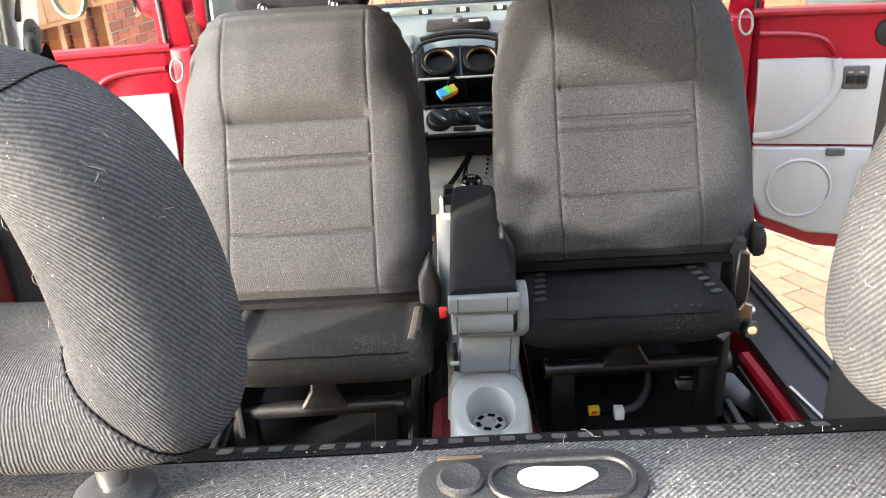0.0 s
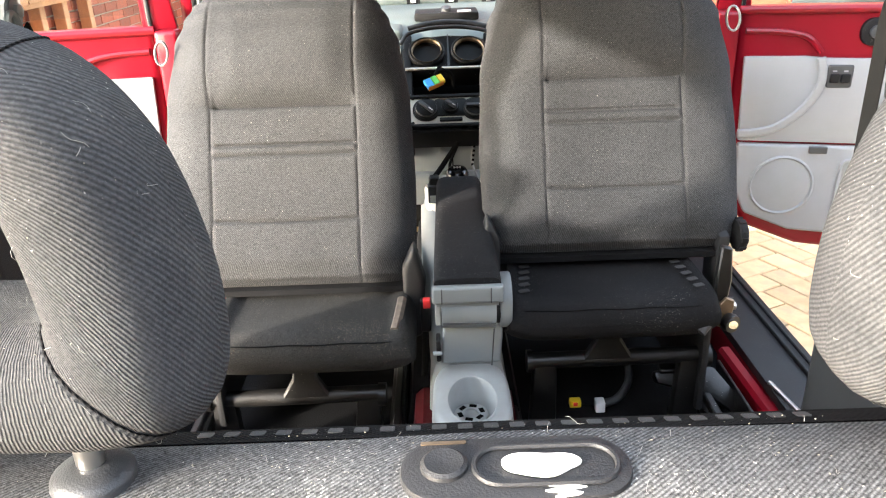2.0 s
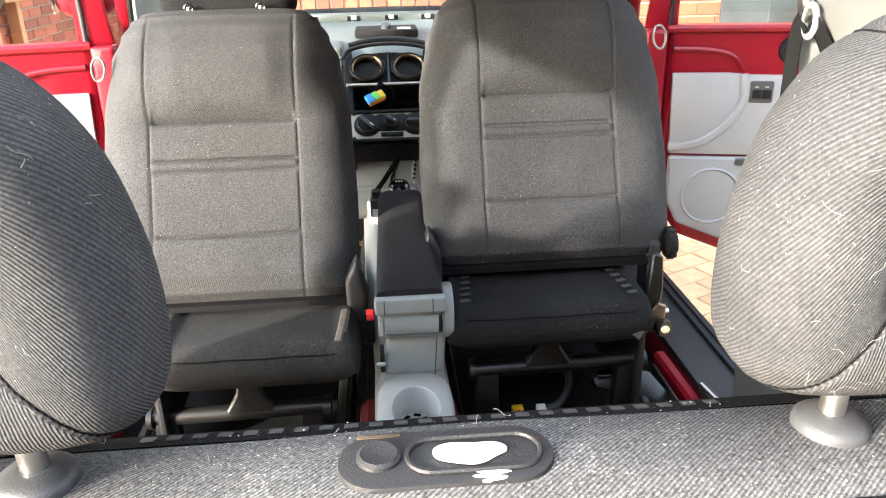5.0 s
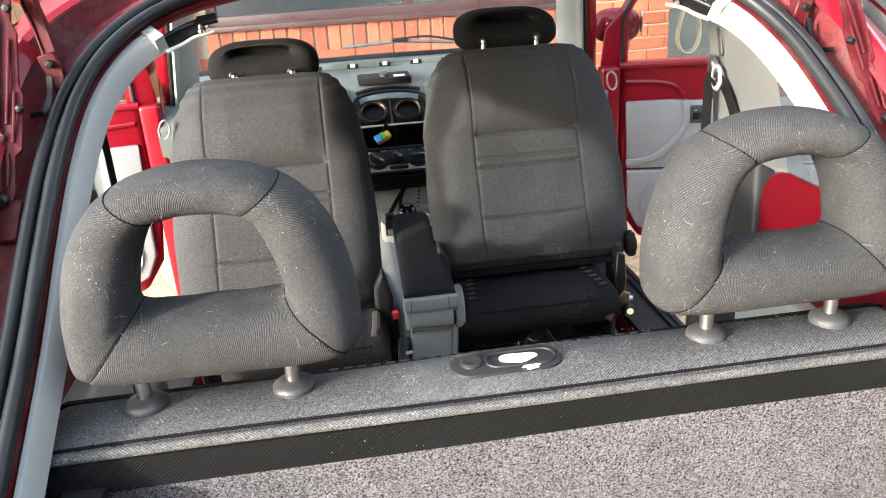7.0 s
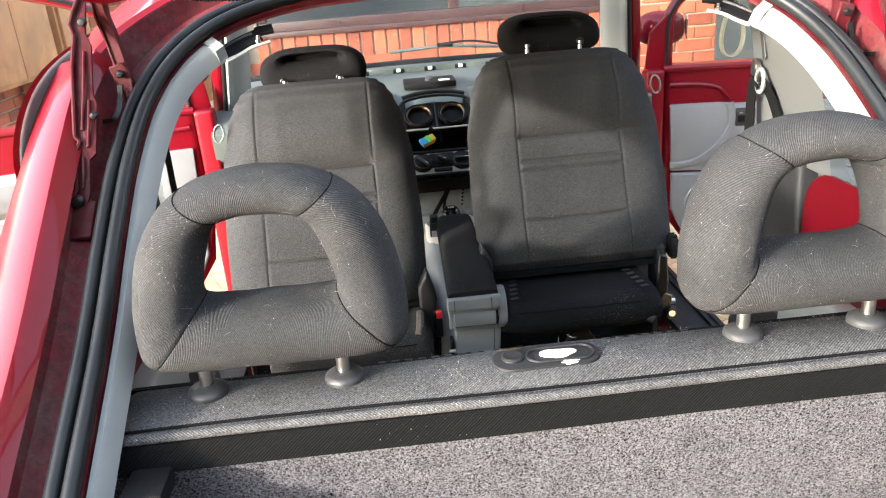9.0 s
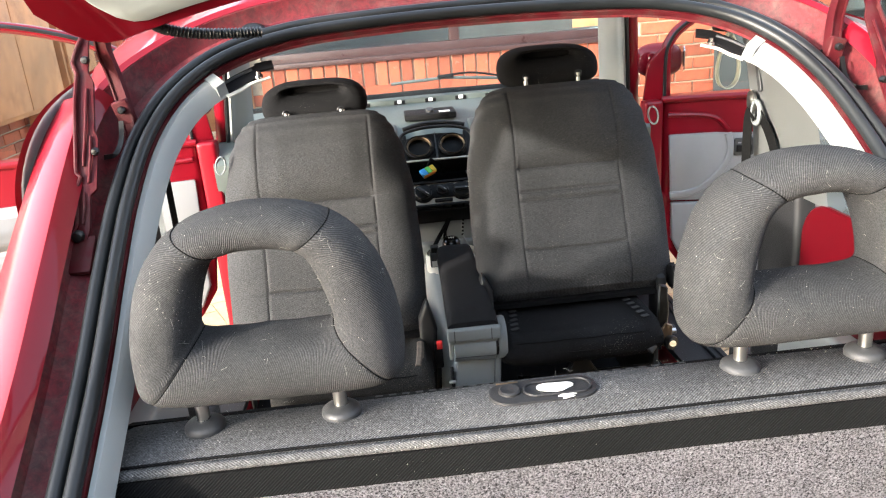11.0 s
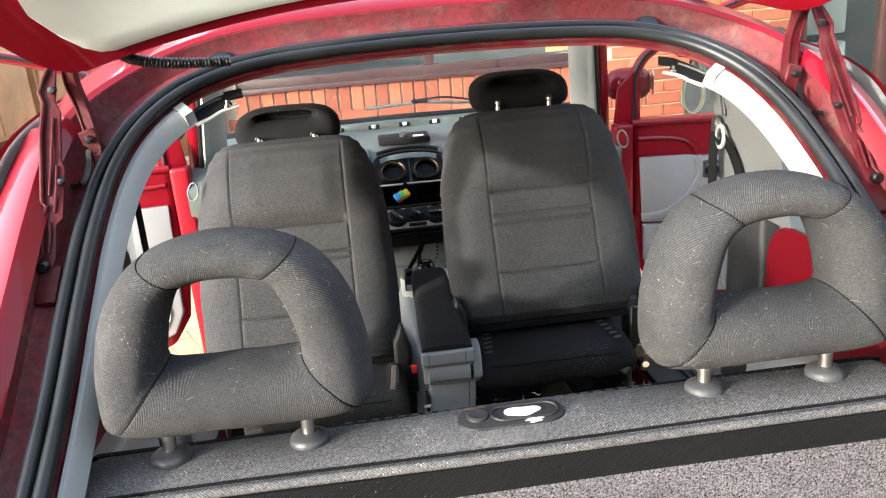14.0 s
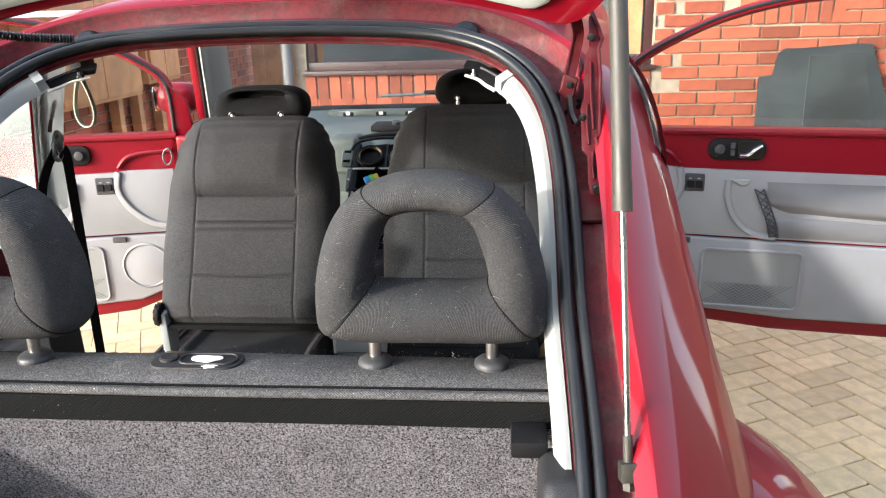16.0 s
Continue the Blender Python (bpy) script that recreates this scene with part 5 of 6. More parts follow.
def add_box(vs, fs, x0, x1, y0, y1, z0, z1, m=None):
    b = len(vs)
    for x in (x0, x1):
        for y in (y0, y1):
            for z in (z0, z1):
                p = Vector((x, y, z))
                vs.append(m @ p if m else p)
    for f in ((0, 1, 3, 2), (4, 6, 7, 5), (0, 4, 5, 1), (2, 3, 7, 6), (0, 2, 6, 4), (1, 5, 7, 3)):
        fs.append([b + i for i in f])


wall_n = tagged(part("wall_north", join(box(-0.93, -0.86, WALL_Y + 0.012, WALL_Y + 0.3, 0, 3.2), box(-0.86, 1.26, WALL_Y + 0.012, WALL_Y + 0.3, 0, 1.0), box(-0.86, 1.26, WALL_Y + 0.012, WALL_Y + 0.3, 2.2, 3.2),
                                       box(1.26, 2.66, WALL_Y + 0.012, WALL_Y + 0.3, 0, 3.2), box(2.66, 4.2, WALL_Y + 0.012, WALL_Y + 0.3, 2.2, 3.2), box(4.2, 7.0, WALL_Y + 0.012, WALL_Y + 0.3, 0, 3.2)),
                     M_MORTAR, None, smooth=False), "orange brick house wall with pale mortar", "house wall", kind="structure")
wall_w = tagged(part("wall_west", box(-2.9, -2.612, 3.0, 9.5, 0, 2.6), M_MORTAR, None, smooth=False), "orange brick side wall with timber cupboards", "side wall", kind="structure")


def window(name, x0, x1, z0, z1, bars, label):
    w = thing(name, label, "window", kind="structure")
    f = 0.055
    y0, y1 = WALL_Y + 0.03, WALL_Y + 0.10
    part("window_frame", join(box(x0, x1, y0, y1, z0, z0 + f, 0.008, 2), box(x0, x1, y0, y1, z1 - f, z1, 0.008, 2), box(x0, x0 + f, y0, y1, z0 + f, z1 - f, 0.008, 2), box(x1 - f, x1, y0, y1, z0 + f, z1 - f, 0.008, 2),
                              *[box(b - 0.03, b + 0.03, y0, y1, z0 + f, z1 - f, 0.008, 2) for b in bars]), M_WINFRAME, w, "maroon window frame")
    xs = [x0 + f] + list(bars) + [x1 - f]
    for a, b in zip(xs, xs[1:]):
        part("pane", box(a + 0.005, b - 0.005, y0 + 0.03, y0 + 0.034, z0 + f, z1 - f), M_GLASS, w)
    # one dark grey sheet; the room's dimness is put into its colour
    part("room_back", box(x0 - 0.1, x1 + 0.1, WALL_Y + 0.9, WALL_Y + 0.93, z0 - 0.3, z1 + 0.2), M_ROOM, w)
    return w


win = window("window_1", -0.86, 1.26, 1.0, 2.2, (0.30,), "maroon-framed house window over the soldier course")
part("window_sill", box(-0.88, 1.28, WALL_Y - 0.03, WALL_Y + 0.05, 0.975, 1.005, 0.006, 2), M_WINFRAME, win)
part("window_trim", box(1.02, 1.19, WALL_Y + 0.02, WALL_Y + 0.03, 1.07, 1.9), M_BROWN, win)
win2 = window("window_2", 2.66, 4.2, 0.15, 2.2, (3.25,), "maroon-framed glazed garden door")
part("stored_boxes", join(box(2.95, 3.2, WALL_Y + 0.35, WALL_Y + 0.6, 0.62, 0.95, 0.02, 2), box(2.90, 3.22, WALL_Y + 0.4, WALL_Y + 0.7, 1.0, 1.4, 0.02, 2)), M_PILLAR, win2, "pale boxes behind the glass")

BR = brick_mesh("brick", 0.215, 0.10, 0.065, 0.003, M_BRICK)
SO = brick_mesh("soldier_brick", 0.065, 0.10, 0.215, 0.003, M_BRICK)
vs, fs = [], []
random.seed(11)


def lay(me, x, y, z, sx, sy, sz, parent, near, vs, fs, turn=None):
    j = 0.0015
    dx, dy, dz = (random.uniform(-j, j) for _ in range(3))
    if near:
        o = new("brick", me)
        m = Matrix.Translation((x + dx, y + dy, z + dz))
        o.matrix_basis = m @ turn if turn else m
        o.parent = parent
    else:
        m = Matrix.Translation((x + dx, y + dy, z + dz))
        add_box(vs, fs, 0, sx, 0, sy, 0, sz, m @ turn if turn else m)


for row in range(42):
    z = 0.02 + row * 0.075
    x = -0.93 + (0.1125 if row % 2 else 0)
    while x < 6.8:
        in_window = (-1.08 < x < 1.26 and 0.775 < z < 2.2) or (2.45 < x < 4.2 and 0.1 < z < 2.2) or (1.62 < x < 2.22 and 1.21 < z < 1.42)
        if not in_window:
            near = 0.55 < z < 1.42 and -0.95 < x < 2.7
            lay(BR, x, WALL_Y, z, 0.215, 0.10, 0.065, wall_n, near, vs, fs)
        x += 0.225
for i in range(28):
    lay(SO, -0.87 + i * 0.0762, WALL_Y, 0.77, 0.065, 0.1, 0.215, wall_n, True, vs, fs)
for i in range(8):
    lay(SO, 1.75 + i * 0.0762, WALL_Y, 1.225, 0.065, 0.1, 0.215, wall_n, True, vs, fs)
# half bricks beside the openings
for row in range(42):
    z = 0.02 + row * 0.075
    if 0.98 < z < 2.2:
        add_box(vs, fs, 1.27, 1.27 + (0.10 if row % 2 else 0.0), WALL_Y, WALL_Y + 0.1, z, z + 0.065)
    if 0.1 < z < 2.2:
        add_box(vs, fs, 2.55 if row % 2 else 2.45, 2.655, WALL_Y, WALL_Y + 0.1, z, z + 0.065)
me = bpy.data.meshes.new("far_bricks")
me.from_pydata([tuple(v) for v in vs], [], fs)
me.materials.append(M_BRICK)
o = new("far_bricks", me)
o.parent = wall_n
o["kind"] = "stuff"
vs, fs = [], []
turn = Matrix.Rotation(radians(90), 4, "Z")
for row in range(34):
    z = 0.02 + row * 0.075
    y = 3.0 + (0.1125 if row % 2 else 0)
    while y < 9.3:
        near = 0.25 < z < 1.1 and 3.6 < y < 6.3
        lay(BR, -2.60, y, z, 0.215, 0.10, 0.065, wall_w, near, vs, fs, turn)
        y += 0.225
me = bpy.data.meshes.new("far_bricks")
me.from_pydata([tuple(v) for v in vs], [], fs)
me.materials.append(M_BRICK)
o = new("far_bricks", me)
o.parent = wall_w
o["kind"] = "stuff"

# herringbone paving
paving = thing("pavement", "buff block paving laid in herringbone, with dark joints", "paving", kind="structure")
PV = brick_mesh("paver", 0.196, 0.096, 0.06, 0.004, M_PAVER)
vs, fs = [], []
lat = Matrix.Translation((1.59, 2.30, 0)) @ Matrix.Rotation(radians(25.5), 4, "Z")
quarter = Matrix.Rotation(radians(90), 4, "Z")
count = 0
for i in range(-85, 86):
    for j in range(-45, 46):
        # the pattern repeats over one step right-up and two bricks across
        bx, by = 0.1 * i + 0.2 * j, 0.1 * i - 0.2 * j
        for k in range(2):
            m = lat @ Matrix.Translation((bx, by, 0))
            if k == 1:
                m = m @ Matrix.Translation((0.098 + 0.002, -0.2 + 0.0, 0)) @ Matrix.Translation((0.098, 0, 0)) @ quarter
            else:
                m = m @ Matrix.Translation((0.002, 0.002, 0))
            c = m.translation
            if not (-2.6 < c.x < 5.5 and -1.6 < c.y < 9 and (c.y < 4.2 or c.x < -0.9)):
                continue
            m = m @ Matrix.Translation((0, 0, -0.06 + random.uniform(-0.0015, 0.0015)))
            near = 0.95 < c.x < 2.45 and 1.2 < c.y < 3.05
            if near and count < 300:
                count += 1
                ob = new("paver", PV)
                ob.matrix_basis = m
                ob.parent = paving
            else:
                add_box(vs, fs, 0, 0.196, 0, 0.096, 0, 0.06, m)
me = bpy.data.meshes.new("far_pavers")
me.from_pydata([tuple(v) for v in vs], [], fs)
me.materials.append(M_PAVER)
o = new("far_pavers", me)
o.parent = paving
o["kind"] = "stuff"

# unseen plain walls, added behind and beside the camera to cut sky fill
M_RENDER = mat("sky_block_brown", (0.13, 0.11, 0.09), 0.95, var=0.25, scale=1.5, bump=0.5, bscale=60, stain=(0.09, 0.08, 0.065), stain_scale=2, stain_amount=0.6)
tagged(part("sky_block_south", box(-4.0, 10.0, -7.4, -7.0, 0, 5.0), M_RENDER, None, smooth=False), "unseen plain brown wall added to block sky light from behind", "wall", kind="structure")
tagged(part("sky_block_east", box(9.0, 9.4, -7.0, 4.5, 0, 4.5), M_RENDER, None, smooth=False), "unseen plain brown wall added beside the drive", "wall", kind="structure")


# ---- centre console with armrest ----
console = thing("centre_console", "pale grey plastic console with cup holder, gear lever and armrest", "console")
CX = 0.008
prof = [(1.055, 0.29, 0.050), (1.06, 0.35, 0.050), (1.176, 0.36, 0.052), (1.188, 0.455, 0.060), (1.35, 0.47, 0.058), (1.50, 0.52, 0.062), (1.58, 0.575, 0.072), (1.72, 0.60, 0.078), (1.80, 0.62, 0.078)]
rings = []
for y, z, h in prof:
    ring = [(CX - h - 0.020, y, 0.26), (CX - h - 0.012, y, z - 0.06), (CX - h, y, z - 0.014), (CX - h + 0.014, y, z)]
    ring += [(2 * CX - x, yy, zz) for x, yy, zz in ring[::-1]]
    rings.append(ring)
part("console_body", loft(rings), M_CONSOLE, console, "pale grey console moulding")


def cup_ring(hx, hy, y, z, n):
    return [(CX + 0.002 + hx * math.copysign(abs(math.cos(a)) ** n, math.cos(a)), y + hy * math.copysign(abs(math.sin(a)) ** n, math.sin(a)), z) for a in [2 * math.pi * i / 48 for i in range(48)]]


cup = part("cup_holder", loft([cup_ring(0.078, 0.112, 1.094, 0.26, 0.55), cup_ring(0.071, 0.104, 1.094, 0.395, 0.55), cup_ring(0.068, 0.101, 1.094, 0.426, 0.55), cup_ring(0.064, 0.097, 1.094, 0.437, 0.6), cup_ring(0.058, 0.090, 1.092, 0.4405, 0.65),
                               cup_ring(0.0425, 0.0690, 1.072, 0.4415, 1.0), cup_ring(0.0402, 0.0665, 1.072, 0.4385, 1.0), cup_ring(0.0370, 0.0500, 1.086, 0.388, 1.0), cup_ring(0.034, 0.046, 1.088, 0.383, 1.0)]),
           M_CONSOLE, console, "round cup holder")
part("cup_lip", tube([(CX + 0.002 + 0.0432 * math.cos(a), 1.072 + 0.0700 * math.sin(a), 0.4412) for a in [math.pi * (1.22 + 0.66 * i / 24) for i in range(25)]], 0.0022, 8), M_CONSOLE, cup)
disc = part("cup_disc", lathe([(0.030, 0), (0.030, 0.007), (0.027, 0.009), (0.012, 0.009), (0.011, 0.006), (0.0, 0.006)], (CX, 1.100, 0.384), (0, 0, 1), 30), M_CONSOLE, cup, "slotted disc in the cup holder")
for i in range(6):
    a = i * math.pi / 3 + 0.3
    # black bars on the disc paint the shade of its slots
    part("disc_slot", box(-0.0045, 0.0045, -0.007, 0.007, 0, 0.002, 0.001, 1, Matrix.Translation((CX, 1.100, 0.3918)) @ Matrix.Rotation(a, 4, "Z") @ Matrix.Translation((0.020, 0, 0))), M_HOLLOWSHADE, disc)
col = slab([(-0.050, 0.0), (0.060, 0.0), (0.066, 0.085), (-0.044, 0.085)], 0.05, Matrix.Translation((CX, 1.178, 0.445)) @ Matrix.Rotation(radians(-3), 4, "X"), 0.006, 3)
stand = part("armrest_stand", col, M_ARMGREY, console, "grey armrest column")
part("stand_slot", box(CX - 0.058, CX - 0.050, 1.17, 1.20, 0.455, 0.50, 0.002, 1), M_BLACK, stand)
part("stand_lever", cyl((CX - 0.064, 1.168, 0.475), (CX - 0.048, 1.168, 0.475), 0.004, 10), M_CONSOLE, stand)
part("stand_seam", tube([(CX + 0.042, 1.1625, 0.45), (CX + 0.046, 1.155, 0.53)], 0.0012, 6), M_SHADEGREY, stand)
hub = part("armrest_hub", cyl((CX - 0.046, 1.185, 0.560), (CX + 0.050, 1.185, 0.558), 0.036, 36), M_ARMGREY, console, "grey hinge barrel")
part("hub_gap", cyl((CX + 0.050, 1.187, 0.558), (CX + 0.058, 1.187, 0.558), 0.030, 24), M_BLACK, hub)
cheek = part("hub_cheek", slab(rounded(-0.045, 0.045, -0.050, 0.050, 0.042, 8), 0.022, Matrix.Translation((CX + 0.057, 1.20, 0.565)) @ Matrix.Rotation(radians(-90), 4, "Z") , 0.006, 3), M_ARMGREY, hub)
part("hub_pin", join(cyl((CX - 0.056, 1.19, 0.562), (CX - 0.046, 1.19, 0.562), 0.012, 16), box(CX - 0.058, CX - 0.048, 1.172, 1.18, 0.53, 0.59, 0.002, 1)), M_CONSOLE, hub)
part("hub_line", tube([(CX - 0.045, 1.1515, 0.545), (CX + 0.049, 1.1515, 0.543)], 0.0012, 6), M_SHADEGREY, hub)
arm_rings, shell_rings = [], []
for j in range(31):
    a = j / 30
    y = 1.150 + 0.475 * a
    half = (0.0585 - 0.010 * a) * (1 - max(0, (a - 0.86) / 0.14) ** 2.4 * 0.45)
    zb = 0.602 + 0.030 * a
    top = 0.040 * (1 - max(0, (a - 0.85) / 0.15) ** 2.2 * 0.85) * (0.55 + 0.45 * min(1, a / 0.06))
    ring, sh = [], []
    for i in range(22):
        b = math.pi * i / 21
        ring.append((CX + half * math.copysign(abs(math.cos(b)) ** 0.35, math.cos(b)), y, zb + 0.010 + top * abs(math.sin(b)) ** 0.4 * (0.94 + 0.06 * math.sin(b))))
    arm_rings.append(ring)
    shell_rings.append([(CX - half - 0.001, y, zb + 0.012), (CX - half * 0.92, y, zb - 0.022), (CX + half * 0.92, y, zb - 0.022), (CX + half + 0.001, y, zb + 0.012)])
arm = part("armrest_shell", loft(shell_rings), M_ARMGREY, console, "grey armrest tray")
part("armrest_pad", loft(arm_rings), M_DARKCLOTH, arm, "charcoal cloth armrest pad")
part("armrest_end", box(CX - 0.062, CX + 0.062, 1.138, 1.156, 0.590, 0.622, 0.006, 3), M_ARMGREY, arm)
for x in (-0.045, 0.040):
    part("end_seam", tube([(CX + x, 1.1372, 0.592), (CX + x, 1.1372, 0.620)], 0.001, 5), M_SHADEGREY, arm)
# gear lever in its oval surround
part("gear_surround", loft([[(CX + r * 0.066 * math.cos(a), 1.665 + r * 0.062 * math.sin(a), z) for a in [2 * math.pi * i / 32 for i in range(32)]] for r, z in ((1.16, 0.575), (1.18, 0.618), (1.12, 0.626), (1.0, 0.622), (0.95, 0.60))]), M_CREAM, console, "cream oval gear surround")
part("gear_well", loft([[(CX + r * 0.062 * math.cos(a), 1.665 + r * 0.058 * math.sin(a), z) for a in [2 * math.pi * i / 24 for i in range(24)]] for r, z in ((1.0, 0.606), (0.3, 0.618))]), M_BLACK, console)
lever = part("gear_lever", cyl((CX, 1.66, 0.60), (CX, 1.657, 0.64), 0.008, 14), M_BLACK, console)
knob = part("gear_knob", lathe([(0.010, -0.022), (0.020, -0.018), (0.0265, -0.004), (0.0265, 0.006), (0.021, 0.017), (0.014, 0.0205), (0.0, 0.021)], (CX, 1.656, 0.652), (0, -0.15, 1), 28), M_GLOSS, lever, "black ball gear knob")
part("knob_ring", lathe([(0.0155, 0.0190), (0.0165, 0.0192), (0.0165, 0.0178)], (CX, 1.656, 0.652), (0, -0.15, 1), 28, False), M_WHITE, lever)
part("gate_mark", join(box(CX - 0.008, CX + 0.008, 1.652, 1.654, 0.6728, 0.6735), *[box(CX + d - 0.0009, CX + d + 0.0009, 1.646, 1.660, 0.6728, 0.6735) for d in (-0.007, 0, 0.007)]), M_WHITE, lever)

# loose switch unit and its cables by the gear lever
unit = thing("switch_unit", "loose dashboard switch unit with a pale label", "switch")
part("unit_case", box(-0.060, -0.032, 1.575, 1.600, 0.615, 0.655, 0.003, 2, Matrix.Translation((0, 0, 0))), M_SHADEGREY, unit)
part("unit_label", box(-0.056, -0.038, 1.5735, 1.5748, 0.618, 0.634), M_SCUFF, unit, "pale blue-white label")
part("unit_plug", box(-0.058, -0.034, 1.585, 1.61, 0.652, 0.672, 0.003, 1), M_FRAME, unit)
cable = thing("wiring_loom", "black cable loom hanging from the open dashboard", "cable")
part("loom", tube(smooth_path([(0.036, 1.715, 0.765), (0.012, 1.695, 0.722), (-0.025, 1.665, 0.675), (-0.043, 1.61, 0.668)], 8), 0.006, 10), M_BELT, cable)
part("loom_branch", tube(smooth_path([(0.034, 1.72, 0.765), (0.014, 1.71, 0.715), (-0.008, 1.70, 0.665), (-0.004, 1.69, 0.64)], 8), 0.0035, 8), M_BELT, cable)
part("striped_wire", tube(smooth_path([(0.058, 1.715, 0.765), (0.050, 1.705, 0.720), (0.045, 1.69, 0.67), (0.060, 1.665, 0.635)], 8), 0.0028, 8), M_TRIM, cable, "black and cream twisted wire")
part("striped_wire_wrap", join(*[tube([(0.0575 - 0.012 * i / 9, 1.7145 - 0.025 * i / 9, 0.762 - 0.092 * i / 9), (0.0565 - 0.012 * i / 9, 1.7125 - 0.025 * i / 9, 0.757 - 0.092 * i / 9)], 0.0032, 6) for i in range(10)]), M_BELT, cable)

buckle = thing("belt_buckle", "black seat-belt buckle with a red release button", "belt buckle")
part("buckle_case", box(-0.080, -0.060, 1.285, 1.305, 0.452, 0.522, 0.005, 3), M_BLACK, buckle)
part("release_button", box(-0.0745, -0.0595, 1.2835, 1.300, 0.505, 0.5235, 0.003, 2), M_REDPL, buckle, "red release button")
part("buckle_stalk", tube(smooth_path([(-0.072, 1.295, 0.455), (-0.076, 1.30, 0.38), (-0.085, 1.31, 0.27)], 6), 0.006, 8), M_BELT, buckle)

# ---- dashboard ----
dash = thing("dashboard", "grey-green dashboard with its covers taken off", "dashboard")
line = [(2.43, 0.985), (2.36, 0.972), (2.25, 0.962), (2.08, 0.950), (1.99, 0.935), (1.95, 0.90), (1.955, 0.83), (2.0, 0.74), (2.05, 0.60), (2.3, 0.50), (2.43, 0.60)]
rings = []
for i in range(33):
    x = -0.69 + 1.38 * i / 32
    c = (x / 0.69) ** 2
    rings.append([(x, y - 0.03 * c * (1 if y < 2.3 else 1.5), z - 0.012 * c) for y, z in line])
part("dash_body", loft(rings), M_DASH, dash, "grey-green dashboard moulding")
rail = part("dash_rail", box(-0.30, 0.30, 2.335, 2.385, 0.965, 0.990, 0.006, 2), M_DASH, dash, "dashboard rail with clip slots")
part("rail_lip", box(-0.31, 0.31, 2.322, 2.338, 0.955, 0.968, 0.004, 2), M_DASH, rail)
for x in (-0.22, -0.093, 0.02, 0.13, 0.24):
    part("clip_slot", box(x - 0.020, x + 0.020, 2.3315, 2.336, 0.968, 0.984, 0.002, 1), M_BLACK, rail)
    part("clip", box(x - 0.008, x + 0.008, 2.328, 2.333, 0.973, 0.986, 0.002, 1), M_WHITE, rail)
part("dash_tray", box(-0.085, 0.085, 2.05, 2.17, 0.952, 0.972, 0.005, 2), M_BLACK, dash, "black sensor tray")
part("sensor", lathe([(0.014, 0), (0.013, 0.012), (0.006, 0.014)], (0.0, 2.085, 0.972), (0, -0.3, 1), 18), M_SHADEGREY, dash)
part("paper_tag", box(0.030, 0.065, 2.060, 2.085, 0.9725, 0.9745), M_SCUFF, dash)
for sx in (-1, 1):
    part("dash_cheek", box(*sorted((0.115 * sx, 0.21 * sx)), 1.93, 2.06, 0.83, 0.948, 0.014, 3), M_DASH, dash)
# centre stack: a frame laid back along its slope
SV = Vector((0, 0.782, 0.623))
SN = Vector((0, 0.623, -0.782))
ST = Matrix(((1, 0, 0, -0.002), (0, SN.y, SV.y, 1.708), (0, SN.z, SV.z, 0.794), (0, 0, 0, 1)))


def on_stack(outline, thick, depth=0.0, r=0.0, seg=2):
    return slab(outline, thick, ST @ Matrix.Translation((0, depth, 0)), r, seg)


stack = part("stack_frame", join(on_stack(rounded(-0.108, -0.088, -0.056, 0.24, 0.006), 0.10, 0.004, 0.004), on_stack(rounded(0.088, 0.108, -0.056, 0.24, 0.006), 0.10, 0.004, 0.004),
                                 on_stack(rounded(-0.100, 0.100, 0.036, 0.045, 0.003), 0.06, 0.002, 0.002), on_stack(rounded(-0.100, 0.100, 0.122, 0.131, 0.003), 0.06, 0.002, 0.002),
                                 on_stack(rounded(-0.100, 0.100, -0.060, -0.051, 0.003), 0.06, 0.002, 0.002)), M_BLACK, dash, "bare centre stack frame")
# shade-black sheets paint the depth behind the frame and in the bay
part("stack_backing", on_stack(rounded(-0.10, 0.10, -0.045, 0.24, 0.01), 0.01, 0.10), M_HOLLOWSHADE, stack)
part("radio_bay", on_stack(rounded(-0.088, 0.088, 0.045, 0.122, 0.004), 0.004, 0.075), M_HOLLOWSHADE, stack, "empty radio bay closed by a shade-black sheet")
for sx in (-1, 1):
    lug = part("dash_bracket", join(on_stack([(sx * x, z) for x, z in ((0.114, 0.150), (0.150, 0.158), (0.152, 0.225), (0.136, 0.246), (0.112, 0.238))], 0.012, 0.020, 0.003, 1),
                                    on_stack([(sx * x, z) for x, z in ((0.112, 0.060), (0.128, 0.060), (0.130, 0.150), (0.112, 0.150))], 0.010, 0.026, 0.003, 1)), M_DASH, dash, "bare grey bracket beside the centre stack")
    for z in (0.175, 0.215):
        # black tabs paint the shade inside the bracket's slots
        part("bracket_slot", on_stack([(sx * x, z + d) for x, d in ((0.122, -0.006), (0.144, -0.004), (0.144, 0.004), (0.122, 0.006))], 0.003, 0.0185), M_HOLLOWSHADE, lug)
    part("bracket_screw", on_stack([(sx * (0.120 + 0.005 * math.cos(q)), 0.10 + 0.005 * math.sin(q)) for q in [2 * math.pi * i / 10 for i in range(10)]], 0.006, 0.022), M_STEEL, lug)
ventp = part("vent_panel", on_stack([(-0.108, 0.130), (0.108, 0.130), (0.112, 0.195), (0.098, 0.220), (0.05, 0.234), (0, 0.238), (-0.05, 0.234), (-0.098, 0.220), (-0.112, 0.195)], 0.03, 0.008, 0.005, 2), M_BLACK, stack, "black vent panel")
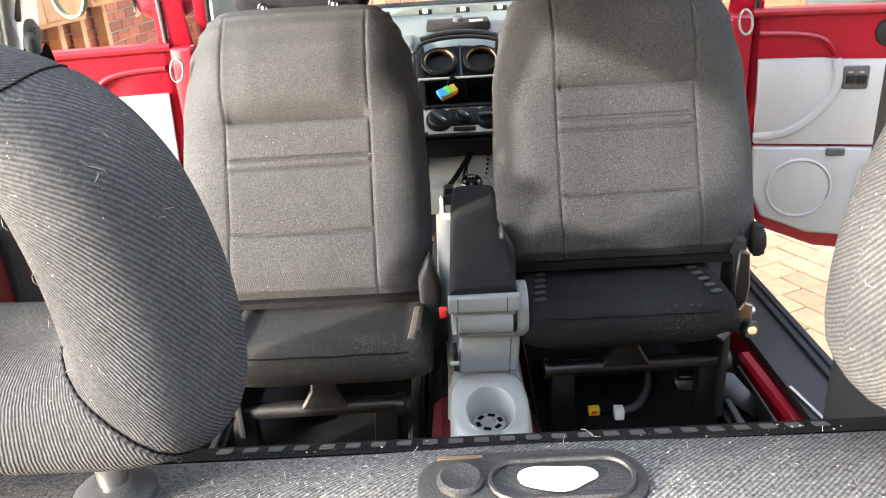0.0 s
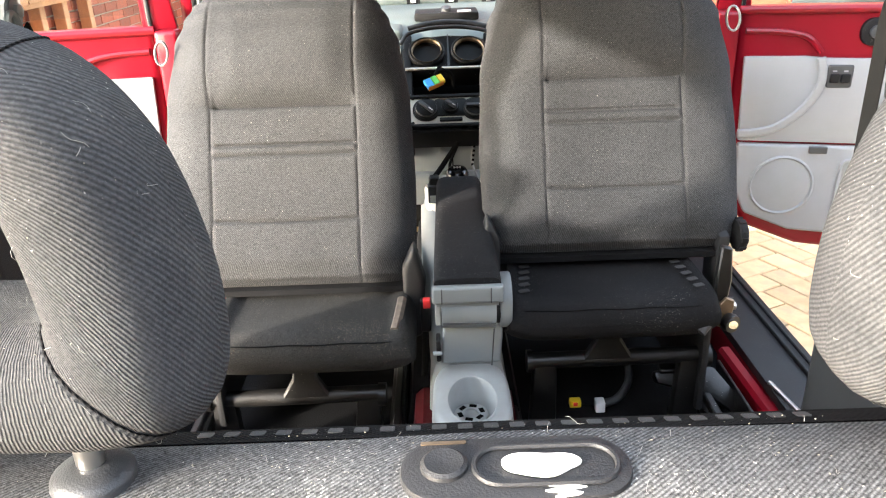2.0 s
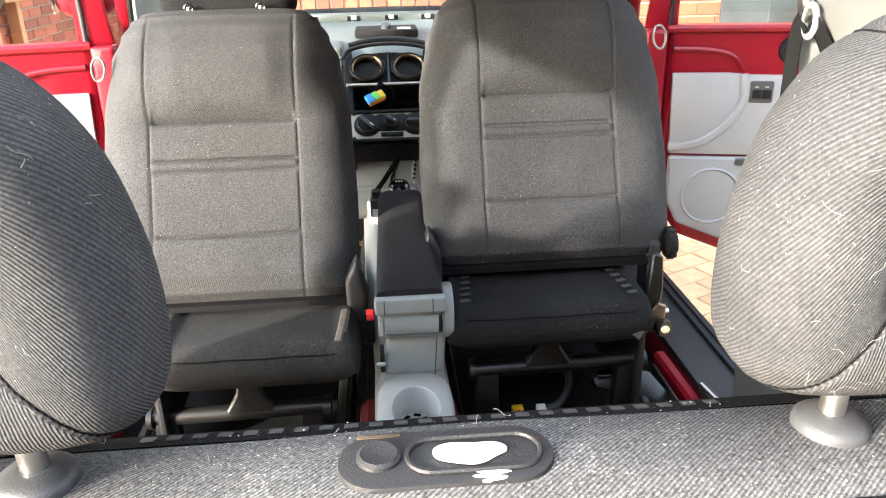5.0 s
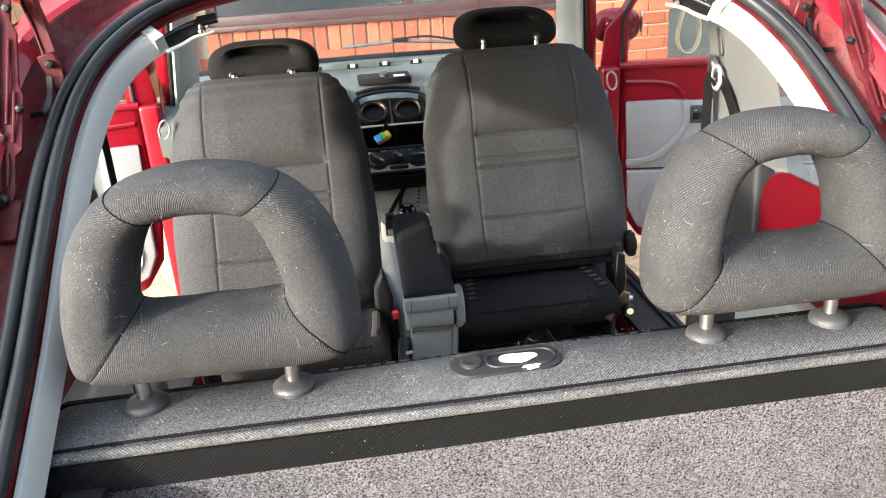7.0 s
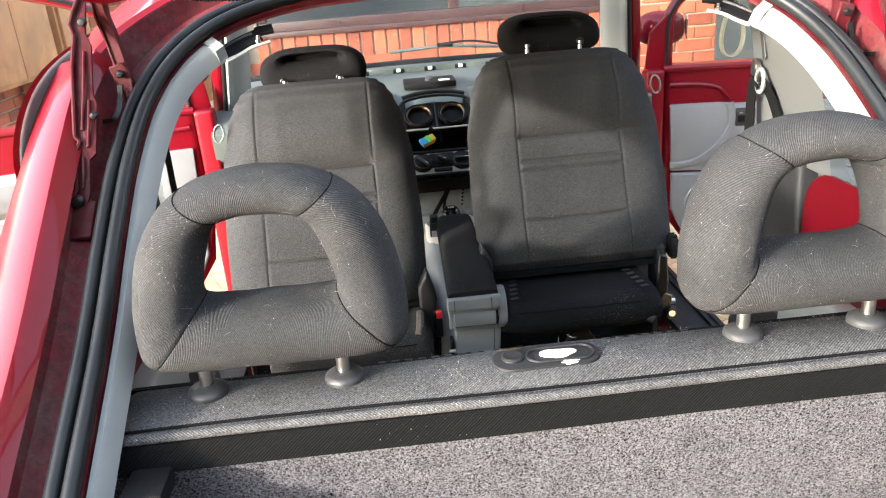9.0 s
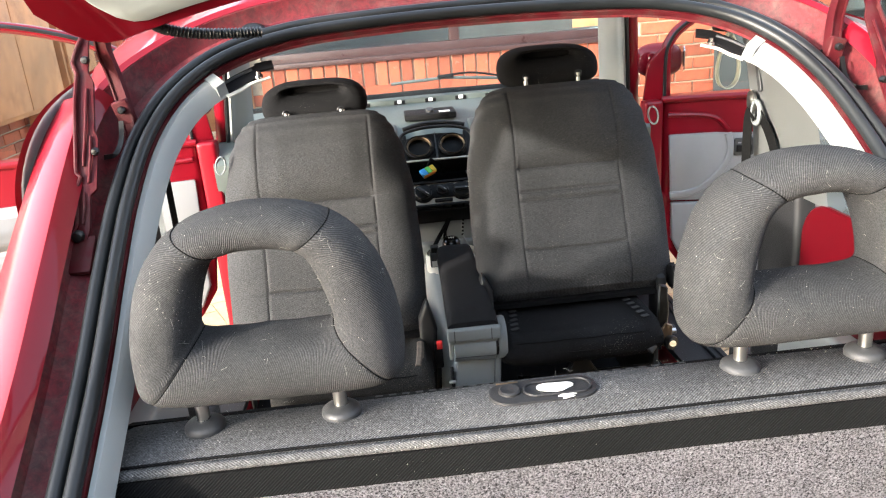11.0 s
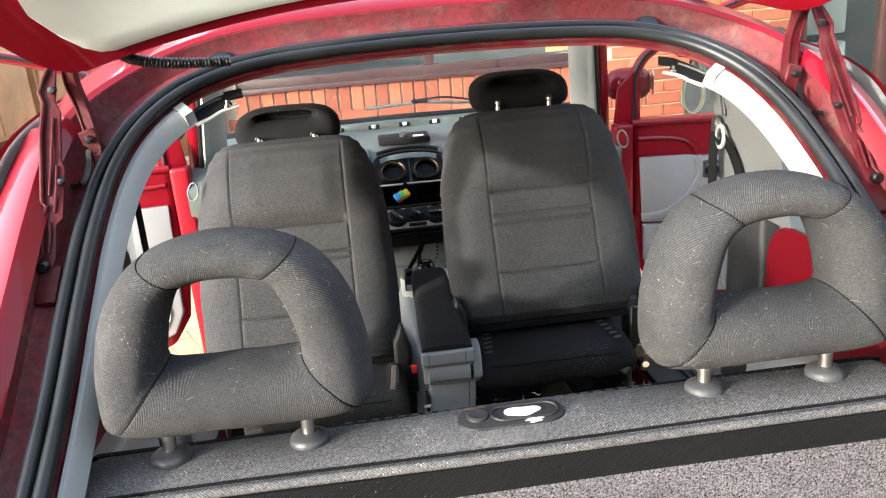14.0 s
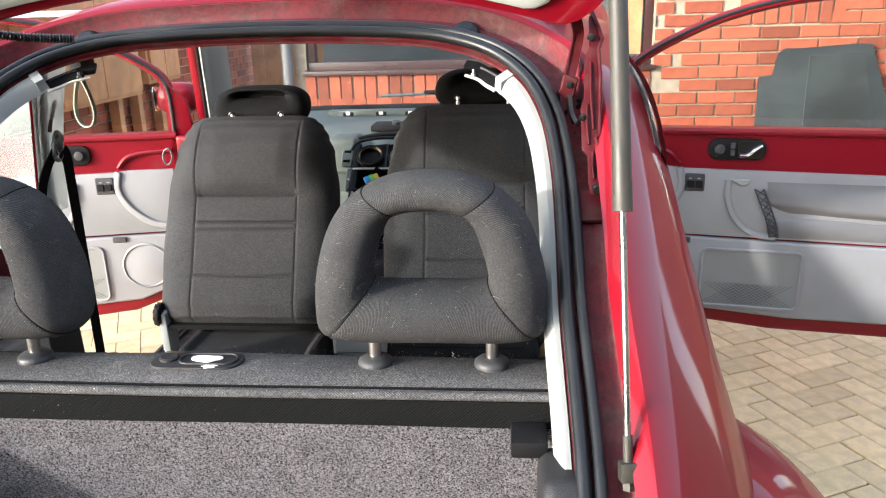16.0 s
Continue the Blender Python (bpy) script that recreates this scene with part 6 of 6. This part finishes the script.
part("vent_hood", tube([ST @ Vector(p) for p in smooth_path([(-0.114, -0.006, 0.200), (-0.096, -0.010, 0.228), (-0.05, -0.012, 0.241), (0, -0.012, 0.245), (0.05, -0.012, 0.241), (0.096, -0.010, 0.228), (0.114, -0.006, 0.200)], 6)], 0.005, 10), M_BOOT, ventp)
part("vent_hood_edge", tube([ST @ Vector(p) for p in smooth_path([(-0.096, 0.0, 0.252), (-0.05, -0.002, 0.264), (0, -0.004, 0.267), (0.05, -0.002, 0.264), (0.096, 0.0, 0.252)], 6)], 0.0085, 10), M_BOOT, ventp)
part("vent_edge", on_stack(rounded(-0.104, 0.104, 0.124, 0.1285, 0.002), 0.006, -0.002), M_PLATE, ventp)
part("vent_divider", on_stack([(-0.003, 0.132), (0.003, 0.132), (0.0015, 0.236), (-0.0015, 0.236)], 0.006, 0.003), M_SHADEGREY, ventp)
for x in (-0.052, 0.050):
    c = ST @ Vector((x, 0.006, 0.178))
    vent = part("air_vent", lathe([(0.044, 0.004), (0.044, -0.010), (0.041, -0.013), (0.038, -0.010), (0.036, 0.004), (0.034, 0.02)], c, SN, 40, False), M_BLACK, stack, "round air vent opening")
    part("vent_ring", lathe([(0.0375, -0.010), (0.0365, -0.0125), (0.0340, -0.010), (0.0335, -0.002)], c, SN, 40, False), M_BRONZE, vent, "dull bronze vent ring")
    # shade-black disc paints the dark inside the vent
    part("vent_hollow", lathe([(0.034, 0.018), (0.0, 0.02)], c, SN, 32), M_HOLLOWSHADE, vent)
heater = part("heater_panel", join(on_stack(rounded(-0.088, -0.026, -0.033, 0.032, 0.030, 8), 0.02, -0.006, 0.003, 2), on_stack(rounded(-0.040, 0.040, -0.020, 0.030, 0.012, 6), 0.02, -0.0055, 0.003, 2),
                                   on_stack(rounded(0.026, 0.090, -0.033, 0.032, 0.030, 8), 0.02, -0.006, 0.003, 2)), M_BLACK, dash, "heater control panel with three knobs")
part("heater_plate", on_stack(rounded(-0.098, 0.098, -0.046, 0.041, 0.004), 0.004, -0.003, 0.001, 1), M_PLATE, heater, "bare metal mounting plate")
part("heater_rim", join(on_stack(rounded(-0.100, 0.100, 0.033, 0.043, 0.003), 0.006, -0.007, 0.002, 1), on_stack(rounded(-0.100, 0.100, -0.050, -0.041, 0.003), 0.006, -0.007, 0.002, 1)), M_BLACK, heater)
for x, r, a in ((-0.056, 0.0245, 45), (0.0, 0.0165, 40), (0.057, 0.0245, 2)):
    zc = 0.0 if r > 0.02 else 0.006
    c = ST @ Vector((x, -0.004, zc))
    dial = part("dial", lathe([(r + 0.004, 0.0), (r + 0.0035, -0.004), (r, -0.006), (r, -0.008), (r * 0.9, -0.009), (0, -0.009)], c, SN, 36), M_BLACK, heater, "black rotary dial")
    part("dial_ring", lathe([(r + 0.0012, -0.0045), (r + 0.0002, -0.0068), (r - 0.0010, -0.0094)], c, SN, 36, False), M_SHADEGREY, dial, "worn grey dial edge")
    grip = slab(rounded(-r * 0.88, r * 0.88, -0.0042, 0.0042, 0.003), 0.009, ST @ Matrix.Translation((x, -0.0195, zc)) @ Matrix.Rotation(radians(a), 4, "Y"), 0.002, 2)
    part("dial_grip", grip, M_SHADEGREY, dial)
    part("dial_mark", slab(rounded(r * 0.3, r * 0.8, -0.0008, 0.0008, 0.0005), 0.001, ST @ Matrix.Translation((x, -0.0203, zc)) @ Matrix.Rotation(radians(a), 4, "Y")), M_WHITE, dial)
part("hazard_switch", on_stack(rounded(-0.026, 0.026, -0.036, -0.025, 0.003), 0.006, -0.008, 0.002, 1), M_BLACK, heater)
for x in (-0.090, 0.090):
    for v in (-0.038, 0.033):
        part("plate_screw", lathe([(0.004, 0), (0.004, -0.002), (0.002, -0.003)], ST @ Vector((x * 0.97, -0.003, v)), SN, 10), M_BLACK, heater)
part("lower_centre_cover", join(box(-0.11, 0.11, 1.735, 1.80, 0.60, 0.745, 0.010, 3), box(-0.115, 0.115, 1.71, 1.80, 0.56, 0.64, 0.014, 3)), M_ARMGREY, dash, "grey lower centre cover")
part("cover_split", box(-0.0015, 0.0015, 1.7338, 1.7355, 0.645, 0.745), M_BLACK, dash)
part("lower_knob", lathe([(0.006, 0), (0.006, -0.004), (0.003, -0.005)], (-0.028, 1.735, 0.690), (0, 1, 0), 14), M_ARMGREY, dash)
for sx in (-1, 1):
    part("knee_panel", box(*sorted((0.13 * sx, 0.66 * sx)), 1.98, 2.02, 0.45, 0.76, 0.02, 3), M_DASH, dash)
plug = thing("radio_plug", "blue, green, yellow and orange radio plug on black wires", "plug")
pt = ST @ Matrix.Translation((-0.036, -0.008, 0.072)) @ Matrix.Rotation(radians(-28), 4, "Y")
for i, (mm, x0, x1, z0, z1) in enumerate(((M_BLUE, -0.022, -0.004, -0.012, 0.014), (M_GREEN, -0.004, 0.010, -0.012, 0.014), (M_YELLOW, 0.010, 0.024, -0.012, 0.012), (M_ORANGE, -0.022, 0.018, -0.0145, -0.012))):
    part("plug_block", box(x0, x1, -0.012, 0.0, z0, z1, 0.002, 1, pt), mm, plug)
part("plug_wires", join(*[tube(smooth_path([pt @ Vector((0.0 + 0.004 * i, 0.0, 0.012)), pt @ Vector((0.022 + 0.003 * i, -0.010, 0.022 + 0.003 * i)), pt @ Vector((0.05, 0.0 + 0.005 * i, 0.010)), pt @ Vector((0.055, 0.05, 0.0 + 0.004 * i))], 6), 0.0028, 6) for i in range(4)]), M_BELT, plug)

# ---- small things behind and under the seats ----
plate = part("latch_plate", slab(rounded(-0.0585, 0.0585, -0.0235, 0.0235, 0.0225, 8), 0.008, Matrix.Translation((0.0, 0.303, 0.9375)) @ Matrix.Rotation(radians(-90), 4, "X") @ Matrix.Translation((0, -0.005, 0)), 0.003, 2), M_BOOT, rear_seat, "grey oval latch plate with worn white patch")
part("latch_button", lathe([(0.0125, 0), (0.0120, 0.004), (0.0100, 0.0055), (0.0, 0.004)], (-0.036, 0.304, 0.9405), (0, 0, 1), 26), M_BOOT, plate, "round grey button")
part("latch_rim", sweep([(x + 0.015, 0.302 + z, 0.9435) for x, z in rounded(-0.036, 0.036, -0.014, 0.014, 0.0138, 8)], circle(0.0016, 6), closed=True), M_BOOT, plate)
part("latch_well", slab(rounded(-0.034, 0.034, -0.0125, 0.0125, 0.012, 8), 0.001, Matrix.Translation((0.015, 0.302, 0.9420)) @ Matrix.Rotation(radians(-90), 4, "X")), M_BLACK, plate)
random.seed(21)
patch = [(0.020 * math.cos(a) * (1 + 0.06 * math.sin(3 * a + 1)) + 0.0, 0.0085 * math.sin(a) * (1 + 0.14 * math.sin(3 * a) + 0.08 * math.sin(4 * a))) for a in [2 * math.pi * i / 36 for i in range(36)]]
part("worn_patch", slab(patch, 0.0012, Matrix.Translation((0.012, 0.302, 0.9445)) @ Matrix.Rotation(radians(-90), 4, "X")), M_SCUFF, plate, "bare white worn patch")
part("worn_patch", slab([(x * 0.32 + 0.004 * math.sin(9 * z * 100), z * 0.6) for x, z in patch], 0.0012, Matrix.Translation((0.022, 0.2845, 0.9432)) @ Matrix.Rotation(radians(-90), 4, "X")), M_SCUFF, plate)
part("orange_scrape", slab(rounded(-0.012, 0.012, -0.0012, 0.0012, 0.001), 0.001, Matrix.Translation((-0.036, 0.322, 0.9430)) @ Matrix.Rotation(radians(-90), 4, "X")), M_BRONZE, plate)
# woven squares along the front edge of the rear backrest
for i in range(24):
    x = -0.178 + i * 0.0155
    part("woven_square", slab(rounded(-0.0044, 0.0044, -0.0045, 0.0045, 0.0016, 3), 0.0006, Matrix.Translation((x, 0.3695, 0.9168)) @ Matrix.Rotation(radians(69), 4, "X")), M_DOT, rear_seat)
# hairs, lint and crumbs on the rear headrests and ledge
random.seed(3)


def hair(vs, fs, p, a, b, up, length):
    """A thin curved fibre lying on a surface with the directions a and b."""
    w = random.uniform(0, 2 * math.pi)
    bend = random.uniform(-0.9, 0.9) / length
    q, pts = p + up * 0.0005, []
    for k in range(6):
        pts.append(q + up * 0.0012 * math.sin(k * 1.3 + w))
        w += bend * length / 5
        q = q + (a * math.cos(w) + b * math.sin(w)) * length / 5
    r = 0.00011
    for k, q in enumerate(pts):
        side = (pts[min(k + 1, 5)] - pts[max(k - 1, 0)]).cross(up).normalized()
        n0 = len(vs)
        vs.extend((q + side * r, q + up * r, q - side * r))
        if k:
            for i in range(3):
                j = (i + 1) % 3
                fs.append((n0 - 3 + i, n0 - 3 + j, n0 + j, n0 + i))


def crumb(vs, fs, p, a, b, up, r):
    n0 = len(vs)
    ra, rb = r * random.uniform(0.6, 1.3), r * random.uniform(0.6, 1.3)
    vs.extend((p + a * ra, p + b * rb, p - a * ra, p - b * rb, p + up * r * 0.7))
    fs.extend(((n0, n0 + 1, n0 + 4), (n0 + 1, n0 + 2, n0 + 4), (n0 + 2, n0 + 3, n0 + 4), (n0 + 3, n0, n0 + 4)))


vs, fs, cv, cf = [], [], [], []
for i in range(520):
    p, a, b, c = random.choice(LINT_SPOTS)
    up = a.cross(b).normalized()
    if up.dot(p - c) < 0:
        up = -up
    a = a.normalized()
    b = up.cross(a)
    p = p + a * random.uniform(-0.004, 0.004) + b * random.uniform(-0.003, 0.003)
    if i < 130:
        hair(vs, fs, p, a, b, up, random.uniform(0.003, 0.014))
    elif random.random() < 0.35 + 0.65 * max(0.0, up.z):
        crumb(cv, cf, p, a, b, up, random.uniform(0.00015, 0.00045))
ex, ey, ez = Vector((1, 0, 0)), Vector((0, 1, 0)), Vector((0, 0, 1))
for i in range(1500):
    p = Vector((random.uniform(-0.45, 0.45), random.uniform(0.262, 0.343), 0.9368))
    p.z += 0.0025 * noise.noise(Vector((p.x * 3, 1, 0))) + 0.004 * dip(p.x, 0.10)
    if p.y < 0.28:
        p.z -= 0.003 * (0.28 - p.y) / 0.018
    if i < 70:
        hair(vs, fs, p, ex, ey, ez, random.uniform(0.003, 0.012))
    elif random.random() < 0.25 + 0.75 * max(0.0, min(1.0, (p.x + 0.35) / 0.5)) and noise.noise(p * 25) > -0.25:
        crumb(cv, cf, p, ex, ey, ez, 0.00018 + 0.00065 * random.random() ** 3)
for nm, v2, f2, mm, lb in (("lint", vs, fs, M_LINT, "pale hairs and lint"), ("crumbs", cv, cf, M_CRUMB, "sandy crumbs and dust")):
    me = bpy.data.meshes.new(nm)
    me.from_pydata([tuple(v) for v in v2], [], f2)
    me.materials.append(mm)
    ob = new(nm, me)
    ob.parent = rear_seat
    ob["label"] = lb
    ob["kind"] = "stuff"

airbag = thing("yellow_plug", "yellow cable plug and grey socket lying on the floor", "plug")
part("plug_body", box(0.222, 0.246, 1.295, 1.312, 0.252, 0.268, 0.003, 2), M_YELLOW, airbag, "yellow plug")
part("plug_clip", box(0.229, 0.238, 1.292, 1.296, 0.258, 0.266, 0.001, 1), M_REDPL, airbag)
part("plug_lead", tube([(0.246, 1.302, 0.258), (0.262, 1.298, 0.256), (0.272, 1.292, 0.258)], 0.002, 6), M_BELT, airbag)
part("socket", box(0.272, 0.292, 1.275, 1.298, 0.252, 0.276, 0.003, 2), M_WHITE, airbag, "pale grey socket")
part("sleeve", tube(smooth_path([(0.290, 1.290, 0.264), (0.325, 1.305, 0.268), (0.355, 1.345, 0.285), (0.358, 1.385, 0.32)], 6), 0.0085, 12), M_SHADEGREY, airbag, "grey cable sleeve")

bracket = thing("floor_bracket", "rusty black bent steel bracket under the seat", "bracket")
part("bracket_plate", slab([(-0.08, 0.035), (0.0, 0.05), (0.045, 0.04), (0.09, -0.02), (0.115, -0.06), (0.09, -0.075), (0.065, -0.045), (0.02, -0.01), (-0.03, 0.0), (-0.075, 0.012)], 0.035, Matrix.Translation((0.475, 1.285, 0.300)) @ Matrix.Rotation(radians(-35), 4, "X"), 0.008, 2), M_FRAME, bracket)
part("bracket_tab", box(0.40, 0.455, 1.285, 1.31, 0.335, 0.345, 0.003, 1), M_FRAME, bracket)
rail = thing("seat_rail", "glossy red painted seat rail on the floor", "seat rail")
part("rail_bar", loft([[(0.575 + dx + 0.020 * t, 1.40 - 0.29 * t, 0.315 + dz - 0.015 * t) for dx, dz in ((-0.012, -0.05), (-0.013, 0.0), (-0.006, 0.008), (0.010, 0.008), (0.014, 0.0), (0.014, -0.05))] for t in (0, 0.5, 1)]), M_RED, rail)
part("rail_side", box(0.553, 0.560, 1.12, 1.38, 0.255, 0.305, 0.002, 1), M_FRAME, rail)
part("rail_bolt", lathe([(0.012, 0), (0.012, 0.006), (0.005, 0.012)], (0.555, 1.15, 0.268), (0, 0, 1), 8), M_STEEL, rail)
stick = thing("chrome_strip", "short bright metal strip on the sill", "metal strip")
part("strip", tube([(0.605, 1.24, 0.337), (0.622, 1.12, 0.337)], 0.005, 8), M_STEEL, stick)

# latch hardware by the raised seat
latch = thing("seat_latch", "worn brass seat latch with a black sleeve", "latch")
part("latch_lever", slab([(-0.012, -0.028), (0.010, -0.030), (0.020, -0.005), (0.012, 0.028), (-0.006, 0.030), (-0.016, 0.004)], 0.008, Matrix.Translation((0.492, 1.185, 0.525)) @ Matrix.Rotation(0.3, 4, "Y"), 0.002, 1), M_BRONZE, latch, "brass-coloured lever")
part("latch_wheel", lathe([(0.005, -0.008), (0.016, -0.008), (0.018, 0.0), (0.016, 0.008), (0.005, 0.008)], (0.505, 1.178, 0.508), (0.4, -1, 0), 20), M_FRAME, latch)
part("latch_pin", cyl((0.504, 1.162, 0.512), (0.507, 1.176, 0.511), 0.008, 14), M_CHROME, latch)
part("latch_sleeve", tube([(0.448, 1.165, 0.497), (0.465, 1.175, 0.512), (0.478, 1.185, 0.516)], 0.009, 10), M_SHADEGREY, latch)
part("latch_mount", slab([(-0.008, -0.02), (0.010, -0.02), (0.016, 0.05), (0.010, 0.115), (-0.010, 0.12), (-0.012, 0.04)], 0.012, Matrix.Translation((0.492, 1.20, 0.53)), 0.003, 1), M_FRAME, latch)
latch.location = (-0.022, 0, 0.004)

# seat belts on the door pillars, grab loops above
for side in (1, -1):
    belt = thing("seat_belt", "black seat-belt webbing hanging from a pillar anchor", "seat belt", "front belts")
    up = Vector((0.574 * side, 1.008, 1.100))
    anchor = part("belt_anchor", slab([(0.016 * math.cos(q), 0.024 * math.sin(q)) for q in [2 * math.pi * i / 20 for i in range(20)]], 0.007, Matrix.Translation(up - Vector((0.006 * side, 0, 0))) @ Matrix.Rotation(radians(90), 4, "Z") @ Matrix.Rotation(0.2, 4, "Y"), 0.002, 2), M_STEEL if side > 0 else M_ARMGREY, belt, "belt anchor plate on the pillar")
    part("anchor_bolt", lathe([(0.009, 0.0), (0.009, -0.005), (0.005, -0.007), (0.0, -0.007)], up + Vector((-0.009 * side, -0.002, 0.006)), (side, 0, 0), 6), M_STEEL if side > 0 else M_ARMGREY, anchor)
    part("anchor_ring", sweep([up + Vector((-0.010 * side, -0.020 + 0.014 * math.cos(q), -0.016 + 0.021 * math.sin(q))) for q in [2 * math.pi * i / 24 for i in range(24)]], circle(0.0045, 8), (1, 0, 0), closed=True), M_ARMGREY, anchor, "pale plastic belt ring")
    part("adjuster_slot", slab(rounded(-0.006, 0.006, -0.035, 0.035, 0.005), 0.004, Matrix.Translation((0.5735 * side, 1.003, 1.155)) @ Matrix.Rotation(radians(90), 4, "Z") @ Matrix.Rotation(0.35, 4, "Y"), 0.001, 1), M_SHADEGREY, belt)
    web = smooth_path([(0.560 * side, 1.000, 1.082), (0.561 * side, 1.012, 1.06), (0.562 * side, 1.014, 0.98), (0.566 * side, 1.018, 0.75), (0.57 * side, 1.02, 0.40)], 8)
    part("webbing", sweep(web, [(-0.001, -0.017), (0.001, -0.017), (0.001, 0.017), (-0.001, 0.017)], (0, 1, 0)), M_BELT, belt, "black webbing")
    part("inner_webbing", sweep(smooth_path([(0.566 * side, 0.985, 1.085), (0.574 * side, 0.955, 1.05), (0.578 * side, 0.93, 1.0), (0.578 * side, 0.915, 0.90)], 6), [(-0.001, -0.015), (0.001, -0.015), (0.001, 0.015), (-0.001, 0.015)], (0, 1, 0)), M_BELT, belt)
    loop = thing("grab_loop", "grey-green webbing grab loop hanging from the roof edge", "strap", "grab loops")
    lc = Vector((0.570 * side, 1.13, 1.168))
    pts = [lc + Vector((side * 0.027 * math.sin(a) * (1 - 0.35 * math.cos(a)), 0.012 * math.sin(a), 0.055 * math.cos(a))) for a in [2 * math.pi * i / 28 for i in range(28)]]
    part("loop_band", sweep(pts, [(-0.0015, -0.007), (0.0015, -0.007), (0.0015, 0.007), (-0.0015, 0.007)], (0, 1, 0), closed=True), M_STRAP, loop)
    part("loop_anchor", box(*sorted((0.545 * side, 0.575 * side)), 1.10, 1.16, 1.228, 1.30, 0.005, 2), M_BLACK, loop)
# black boot side trims
for side in (1, -1):
    trim = thing("boot_side_trim", "black moulded plastic trim at the side of the boot", "boot trim", "boot trims")
    part("trim_shell", slab([(-0.02, 0.40), (0.26, 0.40), (0.235, 0.86), (0.205, 0.893), (0.13, 0.900), (0.10, 0.87), (0.03, 0.79), (-0.02, 0.70)], 0.052, Matrix(((0, side, 0, 0.415 * side), (1, 0, 0, 0), (0, 0, 1, 0), (0, 0, 0, 1))), 0.014, 3), M_BOOT, trim)
    part("trim_hook", box(*sorted((0.385 * side, 0.425 * side)), 0.19, 0.235, 0.885, 0.905, 0.004, 2), M_BLACK, trim)

# ---- round the house ----
pipe = thing("downpipe", "grey plastic downpipe at the house corner", "downpipe")
part("pipe", cyl((-0.97, 4.17, 0.05), (-0.97, 4.17, 3.1), 0.034, 20), M_PIPE, pipe)
for z in (0.6, 1.6, 2.6):
    part("pipe_clip", box(-1.015, -0.925, 4.13, 4.22, z, z + 0.03, 0.006, 2), M_PIPE, pipe)
board = thing("load_board", "dark grey moulded boot board leaning on the brick wall", "board")
part("board_sheet", slab([(1.88, 0.0), (2.68, 0.0), (2.66, 0.70), (2.60, 0.86), (2.51, 1.10), (2.42, 1.105), (2.12, 1.085), (2.02, 1.085), (1.985, 1.06), (1.96, 0.935), (1.885, 0.925)], 0.018,
                         Matrix.Translation((0, 4.14, 0)) @ Matrix.Rotation(radians(-1.5), 4, "X"), 0.006, 2), M_BOARD, board)
part("board_panel", slab([(2.16, 0.05), (2.58, 0.05), (2.56, 0.72), (2.47, 1.05), (2.16, 1.04)], 0.004, Matrix.Translation((0, 4.138, 0)) @ Matrix.Rotation(radians(-1.5), 4, "X"), 0.0015, 1), M_BOARD, board)
fence = tagged(thing("timber_fence", "orange-brown timber fence closing the side passage", "fence"), group="")
for i in range(14):
    x = -2.55 + i * 0.155
    part("fence_board", box(x, x + 0.15, 8.2 + (0.006 if i % 2 else 0), 8.225 + (0.006 if i % 2 else 0), 0.03, 2.0, 0.004, 1), M_BROWN, fence)
for z in (0.4, 1.6):
    part("fence_rail", box(-2.58, -0.35, 8.225, 8.27, z, z + 0.08), M_BROWN, fence)
for n, (y0, y1, z0, z1) in enumerate(((3.95, 5.05, 0.80, 1.75), (5.18, 5.75, 0.86, 1.70))):
    cup = thing("wall_cupboard", "orange-brown timber cupboard fixed to the brick wall", "cupboard", "wall cupboards")
    part("carcass", box(-2.60, -2.36, y0, y1, z0, z1, 0.008, 2), M_BROWN, cup)
    part("cupboard_door", box(-2.36, -2.338, y0 + 0.03, (y0 + y1) / 2 - 0.005, z0 + 0.03, z1 - 0.05, 0.006, 2), M_BROWN, cup)
    part("cupboard_door", box(-2.36, -2.338, (y0 + y1) / 2 + 0.005, y1 - 0.03, z0 + 0.03, z1 - 0.05, 0.006, 2), M_BROWN, cup)
    part("lid", box(-2.61, -2.32, y0 - 0.02, y1 + 0.02, z1, z1 + 0.025, 0.005, 1), M_BROWN, cup)
    part("leg", box(-2.58, -2.50, y0 + 0.06, y0 + 0.13, 0.0, z0, 0.005, 1), M_BROWN, cup)
    part("leg", box(-2.58, -2.50, y1 - 0.13, y1 - 0.06, 0.0, z0, 0.005, 1), M_BROWN, cup)
